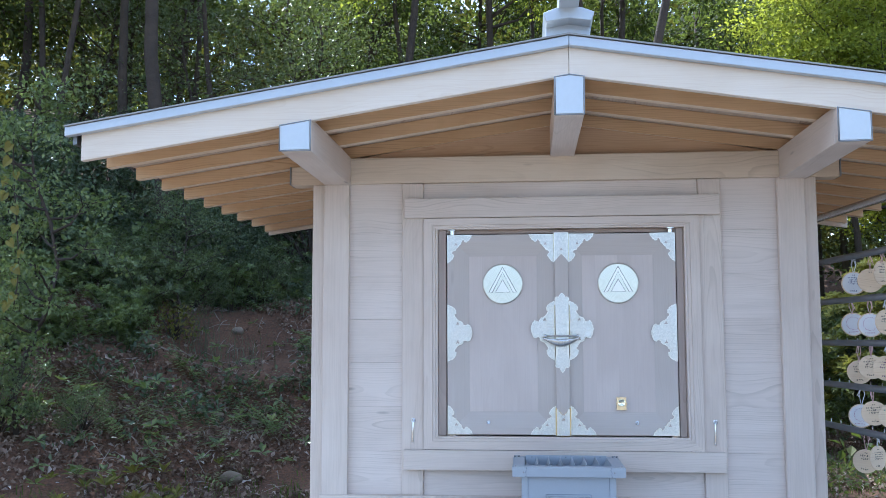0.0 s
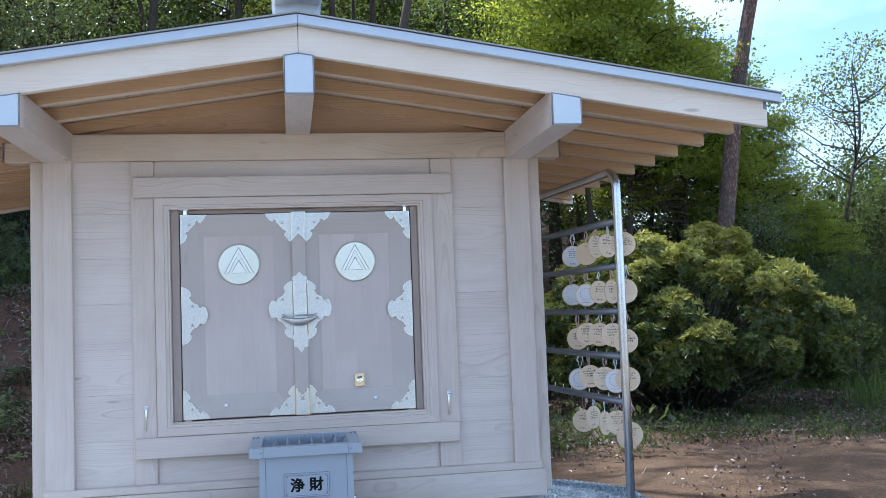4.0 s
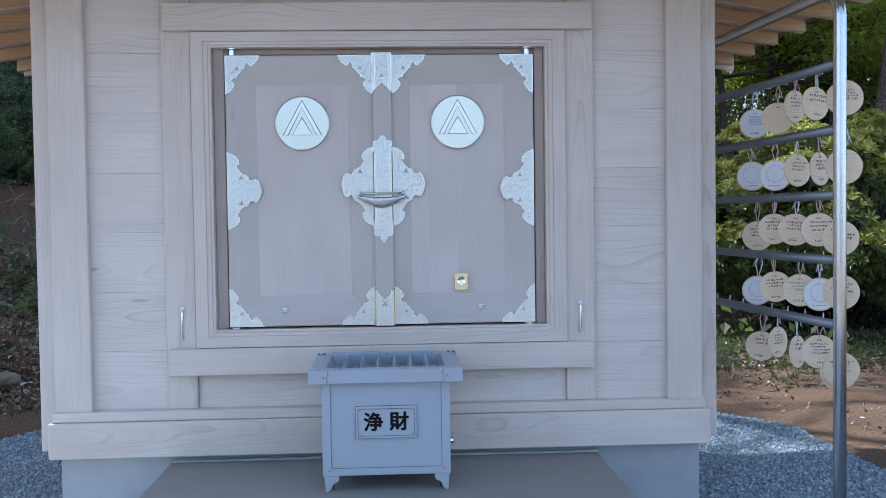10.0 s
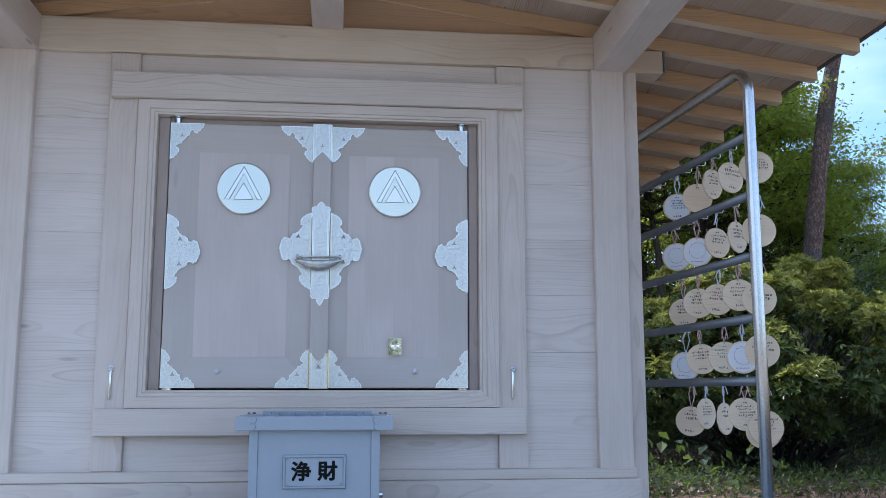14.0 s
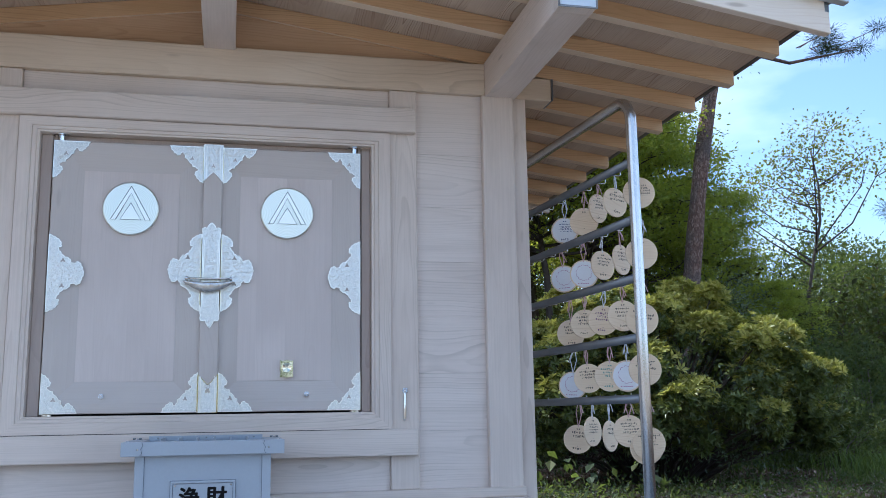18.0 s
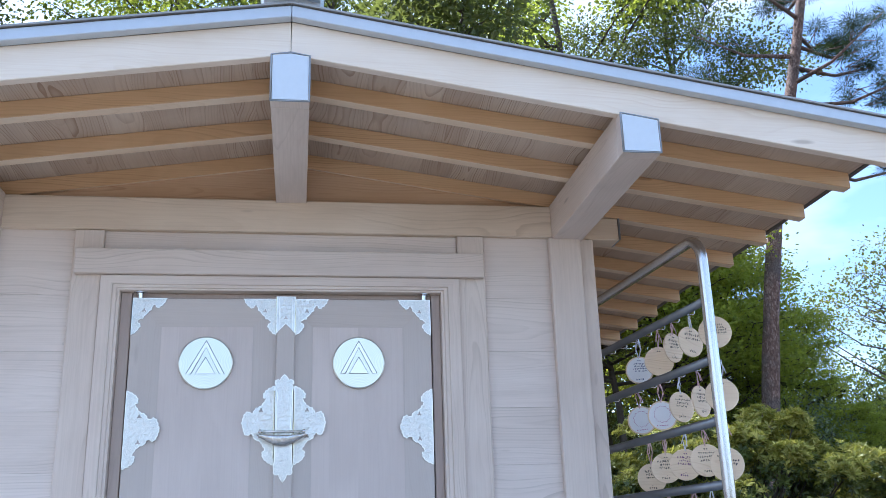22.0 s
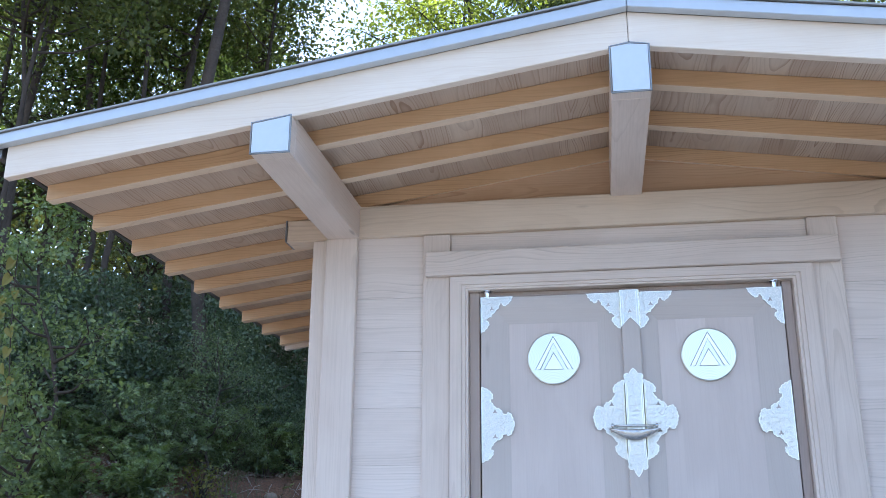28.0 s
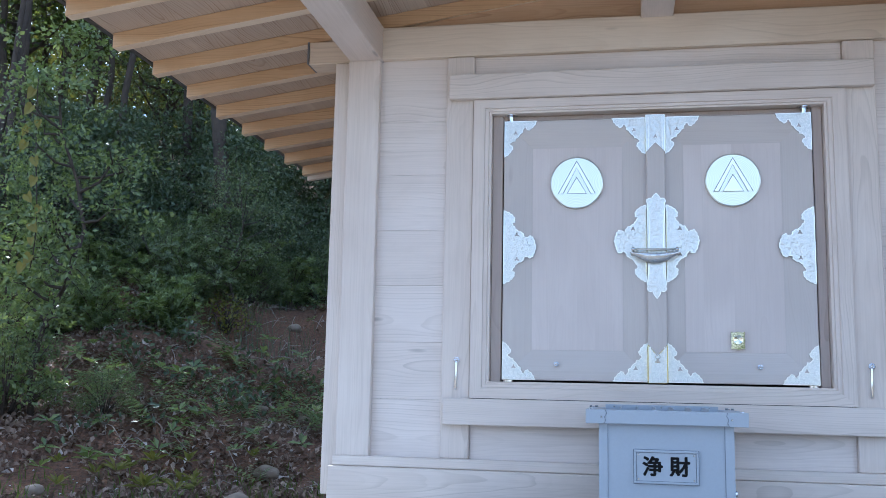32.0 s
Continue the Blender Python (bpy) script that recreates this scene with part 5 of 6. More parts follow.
def tag(y, z_mid, z_bar, turn, face, cord, mark, seed):
    r = random.Random(seed)
    x = rack_x(y) + 0.040
    white = face == "white" or face == "ring"
    label = {"ring": "round white-faced prayer tag printed with a ring of pink strokes", "white": "round white-faced prayer tag with handwriting",
             "bare": "round bare wooden prayer tag without writing", "text": "round wooden prayer tag with dark handwriting"}[face]
    bm = lathe([(R_TAG - 0.0006, 0.0030), (R_TAG, 0.0024), (R_TAG, -0.0024), (R_TAG - 0.0006, -0.0030)], (0, 0, 0), "y", 40)
    me = bpy.data.meshes.new("prayer_tag")
    bm.to_mesh(me)
    bm.free()
    me.materials.append(wood_tag)
    ob = new("prayer_tag", me)
    tagged(ob, label, "prayer tag", "tags on the rack")
    top = z_bar + 0.006 - z_mid
    bm = bmesh.new()
    w = r.uniform(0.004, 0.012)
    tube([(0, -0.004, R_TAG - 0.008), (-w, -0.004, (R_TAG + top) / 2), (-w * 0.3, -0.002, top), (w * 0.3, 0.002, top), (w, 0.002, (R_TAG + top) / 2), (0, 0.003, R_TAG - 0.008)], 0.0017, 6, bm)
    for k in range(2):
        a = r.uniform(-0.02, 0.02)
        tube([(0, -0.004, top - 0.012), (a * 0.5, -0.007, top - 0.026), (a, -0.007, top - 0.045 - r.uniform(0, 0.012))], 0.0017, 6, bm)
    own = bmesh.new()
    bmesh.ops.create_uvsphere(own, u_segments=8, v_segments=6, radius=0.0045)
    bmesh.ops.translate(own, verts=own.verts, vec=(0, -0.004, top - 0.012))
    joined(own, bm)
    c = part("cord", bm, cord_white if cord == "w" else cord_pink, ob, "knotted white cord" if cord == "w" else "knotted pink cord")
    front = -0.0032
    if white:
        part("printed_face", lathe([(R_TAG - 0.005, front + 0.0001), (R_TAG - 0.005, front - 0.0003)], (0, 0, 0), "y", 40), tag_white, ob)
        front -= 0.0006
    marks = bmesh.new()
    if face == "ring":
        for k in range(11):
            a = 2 * math.pi * k / 11
            p = []
            for b in np.linspace(-0.24, 0.24, 6):
                rr = 0.0275 + 0.0035 * math.cos(b * 6.5)
                p.append((rr * math.cos(a + b), front, 0.005 + rr * math.sin(a + b)))
            tube(p, 0.0009, 4, marks)
        for k in range(5):
            box(-0.014 + 0.0066 * k, -0.0095 + 0.0066 * k, front - 0.0004, front, -0.0375, -0.0345, 0, marks)
        box(-0.024, -0.020, front - 0.0004, front, -0.038, -0.034, 0, marks)
        part("printing", marks, ink_red, ob, "pink printed ring of strokes")
    else:
        # small printed heading, then strokes of writing as plain bars
        for dx in (-0.004, 0.004):
            box(dx - 0.0022, dx + 0.0022, front - 0.0004, front, 0.036, 0.040, 0, marks)
        box(-0.002, 0.002, front - 0.0004, front, -0.027, -0.0262, 0, marks)
        if face in ("text", "white"):
            rows_, cell = r.choice([(2, 0.0092), (3, 0.0080), (3, 0.0074), (4, 0.0062)])
            for k in range(rows_):
                z = 0.025 - cell * 1.55 * k
                xx = -0.034 + r.uniform(0, 0.012) + 0.003 * k
                end = min(math.sqrt(max(R_TAG**2 - z * z, 0)) - 0.010, r.uniform(0.016, 0.038))
                while xx < end:
                    xx += scrawl(marks, xx, z, cell * r.uniform(0.75, 1.1), front, r)
            xx = r.uniform(-0.022, -0.008)
            for _ in range(4):
                xx += scrawl(marks, xx, -0.036, 0.0075, front, r)
        part("writing", marks, mark, ob, "lines of handwriting as short strokes", kind="stuff")
    ob.matrix_basis = pose(x, y, z_mid, 0, 0, turn) @ pose(0, 0, 0, r.uniform(-3, 3), r.uniform(-5, 5), 0)
    return ob


TAGS = [
    (0.169, 1.380, 0, -22, 'white', 'w', 'b'),
    (-0.004, 1.382, 0, -18, 'bare', 'p', 'k'),
    (-0.123, 1.409, 0, 31, 'text', 'p', 'k'),
    (-0.254, 1.403, 0, 18, 'text', 'w', 'k'),
    (-0.426, 1.399, 0, -15, 'text', 'p', 'k'),
    (0.191, 1.187, 1, -20, 'ring', 'p', 'k'),
    (0.014, 1.181, 1, -18, 'ring', 'p', 'k'),
    (-0.139, 1.191, 1, 18, 'text', 'w', 'k'),
    (-0.282, 1.189, 1, 34, 'text', 'p', 'k'),
    (-0.423, 1.188, 1, -12, 'bare', 'w', 'k'),
    (0.148, 0.964, 2, -18, 'text', 'p', 'k'),
    (0.023, 0.991, 2, -16, 'text', 'p', 'k'),
    (-0.124, 0.990, 2, -15, 'text', 'w', 'v'),
    (-0.275, 0.991, 2, -12, 'text', 'p', 'k'),
    (-0.404, 0.966, 2, -16, 'text', 'p', 'k'),
    (0.151, 0.762, 3, -20, 'ring', 'w', 'k'),
    (0.013, 0.785, 3, -18, 'text', 'p', 'k'),
    (-0.157, 0.785, 3, -15, 'text', 'p', 't'),
    (-0.282, 0.781, 3, -10, 'ring', 'w', 'k'),
    (-0.407, 0.797, 3, -16, 'text', 'p', 'k'),
    (0.124, 0.558, 4, -20, 'text', 'p', 'k'),
    (-0.002, 0.589, 4, 33, 'text', 'w', 'k'),
    (-0.140, 0.574, 4, 40, 'text', 'w', 'k'),
    (-0.278, 0.593, 4, -12, 'text', 'p', 'k'),
    (-0.390, 0.540, 4, -15, 'text', 'p', 'k'),
    (-0.407, 0.554, 4, -14, 'text', 'w', 'k'),
]
for k, (y, z, row, turn, face, cord, mark) in enumerate(TAGS):
    tag(y, z, bar_z[row], turn, face, cord, {"k": ink, "v": ink_violet, "b": ink_blue, "t": ink_teal}[mark], k)

# ---- plants ----


def leaf_mesh(centres, size, up=0.5, slim=0.5, fold=0.25, seed=1, normals=None):
    """Small folded leaves, each a piece of its own, at the given places."""
    r = np.random.default_rng(seed)
    n = len(centres)
    d = r.normal(0, 1, (n, 3))
    d[:, 2] -= 0.25
    d /= np.linalg.norm(d, axis=1, keepdims=True)
    nrm = r.normal(0, 1, (n, 3)) + (0, 0, up * 2)
    if normals is not None:
        nrm += 1.2 * normals
    nrm -= d * (nrm * d).sum(1, keepdims=True)
    nrm /= np.linalg.norm(nrm, axis=1, keepdims=True) + 1e-9
    s = np.cross(d, nrm)
    L = (size * r.uniform(0.6, 1.3, n))[:, None]
    base, tip = centres - d * L / 2, centres + d * L / 2
    mid = centres - d * L * 0.08
    left, right = mid + s * L * slim / 2 + nrm * L * fold * 0.4, mid - s * L * slim / 2 + nrm * L * fold * 0.4
    V = np.stack([base, left, tip, right], 1).reshape(-1, 3)
    i = 4 * np.arange(n)[:, None]
    F = np.concatenate([i + (0, 1, 2), i + (0, 2, 3)])
    return V.tolist(), F.tolist()


def rosettes(centres, axes, n, length, slim, seed, tilt=(0.7, 1.35)):
    """Whorls of narrow leaves that spread round an axis, as on azalea twigs and seedlings."""
    r = np.random.default_rng(seed)
    m = len(centres)
    ax = axes / (np.linalg.norm(axes, axis=1, keepdims=True) + 1e-9)
    ref = np.where(np.abs(ax[:, 2:3]) < 0.9, np.array([[0.0, 0, 1]]), np.array([[1.0, 0, 0]]))
    s1 = np.cross(ax, ref)
    s1 /= np.linalg.norm(s1, axis=1, keepdims=True)
    s2 = np.cross(ax, s1)
    a = 2 * np.pi * np.arange(n)[None] / n + r.uniform(0, 6.28, (m, 1)) + r.normal(0, 0.2, (m, n))
    ti = r.uniform(*tilt, (m, n))
    rad = np.cos(a)[..., None] * s1[:, None] + np.sin(a)[..., None] * s2[:, None]
    d = np.cos(ti)[..., None] * ax[:, None] + np.sin(ti)[..., None] * rad
    nr = np.sin(ti)[..., None] * ax[:, None] - np.cos(ti)[..., None] * rad
    side = np.cross(d, nr)
    L = length * r.uniform(0.7, 1.25, (m, n, 1)) * r.uniform(0.8, 1.2, (m, 1, 1))
    base = centres[:, None] + 0.06 * L * d
    mid = base + d * L * 0.55 + nr * L * 0.06
    tip = base + d * L - nr * L * 0.08
    V = np.stack([base, mid + side * L * slim / 2, tip, mid - side * L * slim / 2], 2).reshape(-1, 3)
    i = 4 * np.arange(m * n)[:, None]
    F = np.concatenate([i + (0, 1, 2), i + (0, 2, 3)])
    return V.tolist(), F.tolist()


def clumped(clumps, per, spread, seed, flat=0.7):
    r = np.random.default_rng(seed)
    c = np.repeat(np.asarray(clumps, float), per, axis=0)
    off = r.normal(0, 1, c.shape) * spread
    off[:, 2] *= flat
    return c + off


def limb_tree(name, seed, tall, spread, clumps_n, per, leaf, mat, bark, first=0.35, trunk_r=0.11, lean=0.0, label="", clump_r=0.35, upward=0.5, flat=0.7):
    """A tree: a bent, tapered trunk with limbs that fork, and leaves in clumps at the limbs' ends."""
    r = np.random.default_rng(seed)
    top = thing(name, (0, 0, 0), label, "tree")
    bm = bmesh.new()
    line = [Vector((lean * (k / 8) ** 1.3 * tall + 0.12 * math.sin(k * 0.9 + seed), 0.10 * math.sin(k * 1.3 + seed * 2), tall * k / 8 - 0.15 * (k == 0))) for k in range(9)]
    tube(line, [trunk_r * (1.25 if k == 0 else 1 - 0.085 * k) for k in range(9)], 10, bm)
    ends = []
    for k in range(clumps_n):
        f = first + (1 - first) * (k + r.uniform(0, 1)) / clumps_n
        j = min(int(f * 8), 7)
        p = line[j].lerp(line[j + 1], f * 8 - j)
        a = r.uniform(0, 6.283)
        reach = spread * (1.05 - 0.75 * abs(f - 0.55) / 0.55) * r.uniform(0.55, 1.1)
        q = p + Vector((math.cos(a) * reach, math.sin(a) * reach, reach * upward * r.uniform(0.2, 1.2)))
        m1 = p.lerp(q, 0.35) + Vector((0, 0, -0.04 * reach))
        m2 = p.lerp(q, 0.7) + Vector((r.normal(0, 0.08) * reach, r.normal(0, 0.08) * reach, 0.06 * reach))
        w = trunk_r * (1 - 0.8 * f) * 0.5 + 0.008
        tube([p, m1, m2, q], [w, w * 0.7, w * 0.45, w * 0.2], 6, bm)
        ends += [q, m2, p.lerp(q, 0.85) + Vector((r.normal(0, 0.25), r.normal(0, 0.25), r.normal(0, 0.15)))]
        for _ in range(2):
            e = m2 + Vector((r.normal(0, 0.35), r.normal(0, 0.35), r.normal(0.15, 0.2))) * reach * 0.6
            tube([m2, m2.lerp(e, 0.5) + Vector((0, 0, 0.03)), e], [w * 0.35, w * 0.25, w * 0.12], 5, bm)
            ends.append(e)
    me = bpy.data.meshes.new("trunk")
    bm.to_mesh(me)
    bm.free()
    me.materials.append(bark)
    t = new("trunk", me)
    t.parent = top
    pts = clumped([tuple(e) for e in ends], per, clump_r, seed, flat)
    raw("crown", *leaf_mesh(pts, leaf, 0.5, 0.68, 0.25, seed), mat, top)
    return top


def pine_tree(name, seed, tall, label, boughs, thick=0.15, tufts_at=9):
    """A tall pine: a long bare leaning trunk and bent boughs with flat tufts of needles; boughs are (height, dx, dy, dz)."""
    r = np.random.default_rng(seed)
    top = thing(name, (0, 0, 0), label, "tree")
    bm = bmesh.new()
    bend = lambda z: Vector((0.13 * z + 0.0075 * z * z + 0.05 * math.sin(z * 0.9), 0.05 * math.sin(z * 0.7), z))  # noqa: E731
    line = [bend(-0.3 + (tall + 0.3) * k / 24) for k in range(25)]
    tube(line, [thick * (1.15 if k == 0 else 1 - 0.028 * k) * (1 + 0.05 * math.sin(k * 2.1)) for k in range(25)], 16, bm)
    tufts = []
    for z, dx, dy, dz in boughs:
        p = bend(z)
        reach = math.hypot(dx, dy)
        q = p + Vector((dx, dy, dz))
        m = p.lerp(q, 0.5) + Vector((0, 0, -0.10 * reach))
        tube([p, m, q], [0.042, 0.026, 0.01], 6, bm)
        for _ in range(tufts_at):
            u = r.uniform(0.5, 1.05)
            c = p.lerp(q, u) + Vector((r.normal(0, 0.22), r.normal(0, 0.22), r.normal(0.06, 0.10)))
            tube([p.lerp(q, u * 0.9), c], [0.010, 0.005], 4, bm)
            tufts.append(tuple(c))
    me = bpy.data.meshes.new("trunk")
    bm.to_mesh(me)
    bm.free()
    me.materials.append(bark_pine)
    t = new("trunk", me)
    t.parent = top
    pts = clumped(tufts, 420, 0.10, seed, 0.6)
    raw("needles", *leaf_mesh(pts, 0.085, 0.4, 0.07, 0.0, seed), needle, top)
    return top


def shrub(name, seed, rx, ry, rz, n, leaf, mat, label, lumps=30, shell=0.25, slim=0.5):
    """A shrub: stems from the ground and leaves in lumps near the surface of an uneven dome."""
    r = np.random.default_rng(seed)
    top = thing(name, (0, 0, 0), label, "shrub")
    a, e = r.uniform(0, 6.283, lumps), np.arcsin(r.uniform(-0.45, 1, lumps))
    k = r.uniform(0.62, 0.95, lumps)
    cs = np.stack([rx * k * np.cos(a) * np.cos(e), ry * k * np.sin(a) * np.cos(e), rz * (0.36 + 0.60 * k * np.sin(e))], -1)
    bm = bmesh.new()
    for c in cs:
        m = Vector((c[0] * 0.35, c[1] * 0.35, c[2] * 0.5))
        tube([(c[0] * 0.08, c[1] * 0.08, -0.05), m, c], [0.022, 0.014, 0.005], 5, bm)
    me = bpy.data.meshes.new("branchwork")
    bm.to_mesh(me)
    bm.free()
    me.materials.append(bark_dark)
    s = new("branchwork", me)
    s.parent = top
    per = n // lumps
    d = r.normal(0, 1, (lumps, per, 3))
    d /= np.linalg.norm(d, axis=2, keepdims=True)
    rad = shell * min(rx, rz) * 1.5 * r.uniform(0.6, 1.3, (lumps, 1, 1)) * r.uniform(0.35, 1.0, (lumps, per, 1)) ** 0.4
    pts = (cs[:, None] + d * rad * (1, 1, 0.8)).reshape(-1, 3)
    raw("foliage", *leaf_mesh(pts, leaf, 0.5, slim, 0.2, seed, d.reshape(-1, 3)), mat, top)
    return top


def plant(ob, spots):
    """The first spot takes the plant itself, the others copies of it."""
    x, y, turn, size = spots[0]
    for x, y, turn, size in spots[1:]:
        c = copy_thing(ob, pose(0, 0, 0))
        c.matrix_basis = pose(x, y, float(height(x, y)) - 0.05, 0, 0, turn) @ Matrix.Diagonal((size, size, size, 1))
    x, y, turn, size = spots[0]
    ob.matrix_basis = pose(x, y, float(height(x, y)) - 0.05, 0, 0, turn) @ Matrix.Diagonal((size, size, size, 1))


forest_label = "backlit broad-leaved tree on the wooded slope"
t1 = limb_tree("forest_tree", 11, 6.6, 2.3, 30, 52, 0.115, leaf_forest, bark_dark, 0.25, 0.10, 0.03, forest_label, 0.28)
t2 = limb_tree("forest_tree", 12, 7.4, 2.1, 30, 52, 0.110, leaf_forest, bark_dark, 0.30, 0.09, -0.04, forest_label, 0.27)
plant(t1, [(-9.5, 9.5, 100, 1.0), (-1.0, 13.8, 200, 0.85), (-7.5, 14.0, 310, 0.95), (3.4, 15.4, 45, 0.9), (-12.5, 7.0, 150, 1.1), (-14.0, 13.0, 77, 1.0), (0.5, 17.0, 250, 0.9), (-5.0, 17.5, 170, 1.0)])
plant(t2, [(-7.2, 11.4, 60, 1.0), (-3.2, 12.6, 140, 0.8), (1.6, 13.2, 280, 0.8), (-10.5, 12.5, 210, 1.0), (-3.0, 16.0, 20, 0.9), (4.6, 17.5, 330, 0.85), (-9.0, 18.0, 95, 1.0), (-13.0, 9.8, 15, 1.0)])
# taller trees whose thin crowns stand over the roof
t6 = limb_tree("tall_tree", 16, 9.6, 2.5, 16, 120, 0.084, leaf_canopy, bark_dark, 0.52, 0.10, 0.02, "tall backlit tree with thin yellow-green crown", 0.24, 0.6)
plant(t6, [(-2.0, 9.6, 0, 0.86), (-0.6, 10.8, 200, 0.86), (5.0, 13.2, 280, 1.25)])
t8 = limb_tree("tall_tree", 18, 9.4, 2.3, 22, 230, 0.058, leaf_high, bark_dark, 0.58, 0.078, -0.01, "tall tree with dark leafy crown against the sky", 0.23, 0.5)
plant(t8, [(0.7, 10.2, 25, 0.98), (1.5, 11.4, 210, 1.05), (7.4, 12.8, 80, 1.15), (-4.75, 6.9, 170, 1.32), (-6.0, 8.6, 230, 0.98), (-8.2, 9.6, 310, 1.05), (-7.4, 7.0, 150, 1.0)])
t9 = limb_tree("leaning_tree", 19, 8.8, 1.8, 24, 60, 0.09, leaf_high, bark_dark, 0.55, 0.042, 0.13, "leaning tree at the top of the bank", 0.28, 0.5)
plant(t9, [(-6.5, 5.7, 150, 1.0), (-7.0, 5.6, 40, 0.95)])
t10 = limb_tree("leaning_tree", 20, 8.0, 1.2, 16, 84, 0.095, leaf_high, bark_dark, 0.70, 0.08, 0.15, "leaning tree that reaches over from behind the shrine", 0.23, 0.4)
plant(t10, [(0.9, 6.0, 0, 1.0)])
t11 = limb_tree("slim_tree", 23, 8.6, 1.3, 12, 46, 0.085, leaf_high, bark_dark, 0.62, 0.055, 0.02, "slim dark trunk in the wood with a thin high crown", 0.24, 0.6)
plant(t11, [(-6.6, 8.0, 0, 1.0), (-7.6, 9.0, 110, 1.05), (-5.6, 10.2, 60, 1.0), (-4.95, 9.4, 200, 0.95), (-2.2, 11.2, 150, 1.0), (-8.8, 8.4, 260, 1.1), (-0.2, 12.0, 300, 1.0), (-6.3, 11.6, 20, 1.1), (1.2, 11.4, 80, 0.95), (-9.8, 10.6, 170, 1.1)])
# light green sprays beside the clearing
t3 = limb_tree("maple_tree", 13, 6.4, 2.2, 62, 120, 0.062, leaf_light, bark_dark, 0.42, 0.07, 0.02, "light green maple with flat leafy sprays", 0.23, 0.35, 0.24)
plant(t3, [(4.9, 10.8, 15, 0.98), (5.6, 10.6, 130, 0.95), (6.9, 11.2, 250, 0.82), (8.2, 11.8, 330, 0.66), (5.6, 13.0, 200, 1.05), (7.4, 12.8, 20, 0.85), (9.3, 13.2, 100, 0.60), (8.9, 10.7, 190, 0.42)])
t4 = limb_tree("slender_tree", 14, 5.7, 2.1, 20, 38, 0.062, leaf_autumn, bark_dark, 0.58, 0.048, 0.09, "slender bare-limbed tree with sparse turning leaves", 0.26, 0.75, 0.45)
plant(t4, [(10.45, 11.9, 30, 1.0)])
t5 = limb_tree("young_tree", 15, 4.2, 1.5, 28, 46, 0.065, leaf_shade, bark_dark, 0.10, 0.05, 0.02, "dense young tree in the shade of the wood", 0.30)
plant(t5, [(-5.4, 9.6, 140, 0.9), (-4.1, 6.0, 75, 0.38), (-3.6, 10.6, 280, 0.9), (-9.6, 9.0, 350, 1.1), (-7.2, 10.4, 30, 1.0), (-1.4, 11.0, 100, 0.9), (0.6, 10.8, 170, 0.9), (3.4, 11.6, 240, 0.9), (-11.5, 8.0, 310, 1.1), (-10.6, 5.4, 20, 1.1), (-12.6, 11.0, 45, 1.2), (-4.8, 13.6, 115, 1.1), (-8.4, 12.0, 185, 1.2), (1.8, 14.0, 255, 1.0), (-2.4, 14.2, 325, 1.0), (6.6, 12.2, 60, 0.95), (8.4, 13.4, 150, 0.85), (10.0, 14.4, 10, 0.75), (7.6, 10.0, 200, 0.62)])
t13 = limb_tree("young_tree", 25, 4.2, 1.5, 40, 62, 0.070, leaf_forest, bark_dark, 0.08, 0.05, 0.02, "dark green young tree at the far edge", 0.32)
plant(t13, [(11.6, 12.6, 40, 0.85), (13.2, 13.4, 120, 0.95), (14.8, 13.2, 210, 1.0), (12.6, 15.4, 300, 1.05), (16.4, 14.6, 70, 1.05), (15.0, 16.6, 160, 1.1), (18.2, 15.2, 250, 1.1)])
# trees across the forecourt, which the polished metal mirrors
t12 = limb_tree("forecourt_tree", 24, 3.6, 1.9, 26, 60, 0.12, leaf_forest, bark_dark, 0.05, 0.07, 0.02, "dense leafy tree across the forecourt", 0.32)
plant(t12, [(-16 + 2.9 * k, -31 - 1.6 * (k % 2), 67 * k, 0.86 + 0.07 * (k % 3)) for k in range(12)])
p1 = pine_tree("pine_tree", 21, 12.0, "tall pine with a leaning reddish trunk and high boughs", [(6.2, 2.5, 0.2, 0.2), (6.9, 2.6, -0.6, 0.5), (7.3, -1.2, 0.5, 0.5), (7.6, 0.9, -0.9, 0.6), (8.3, 1.6, 0.7, 0.4), (8.8, -1.3, -0.5, 0.7), (9.3, 0.3, 1.3, 0.5), (9.8, 1.2, -0.4, 0.6), (10.4, -0.9, 0.3, 0.6), (11.0, 0.7, 0.3, 0.6), (11.6, -0.3, -0.5, 0.4), (6.6, -1.8, -0.3, 0.5), (7.0, -1.5, 0.8, 0.3), (7.9, 1.5, 0.2, 0.2), (8.1, -1.7, 0.0, 0.3), (8.5, 0.9, 0.8, 0.3), (7.2, 1.6, -0.8, 0.2)])
plant(p1, [(6.16, 9.0, 0, 1.0)])
p2 = pine_tree("pine_tree", 22, 6.2, "pine with low spreading boughs at the far edge", [(3.0, 1.8, 0.3, 0.1), (3.3, -1.9, -0.4, 0.2), (3.9, 1.4, -0.8, 0.3), (4.3, -1.6, 0.3, 0.3), (4.9, 1.2, 0.2, 0.2), (5.3, -1.0, -0.3, 0.3), (5.8, 0.6, 0.4, 0.2)], 0.12, 14)
plant(p2, [(12.9, 11.2, 0, 1.0)])
t7 = limb_tree("sapling", 17, 2.9, 0.54, 34, 34, 0.042, leaf_bank, bark_dark, 0.06, 0.022, 0.03, "leafy green sapling at the foot of the bank", 0.075, 0.5, 0.55)
plant(t7, [(-4.05, 2.7, 0, 0.95), (-4.85, 3.3, 100, 0.6), (-4.65, 2.3, 200, 0.55), (-5.7, 3.2, 300, 0.95)])


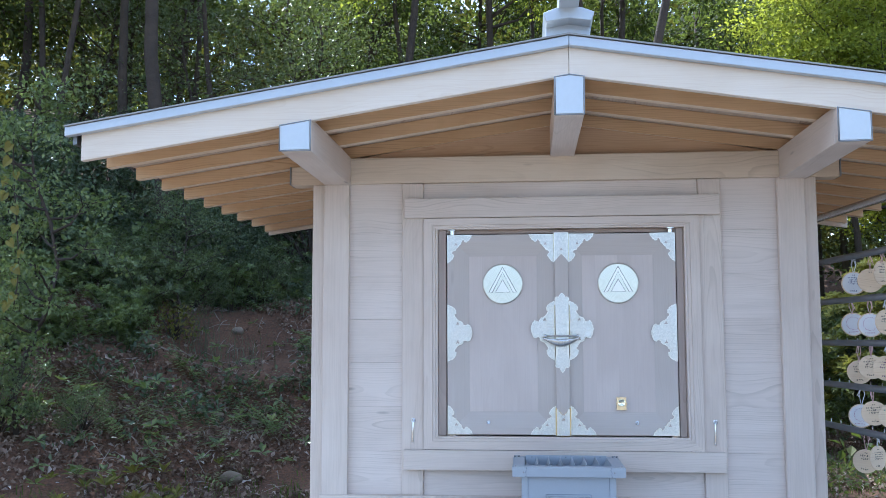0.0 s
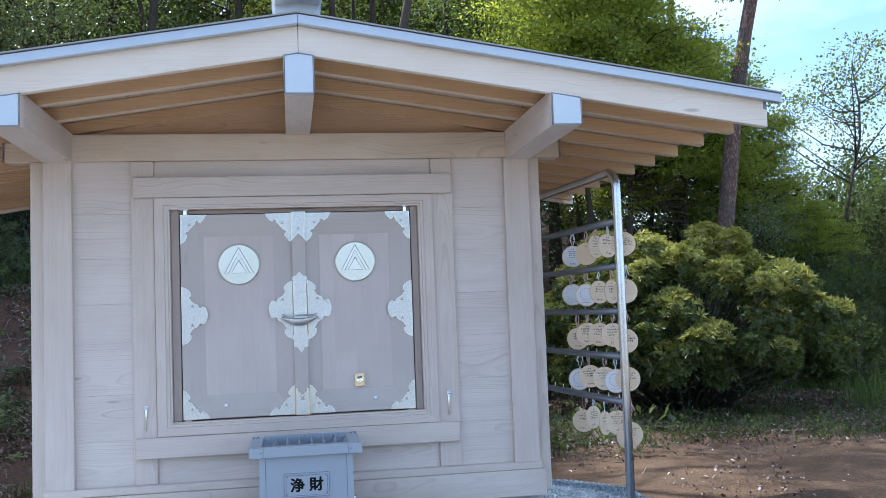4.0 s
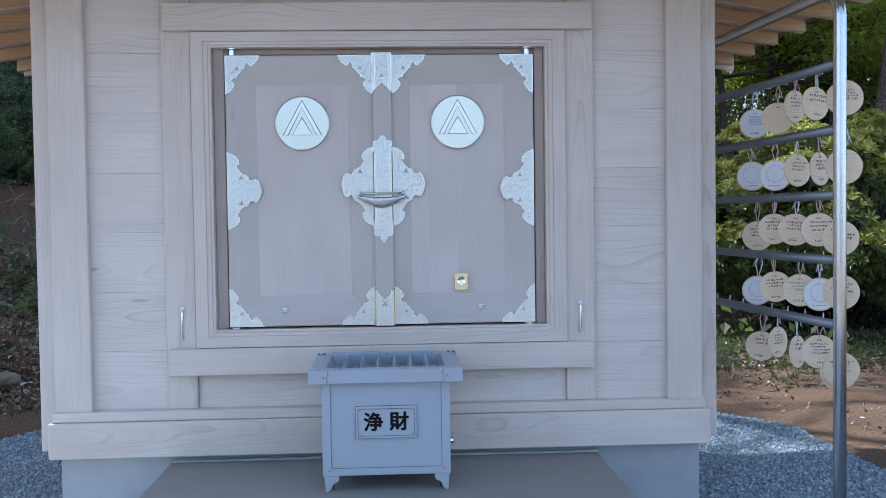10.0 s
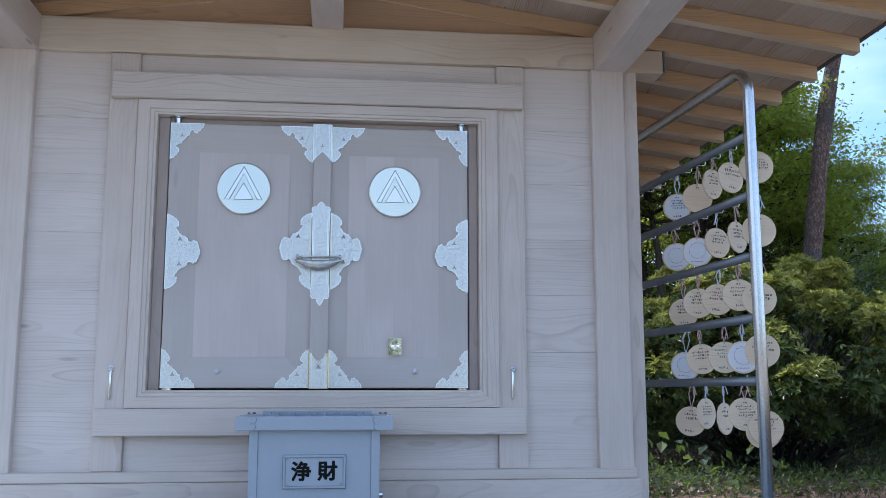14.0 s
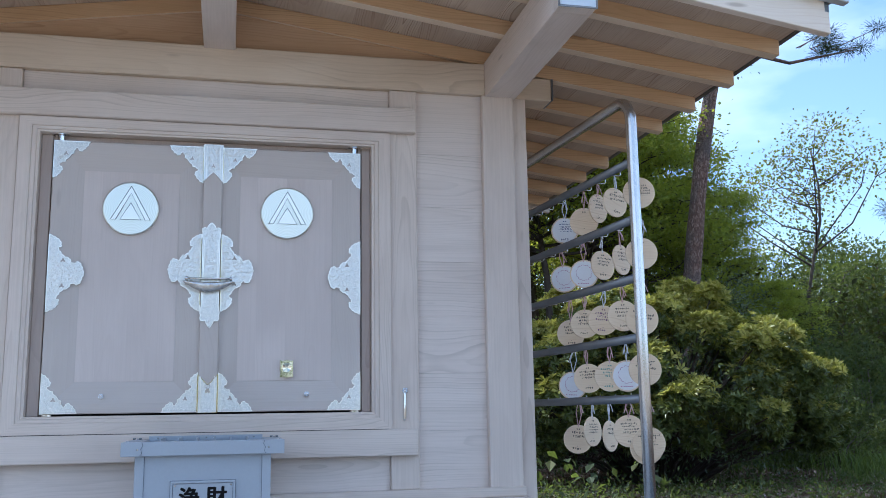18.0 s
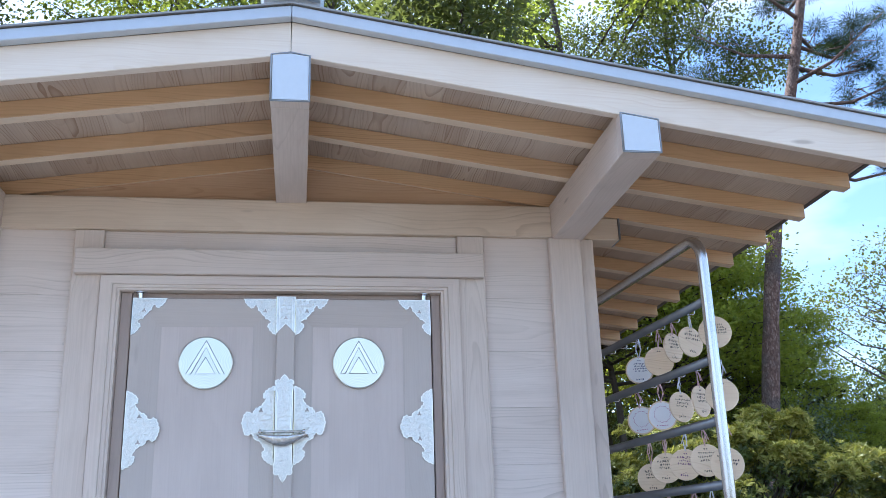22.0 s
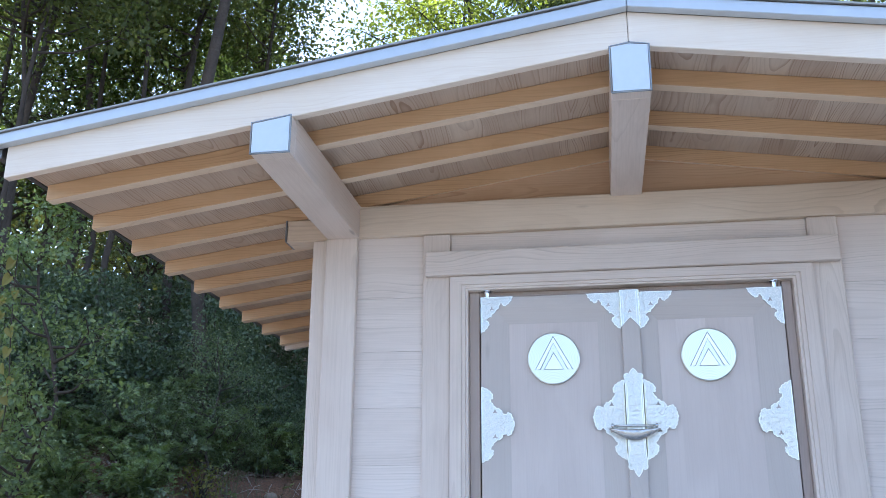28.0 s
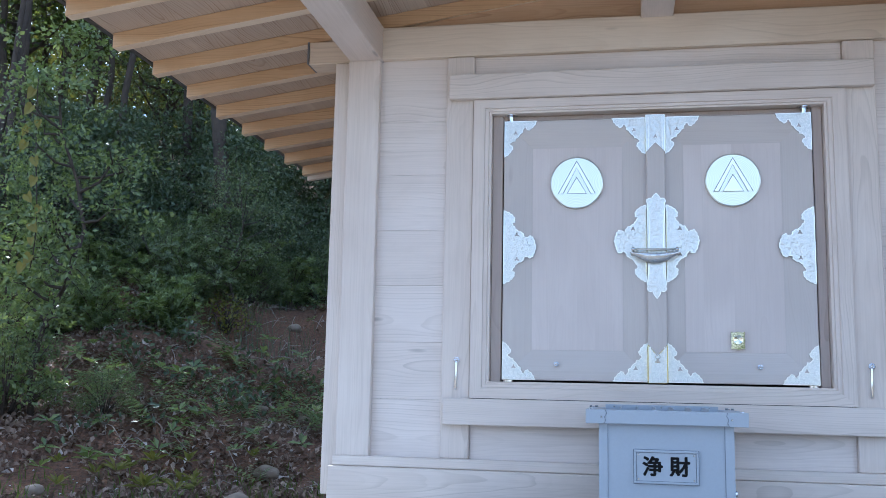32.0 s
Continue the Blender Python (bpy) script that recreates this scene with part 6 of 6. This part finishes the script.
def azalea(name, seed, rx, ry, rz, label):
    """A rounded evergreen bush: forked stems, and whorls of leaves on many small domes that leave dark gaps between them."""
    r = np.random.default_rng(seed)
    top = thing(name, (0, 0, 0), label, "shrub")
    lumps = 170
    a, e = r.uniform(0, 6.283, lumps), np.arcsin(r.uniform(-0.30, 1, lumps))
    k = r.uniform(0.72, 1.06, lumps)
    n = np.stack([np.cos(a) * np.cos(e), np.sin(a) * np.cos(e), np.sin(e)], -1)
    cs = n * (rx, ry, rz * 0.60) * k[:, None] * 0.86 + (0, 0, rz * 0.38)
    bm = bmesh.new()
    for c in cs:
        m = Vector((c[0] * 0.45, c[1] * 0.45, c[2] * 0.55))
        tube([(c[0] * 0.08, c[1] * 0.08, -0.05), m, c], [0.024, 0.015, 0.006], 5, bm)
    me = bpy.data.meshes.new("branchwork")
    bm.to_mesh(me)
    bm.free()
    me.materials.append(bark_dark)
    s = new("branchwork", me)
    s.parent = top
    per = 84
    d = r.normal(0, 1, (lumps, per, 3)) + 0.9 * n[:, None] + (0, 0, 0.5)
    d /= np.linalg.norm(d, axis=2, keepdims=True)
    rad = r.uniform(0.11, 0.30, (lumps, 1, 1)) * (0.70 + 0.38 * r.uniform(0, 1, (lumps, per, 1)))
    pts = (cs[:, None] + d * rad * (1, 1, 0.75)).reshape(-1, 3)
    ax = (d + (0, 0, 0.6) + r.normal(0, 0.25, d.shape)).reshape(-1, 3)
    # yellow-green tips atop the sprays, mostly over the crown, paler to stand for sunlight
    topmost = (d[..., 2] * 0.75 + 0.55 * n[:, None, 2] + r.normal(0, 0.16, (lumps, per)) + r.normal(0, 0.22, (lumps, 1)) > 0.50).reshape(-1)
    raw("foliage", *rosettes(pts[~topmost], ax[~topmost], 9, 0.060, 0.36, seed), leaf_azalea, top)
    raw("sunlit_tips", *rosettes(pts[topmost] + (0, 0, 0.015), ax[topmost], 9, 0.064, 0.36, seed + 2), leaf_tips, top)
    inner = cs[r.integers(0, lumps, 9000)] * r.uniform(0.55, 0.95, (9000, 1)) + r.normal(0, 0.12, (9000, 3))
    raw("inner_leaves", *leaf_mesh(inner[inner[:, 2] > 0.05], 0.055, 0.4, 0.4, 0.2, seed + 1), leaf_dark, top)
    return top


az = azalea("azalea_bush", 31, 1.8, 1.6, 2.1, "large rounded azalea bush with sunlit yellow-green leaf tips")
plant(az, [(4.15, 5.3, 0, 1.0)])
dk = shrub("dark_shrub", 32, 1.1, 1.0, 1.5, 15000, 0.05, leaf_dark, "dense dark green shrub on the bank", 36, 0.24)
plant(dk, [(-3.2, 8.9, 0, 1.2), (-4.9, 7.8, 80, 1.2), (-1.7, 9.4, 200, 1.2), (-6.6, 6.8, 130, 1.3), (-2.6, 8.2, 60, 0.7), (-4.3, 7.7, 260, 0.8), (-0.3, 9.0, 20, 0.9), (-8.2, 5.2, 300, 1.2), (-4.1, 9.8, 50, 1.2), (-6.2, 8.8, 10, 1.2), (1.5, 8.4, 100, 1.0), (2.9, 9.0, 250, 1.1), (-9.6, 7.0, 40, 1.2), (-7.6, 8.0, 95, 1.2)])
dk2 = shrub("dark_shrub", 35, 1.15, 1.05, 1.5, 15000, 0.055, leaf_forest, "dense green shrub at the edge of the clearing", 36, 0.24)
plant(dk2, [(6.8, 8.4, 180, 1.0), (8.6, 8.0, 70, 1.15), (7.9, 10.3, 10, 1.2), (10.5, 9.0, 320, 1.2), (13.0, 9.2, 200, 1.3), (7.0, 6.6, 40, 0.75), (9.0, 10.6, 120, 1.3), (11.6, 10.6, 260, 1.2), (4.6, 8.6, 80, 1.0)])
lt = shrub("leafy_shrub", 33, 0.9, 0.9, 1.6, 6000, 0.044, leaf_shade, "leafy green shrub at the foot of the bank", 30, 0.22)
plant(lt, [(-5.2, 4.6, 120, 0.55), (-4.3, 2.6, 30, 0.5), (-3.72, 2.9, 200, 0.28), (-5.0, 2.9, 80, 0.55), (-6.8, 3.6, 60, 0.9), (3.0, 6.9, 15, 0.7), (-4.2, 6.6, 250, 0.5), (-4.9, 5.9, 20, 0.5), (-3.5, 7.3, 140, 0.5)])


def arching_shrub(name, seed, stems, tall, leaf, mat, label):
    """A loose bank shrub: thin stems that arch outwards, with whorls of leaves strung along them."""
    r = np.random.default_rng(seed)
    top = thing(name, (0, 0, 0), label, "shrub")
    bm = bmesh.new()
    cs, ax = [], []
    for _ in range(stems):
        a, rise, reach = r.uniform(0, 6.283), tall * r.uniform(0.45, 1.1), tall * r.uniform(0.25, 0.85)
        side = r.normal(0, 0.12)
        line = [Vector((reach * f * f * math.cos(a + side * f) + 0.04 * math.cos(a), reach * f * f * math.sin(a + side * f) + 0.04 * math.sin(a), rise * (1.5 * f - 0.5 * f * f) - 0.05 * (f == 0))) for f in (0.0, 0.2, 0.4, 0.6, 0.8, 1.0)]
        tube(line, [0.008, 0.007, 0.006, 0.005, 0.004, 0.002], 5, bm)
        for _ in range(16):
            f = r.uniform(1.0, 4.99)
            p = line[int(f)].lerp(line[int(f) + 1], f - int(f))
            q = p + Vector((r.normal(0, 0.09), r.normal(0, 0.09), r.normal(0.02, 0.04))) * tall
            tube([p, q], [0.003, 0.0015], 4, bm)
            for g in (0.45, 0.72, 1.0):
                cs.append(tuple(p.lerp(q, g)))
                ax.append((q - p + Vector((0, 0, 0.05))).normalized()[:])
    me = bpy.data.meshes.new("branchwork")
    bm.to_mesh(me)
    bm.free()
    me.materials.append(bark_dark)
    s = new("branchwork", me)
    s.parent = top
    raw("foliage", *rosettes(np.array(cs), np.array(ax) + (0, 0, 0.35), 6, leaf, 0.42, seed + 1, (0.8, 1.5)), mat, top)
    return top


ar = arching_shrub("arching_shrub", 37, 22, 0.85, 0.062, leaf_bank, "loose green shrub with arching stems on the bank")
plant(ar, [(-5.5, 5.5, 0, 0.7), (-4.7, 5.8, 80, 0.65), (-5.2, 4.9, 200, 0.55), (-4.5, 5.1, 310, 0.7), (-4.6, 4.2, 45, 0.55), (-4.2, 6.3, 150, 0.8), (-5.0, 6.7, 260, 1.1), (-3.8, 6.9, 20, 0.75), (-6.1, 4.9, 120, 0.75), (-4.1, 4.6, 235, 0.5)])
ad = arching_shrub("arching_shrub", 38, 20, 0.9, 0.055, leaf_shade, "dark loose shrub with thin arching stems on the bank")
plant(ad, [(-5.3, 6.2, 30, 0.8), (-4.5, 7.0, 110, 0.85), (-5.9, 6.2, 250, 0.85), (-4.4, 5.6, 190, 0.75), (-5.1, 4.4, 300, 0.6), (-3.6, 7.6, 70, 0.9), (-6.6, 5.6, 340, 0.85)])
ys = shrub("yellowing_shrub", 34, 0.26, 0.26, 0.40, 320, 0.05, leaf_yellow, "small yellowing shrub on the bank", 12, 0.4)
plant(ys, [(-4.05, 5.7, 0, 1.0)])

# woods further off, past counting
r = np.random.default_rng(41)
n = 15000
x, y = r.uniform(-34, 26, n), r.uniform(14.5, 40, n)
dist = np.hypot(x, y + 3.4)
z = 0.8 + dist * r.uniform(0.04, 0.38, n)
k = (y > 16 + 0.12 * np.abs(x)) & (x < 0.36 * (y + 3.4))
c = clumped(np.stack([x, y, z], -1)[k], 10, 0.5, 42)
tagged(raw("far_woods", *leaf_mesh(c, 0.30, 0.6, 0.7, 0.25, 43), leaf_woods), "distant wooded hillside behind the shrine", "woods", kind="stuff")
n = 11000
x, y = r.uniform(6.5, 48, n), r.uniform(7.5, 42, n)
dist = np.hypot(x, y + 3.4)
z = np.maximum(height(x, y) + 0.1, 0.8 + dist * (r.uniform(-0.06, 0.105, n) + 0.012 * np.sin(x * 0.9) + 0.010 * np.sin(y * 1.3 + x * 0.5)))
k = (y > 3 + 0.25 * x) & (dist > 16.5) & (x > 0.30 * (y + 3.4))
c = clumped(np.stack([x, y, z], -1)[k], 34, 0.36, 44)
tagged(raw("far_thicket", *leaf_mesh(c, 0.135, 0.6, 0.6, 0.25, 45), leaf_woods), "dark thicket on the slope beyond the clearing", "thicket", kind="stuff")

# low growth, grass and dead leaves


def scatter(n, x0, x1, y0, y1, test, seed):
    r = np.random.default_rng(seed)
    x, y = r.uniform(x0, x1, n), r.uniform(y0, y1, n)
    ok = test(x, y)
    return x[ok], y[ok], r


def bare(x, y):
    """The scar of bare earth on the bank."""
    return ((x + 3.45) / 0.95) ** 2 + ((y - 5.7) / 1.1) ** 2 < 1 + 0.4 * np.sin(5 * x + 3 * y)


def r_mask(x, y):
    return np.sin(2.1 * x + 1.7 * y) + np.sin(3.7 * x - 2.2 * y) + 0.9 * (y - 1.6) > 0.2


def bank(x, y):
    return (y - 2.9) * 0.80 + (-x - 1.9) * 0.60


x, y, r = scatter(150000, -9, 8.0, 0.8, 9.5, lambda x, y: ((bank(x, y) > -0.35) | (y > 3.2)) & (np.sin(2.1 * x + 3 * y) + np.sin(5 * x - 1.3 * y) > -1.3) & ((x < 1.6) | (y > 2.6 + 0.3 * np.sin(3 * x))) & (~bare(x, y) | (np.sin(40 * x) + np.sin(37 * y) > 1.5)), 51)
c = np.stack([x, y, height(x, y) + r.uniform(0.0, 0.035, len(x))], -1)
tagged(raw("leaf_litter", *leaf_mesh(c, 0.05, 1.6, 0.6, 0.5, 52), litter_mat), "brown fallen leaves covering the bank", "leaf litter", kind="stuff")
x, y, r = scatter(2600, 1.7, 6.5, -0.4, 3.6, lambda x, y: ((x > 2.12) | (y > 2.08)) & (r_mask(x, y)), 57)
c = np.stack([x, y, height(x, y) + r.uniform(0.001, 0.006, len(x))], -1)
tagged(raw("scattered_leaves", *leaf_mesh(c, 0.034, 7.0, 0.55, 0.15, 58), litter_mat), "dry leaves scattered over the bare earth", "leaf litter", kind="stuff")
x, y, r = scatter(5600, -9, 9, 1.2, 10, lambda x, y: bank(x, y) > 0.75, 53)
k = (np.sin(1.7 * x + 0.6) + np.sin(2.3 * y - x) > 0.2) & ~bare(x, y)
x, y = x[k], y[k]
c = clumped(np.stack([x, y, height(x, y) + 0.10], -1), 16, 0.075, 54, 0.9)
tagged(raw("low_plants", *leaf_mesh(c, 0.06, 0.8, 0.5, 0.2, 55), leaf_dark), "low weeds and seedlings on the bank", "undergrowth", kind="stuff")


x, y, r = scatter(800, 1.8, 6.8, 2.6, 4.6, lambda x, y: y > 2.75 + 0.25 * np.sin(2.3 * x) - 0.04 * x, 59)
c = clumped(np.stack([x, y, height(x, y) + 0.07], -1), 12, 0.07, 60, 0.8)
tagged(raw("low_weeds", *leaf_mesh(c, 0.04, 0.8, 0.4, 0.2, 60), leaf_forest), "low weeds at the foot of the azalea bush", "undergrowth", kind="stuff")


def blades(name, x, y, tall, mat, label, seed, wide=0.0025):
    r = np.random.default_rng(seed)
    n = len(x)
    a = r.uniform(0, 6.283, n)
    hgt = tall * r.uniform(0.4, 1.2, n)
    lean = hgt * r.uniform(0.2, 0.9, n)
    w = wide * (1 + r.uniform(0, 1, n))
    z = height(x, y) - 0.01
    s = np.stack([-np.sin(a) * w, np.cos(a) * w, 0 * a], -1)
    b = np.stack([x, y, z], -1)
    m = b + np.stack([np.cos(a) * lean * 0.35, np.sin(a) * lean * 0.35, hgt * 0.65], -1)
    t = b + np.stack([np.cos(a) * lean, np.sin(a) * lean, hgt], -1)
    V = np.stack([b - s, b + s, m - s * 0.8, m + s * 0.8, t], 1).reshape(-1, 3)
    i = 5 * np.arange(n)[:, None]
    F = np.concatenate([i + (0, 1, 3), i + (0, 3, 2), i + (2, 3, 4)])
    return tagged(raw(name, V.tolist(), F.tolist(), mat), label, "grass", kind="stuff")


x, y, r = scatter(24000, -8, 9, 1.2, 9, lambda x, y: (((np.abs(bank(x, y) + 0.1) < 0.55) & (x < 0)) | ((x > 1.6) & (y > 3.0) & (np.sin(3 * x) + np.sin(2.3 * y + x) > -0.1))), 61)
blades("grass", x, y, 0.10, grass_mat, "tufts of grass at the foot of the bank", 62)
x, y, r = scatter(5000, 5.6, 10, 4.2, 7.2, lambda x, y: np.sin(2 * x) + np.sin(3 * y) > -0.6, 63)
blades("tall_grass", x, y, 0.32, grass_mat, "sunlit patch of longer grass beyond the bush", 64)
# seedlings and ferns: whorls and fronds standing in the litter
x, y, r = scatter(430, -7.5, -1.8, 1.9, 8.0, lambda x, y: (bank(x, y) > 0.2) & (~bare(x, y) | (np.sin(9 * x + 5 * y) > 0.9)), 81)
c = np.stack([x, y, height(x, y) + r.uniform(0.06, 0.30, len(x))], -1)
tagged(raw("seedlings", *rosettes(c, np.tile((0.0, 0.0, 1.0), (len(c), 1)) + r.normal(0, 0.25, c.shape), 8, 0.085, 0.42, 82, (0.9, 1.7)), leaf_bank), "pale green seedlings standing in the leaf litter", "seedlings", kind="stuff")
x, y, r = scatter(70, -5.5, -2.4, 1.7, 3.4, lambda x, y: np.abs(bank(x, y)) < 0.5, 83)
c = np.stack([x, y, height(x, y) + r.uniform(0.05, 0.16, len(x))], -1)
tagged(raw("yellow_weeds", *rosettes(c, np.tile((0.0, 0.0, 1.0), (len(c), 1)) + r.normal(0, 0.2, c.shape), 9, 0.09, 0.35, 84, (0.5, 1.4)), leaf_yellow), "small yellow-green weeds at the foot of the bank", "weeds", kind="stuff")
# ferns and compound leaves that arch over the litter
x, y, r = scatter(130, -6.6, -2.3, 2.6, 8.0, lambda x, y: (bank(x, y) > 0.1) & ~bare(x, y), 86)
fr = [[], [], [], []]
for u, v in zip(x, y):
    z = float(height(u, v))
    for _ in range(int(r.integers(4, 8))):
        a, reach, lift = r.uniform(0, 6.283), r.uniform(0.16, 0.36), r.uniform(0.14, 0.36)
        for k in range(2, 11):
            f = k / 10
            c = np.array([u + reach * f * math.cos(a), v + reach * f * math.sin(a), z + lift * (1.9 * f - 1.1 * f * f)])
            w = 0.075 * math.sin(math.pi * min(f + 0.12, 1.0)) + 0.012
            for sd in (-1, 1):
                d = np.array([-math.sin(a) * sd + 0.45 * math.cos(a), math.cos(a) * sd + 0.45 * math.sin(a), -0.25])
                q = np.array([math.cos(a), math.sin(a), 0.0]) * 0.011
                fr[0].append(c)
                fr[1].append(c + d * w * 0.5 + q)
                fr[2].append(c + d * w)
                fr[3].append(c + d * w * 0.5 - q)
V = np.stack([np.array(k) for k in fr], 1).reshape(-1, 3)
i = 4 * np.arange(len(fr[0]))[:, None]
tagged(raw("ferns", V.tolist(), np.concatenate([i + (0, 1, 2), i + (0, 2, 3)]).tolist(), leaf_bank), "green ferns with feathery fronds on the bank", "ferns", kind="stuff")
# dead twigs on the bank
x, y, r = scatter(420, -7.0, -2.0, 2.4, 7.5, lambda x, y: bank(x, y) > 0.0, 85)
bm = bmesh.new()
for u, v in zip(x, y):
    a, s = r.uniform(0, 6.283), r.uniform(0.08, 0.32)
    p, q = (u, v), (u + s * math.cos(a), v + s * math.sin(a))
    tube([(*p, float(height(*p)) + 0.02), ((p[0] + q[0]) / 2, (p[1] + q[1]) / 2 + 0.01, float(height((p[0] + q[0]) / 2, (p[1] + q[1]) / 2)) + r.uniform(0.03, 0.06)), (*q, float(height(*q)) + 0.02)], [0.004, 0.0035, 0.002], 4, bm, False)
part("dead_twigs", bm, twig_mat, None, "pale dead twigs lying on the bank", "twigs", "stuff")
# field stones on the bank


def field_stone(x, y, size, seed):
    own = bmesh.new()
    bmesh.ops.create_icosphere(own, subdivisions=3, radius=1.0)
    r = random.Random(seed)
    o = Vector((r.uniform(0, 50), r.uniform(0, 50), r.uniform(0, 50)))
    for v in own.verts:
        v.co *= 1 + 0.28 * noise.noise(v.co * 1.3 + o)
        v.co = Vector((v.co.x * size * 1.25, v.co.y * size, v.co.z * size * 0.75)) + Vector((x, y, float(height(x, y)) + size * 0.3))
    for f in own.faces:
        f.smooth = True
    part("field_stone", own, rock, None, "rounded brown field stone lying on the bank", "stone", group="stones on the bank")


for k, (x, y, s) in enumerate(((-2.5, 2.95, 0.07), (-2.3, 1.98, 0.05), (-2.67, 4.18, 0.05), (-3.5, 6.25, 0.06), (-3.9, 4.6, 0.05), (-3.0, 4.1, 0.045), (-3.55, 1.9, 0.05), (-4.3, 5.4, 0.05))):
    field_stone(x, y, s, k)
# broad-leaved weed beside the rack
x, y, r = scatter(46, 1.9, 3.0, 2.6, 3.6, lambda x, y: x < 9, 71)
c = np.stack([x, y, height(x, y) + r.uniform(0.05, 0.4, len(x))], -1)
weed = raw("broad_leaved_weed", *leaf_mesh(c, 0.10, 1.2, 0.6, 0.25, 72), leaf_forest)
tagged(weed, "low weed with broad green leaves", "weed", kind="stuff")


def climber(seed, x, y, z0, z1):
    """A thin vine on a sapling with heart-shaped yellow-green leaves."""
    r = np.random.default_rng(seed)
    top = thing("climbing_vine", (x, y, z0), "climbing vine with heart-shaped yellow-green leaves", "vine")
    pts = [(x + 0.05 * math.sin(5 * f), y + 0.03 * math.cos(7 * f), z0 + (z1 - z0) * f) for f in np.linspace(0, 1, 14)]
    part("stem", tube(pts, 0.004, 5), bark_dark, top)
    for k in range(13):
        p = Vector(pts[k]) + Vector((r.uniform(-0.06, 0.06), -0.05, r.uniform(-0.03, 0.03)))
        s = r.uniform(0.030, 0.048)
        heart = [(0, -1.25), (0.55, -0.55), (0.85, 0.15), (0.75, 0.65), (0.4, 0.85), (0, 0.55), (-0.4, 0.85), (-0.75, 0.65), (-0.85, 0.15), (-0.55, -0.55)]
        a = r.uniform(-0.7, 0.7)
        bm = bmesh.new()
        mid = bm.verts.new(p + Vector((0, 0.004, 0)))
        ring = [bm.verts.new(p + Vector((s * (u * math.cos(a) - v * math.sin(a)), -0.35 * s * abs(u) + r.uniform(-0.2, 0.2) * s * v, s * (u * math.sin(a) + v * math.cos(a))))) for u, v in heart]
        for i in range(10):
            bm.faces.new((mid, ring[i], ring[(i + 1) % 10]))
        part("leaf", bm, leaf_yellow, top)
    return top


climber(91, -4.02, 2.33, 1.35, 2.7)
climber(92, -4.45, 2.05, 0.5, 1.6)
# wiry grass and stems under the shrubs
x, y, r = scatter(2600, -6.5, -1.9, 5.0, 8.6, lambda x, y: np.sin(2.7 * x + y) + np.sin(3.3 * y - x) > 0.1, 95)
blades("wiry_grass", x, y, 0.55, leaf_dark, "wiry grass and thin stems under the shrubs", 96, 0.0012)
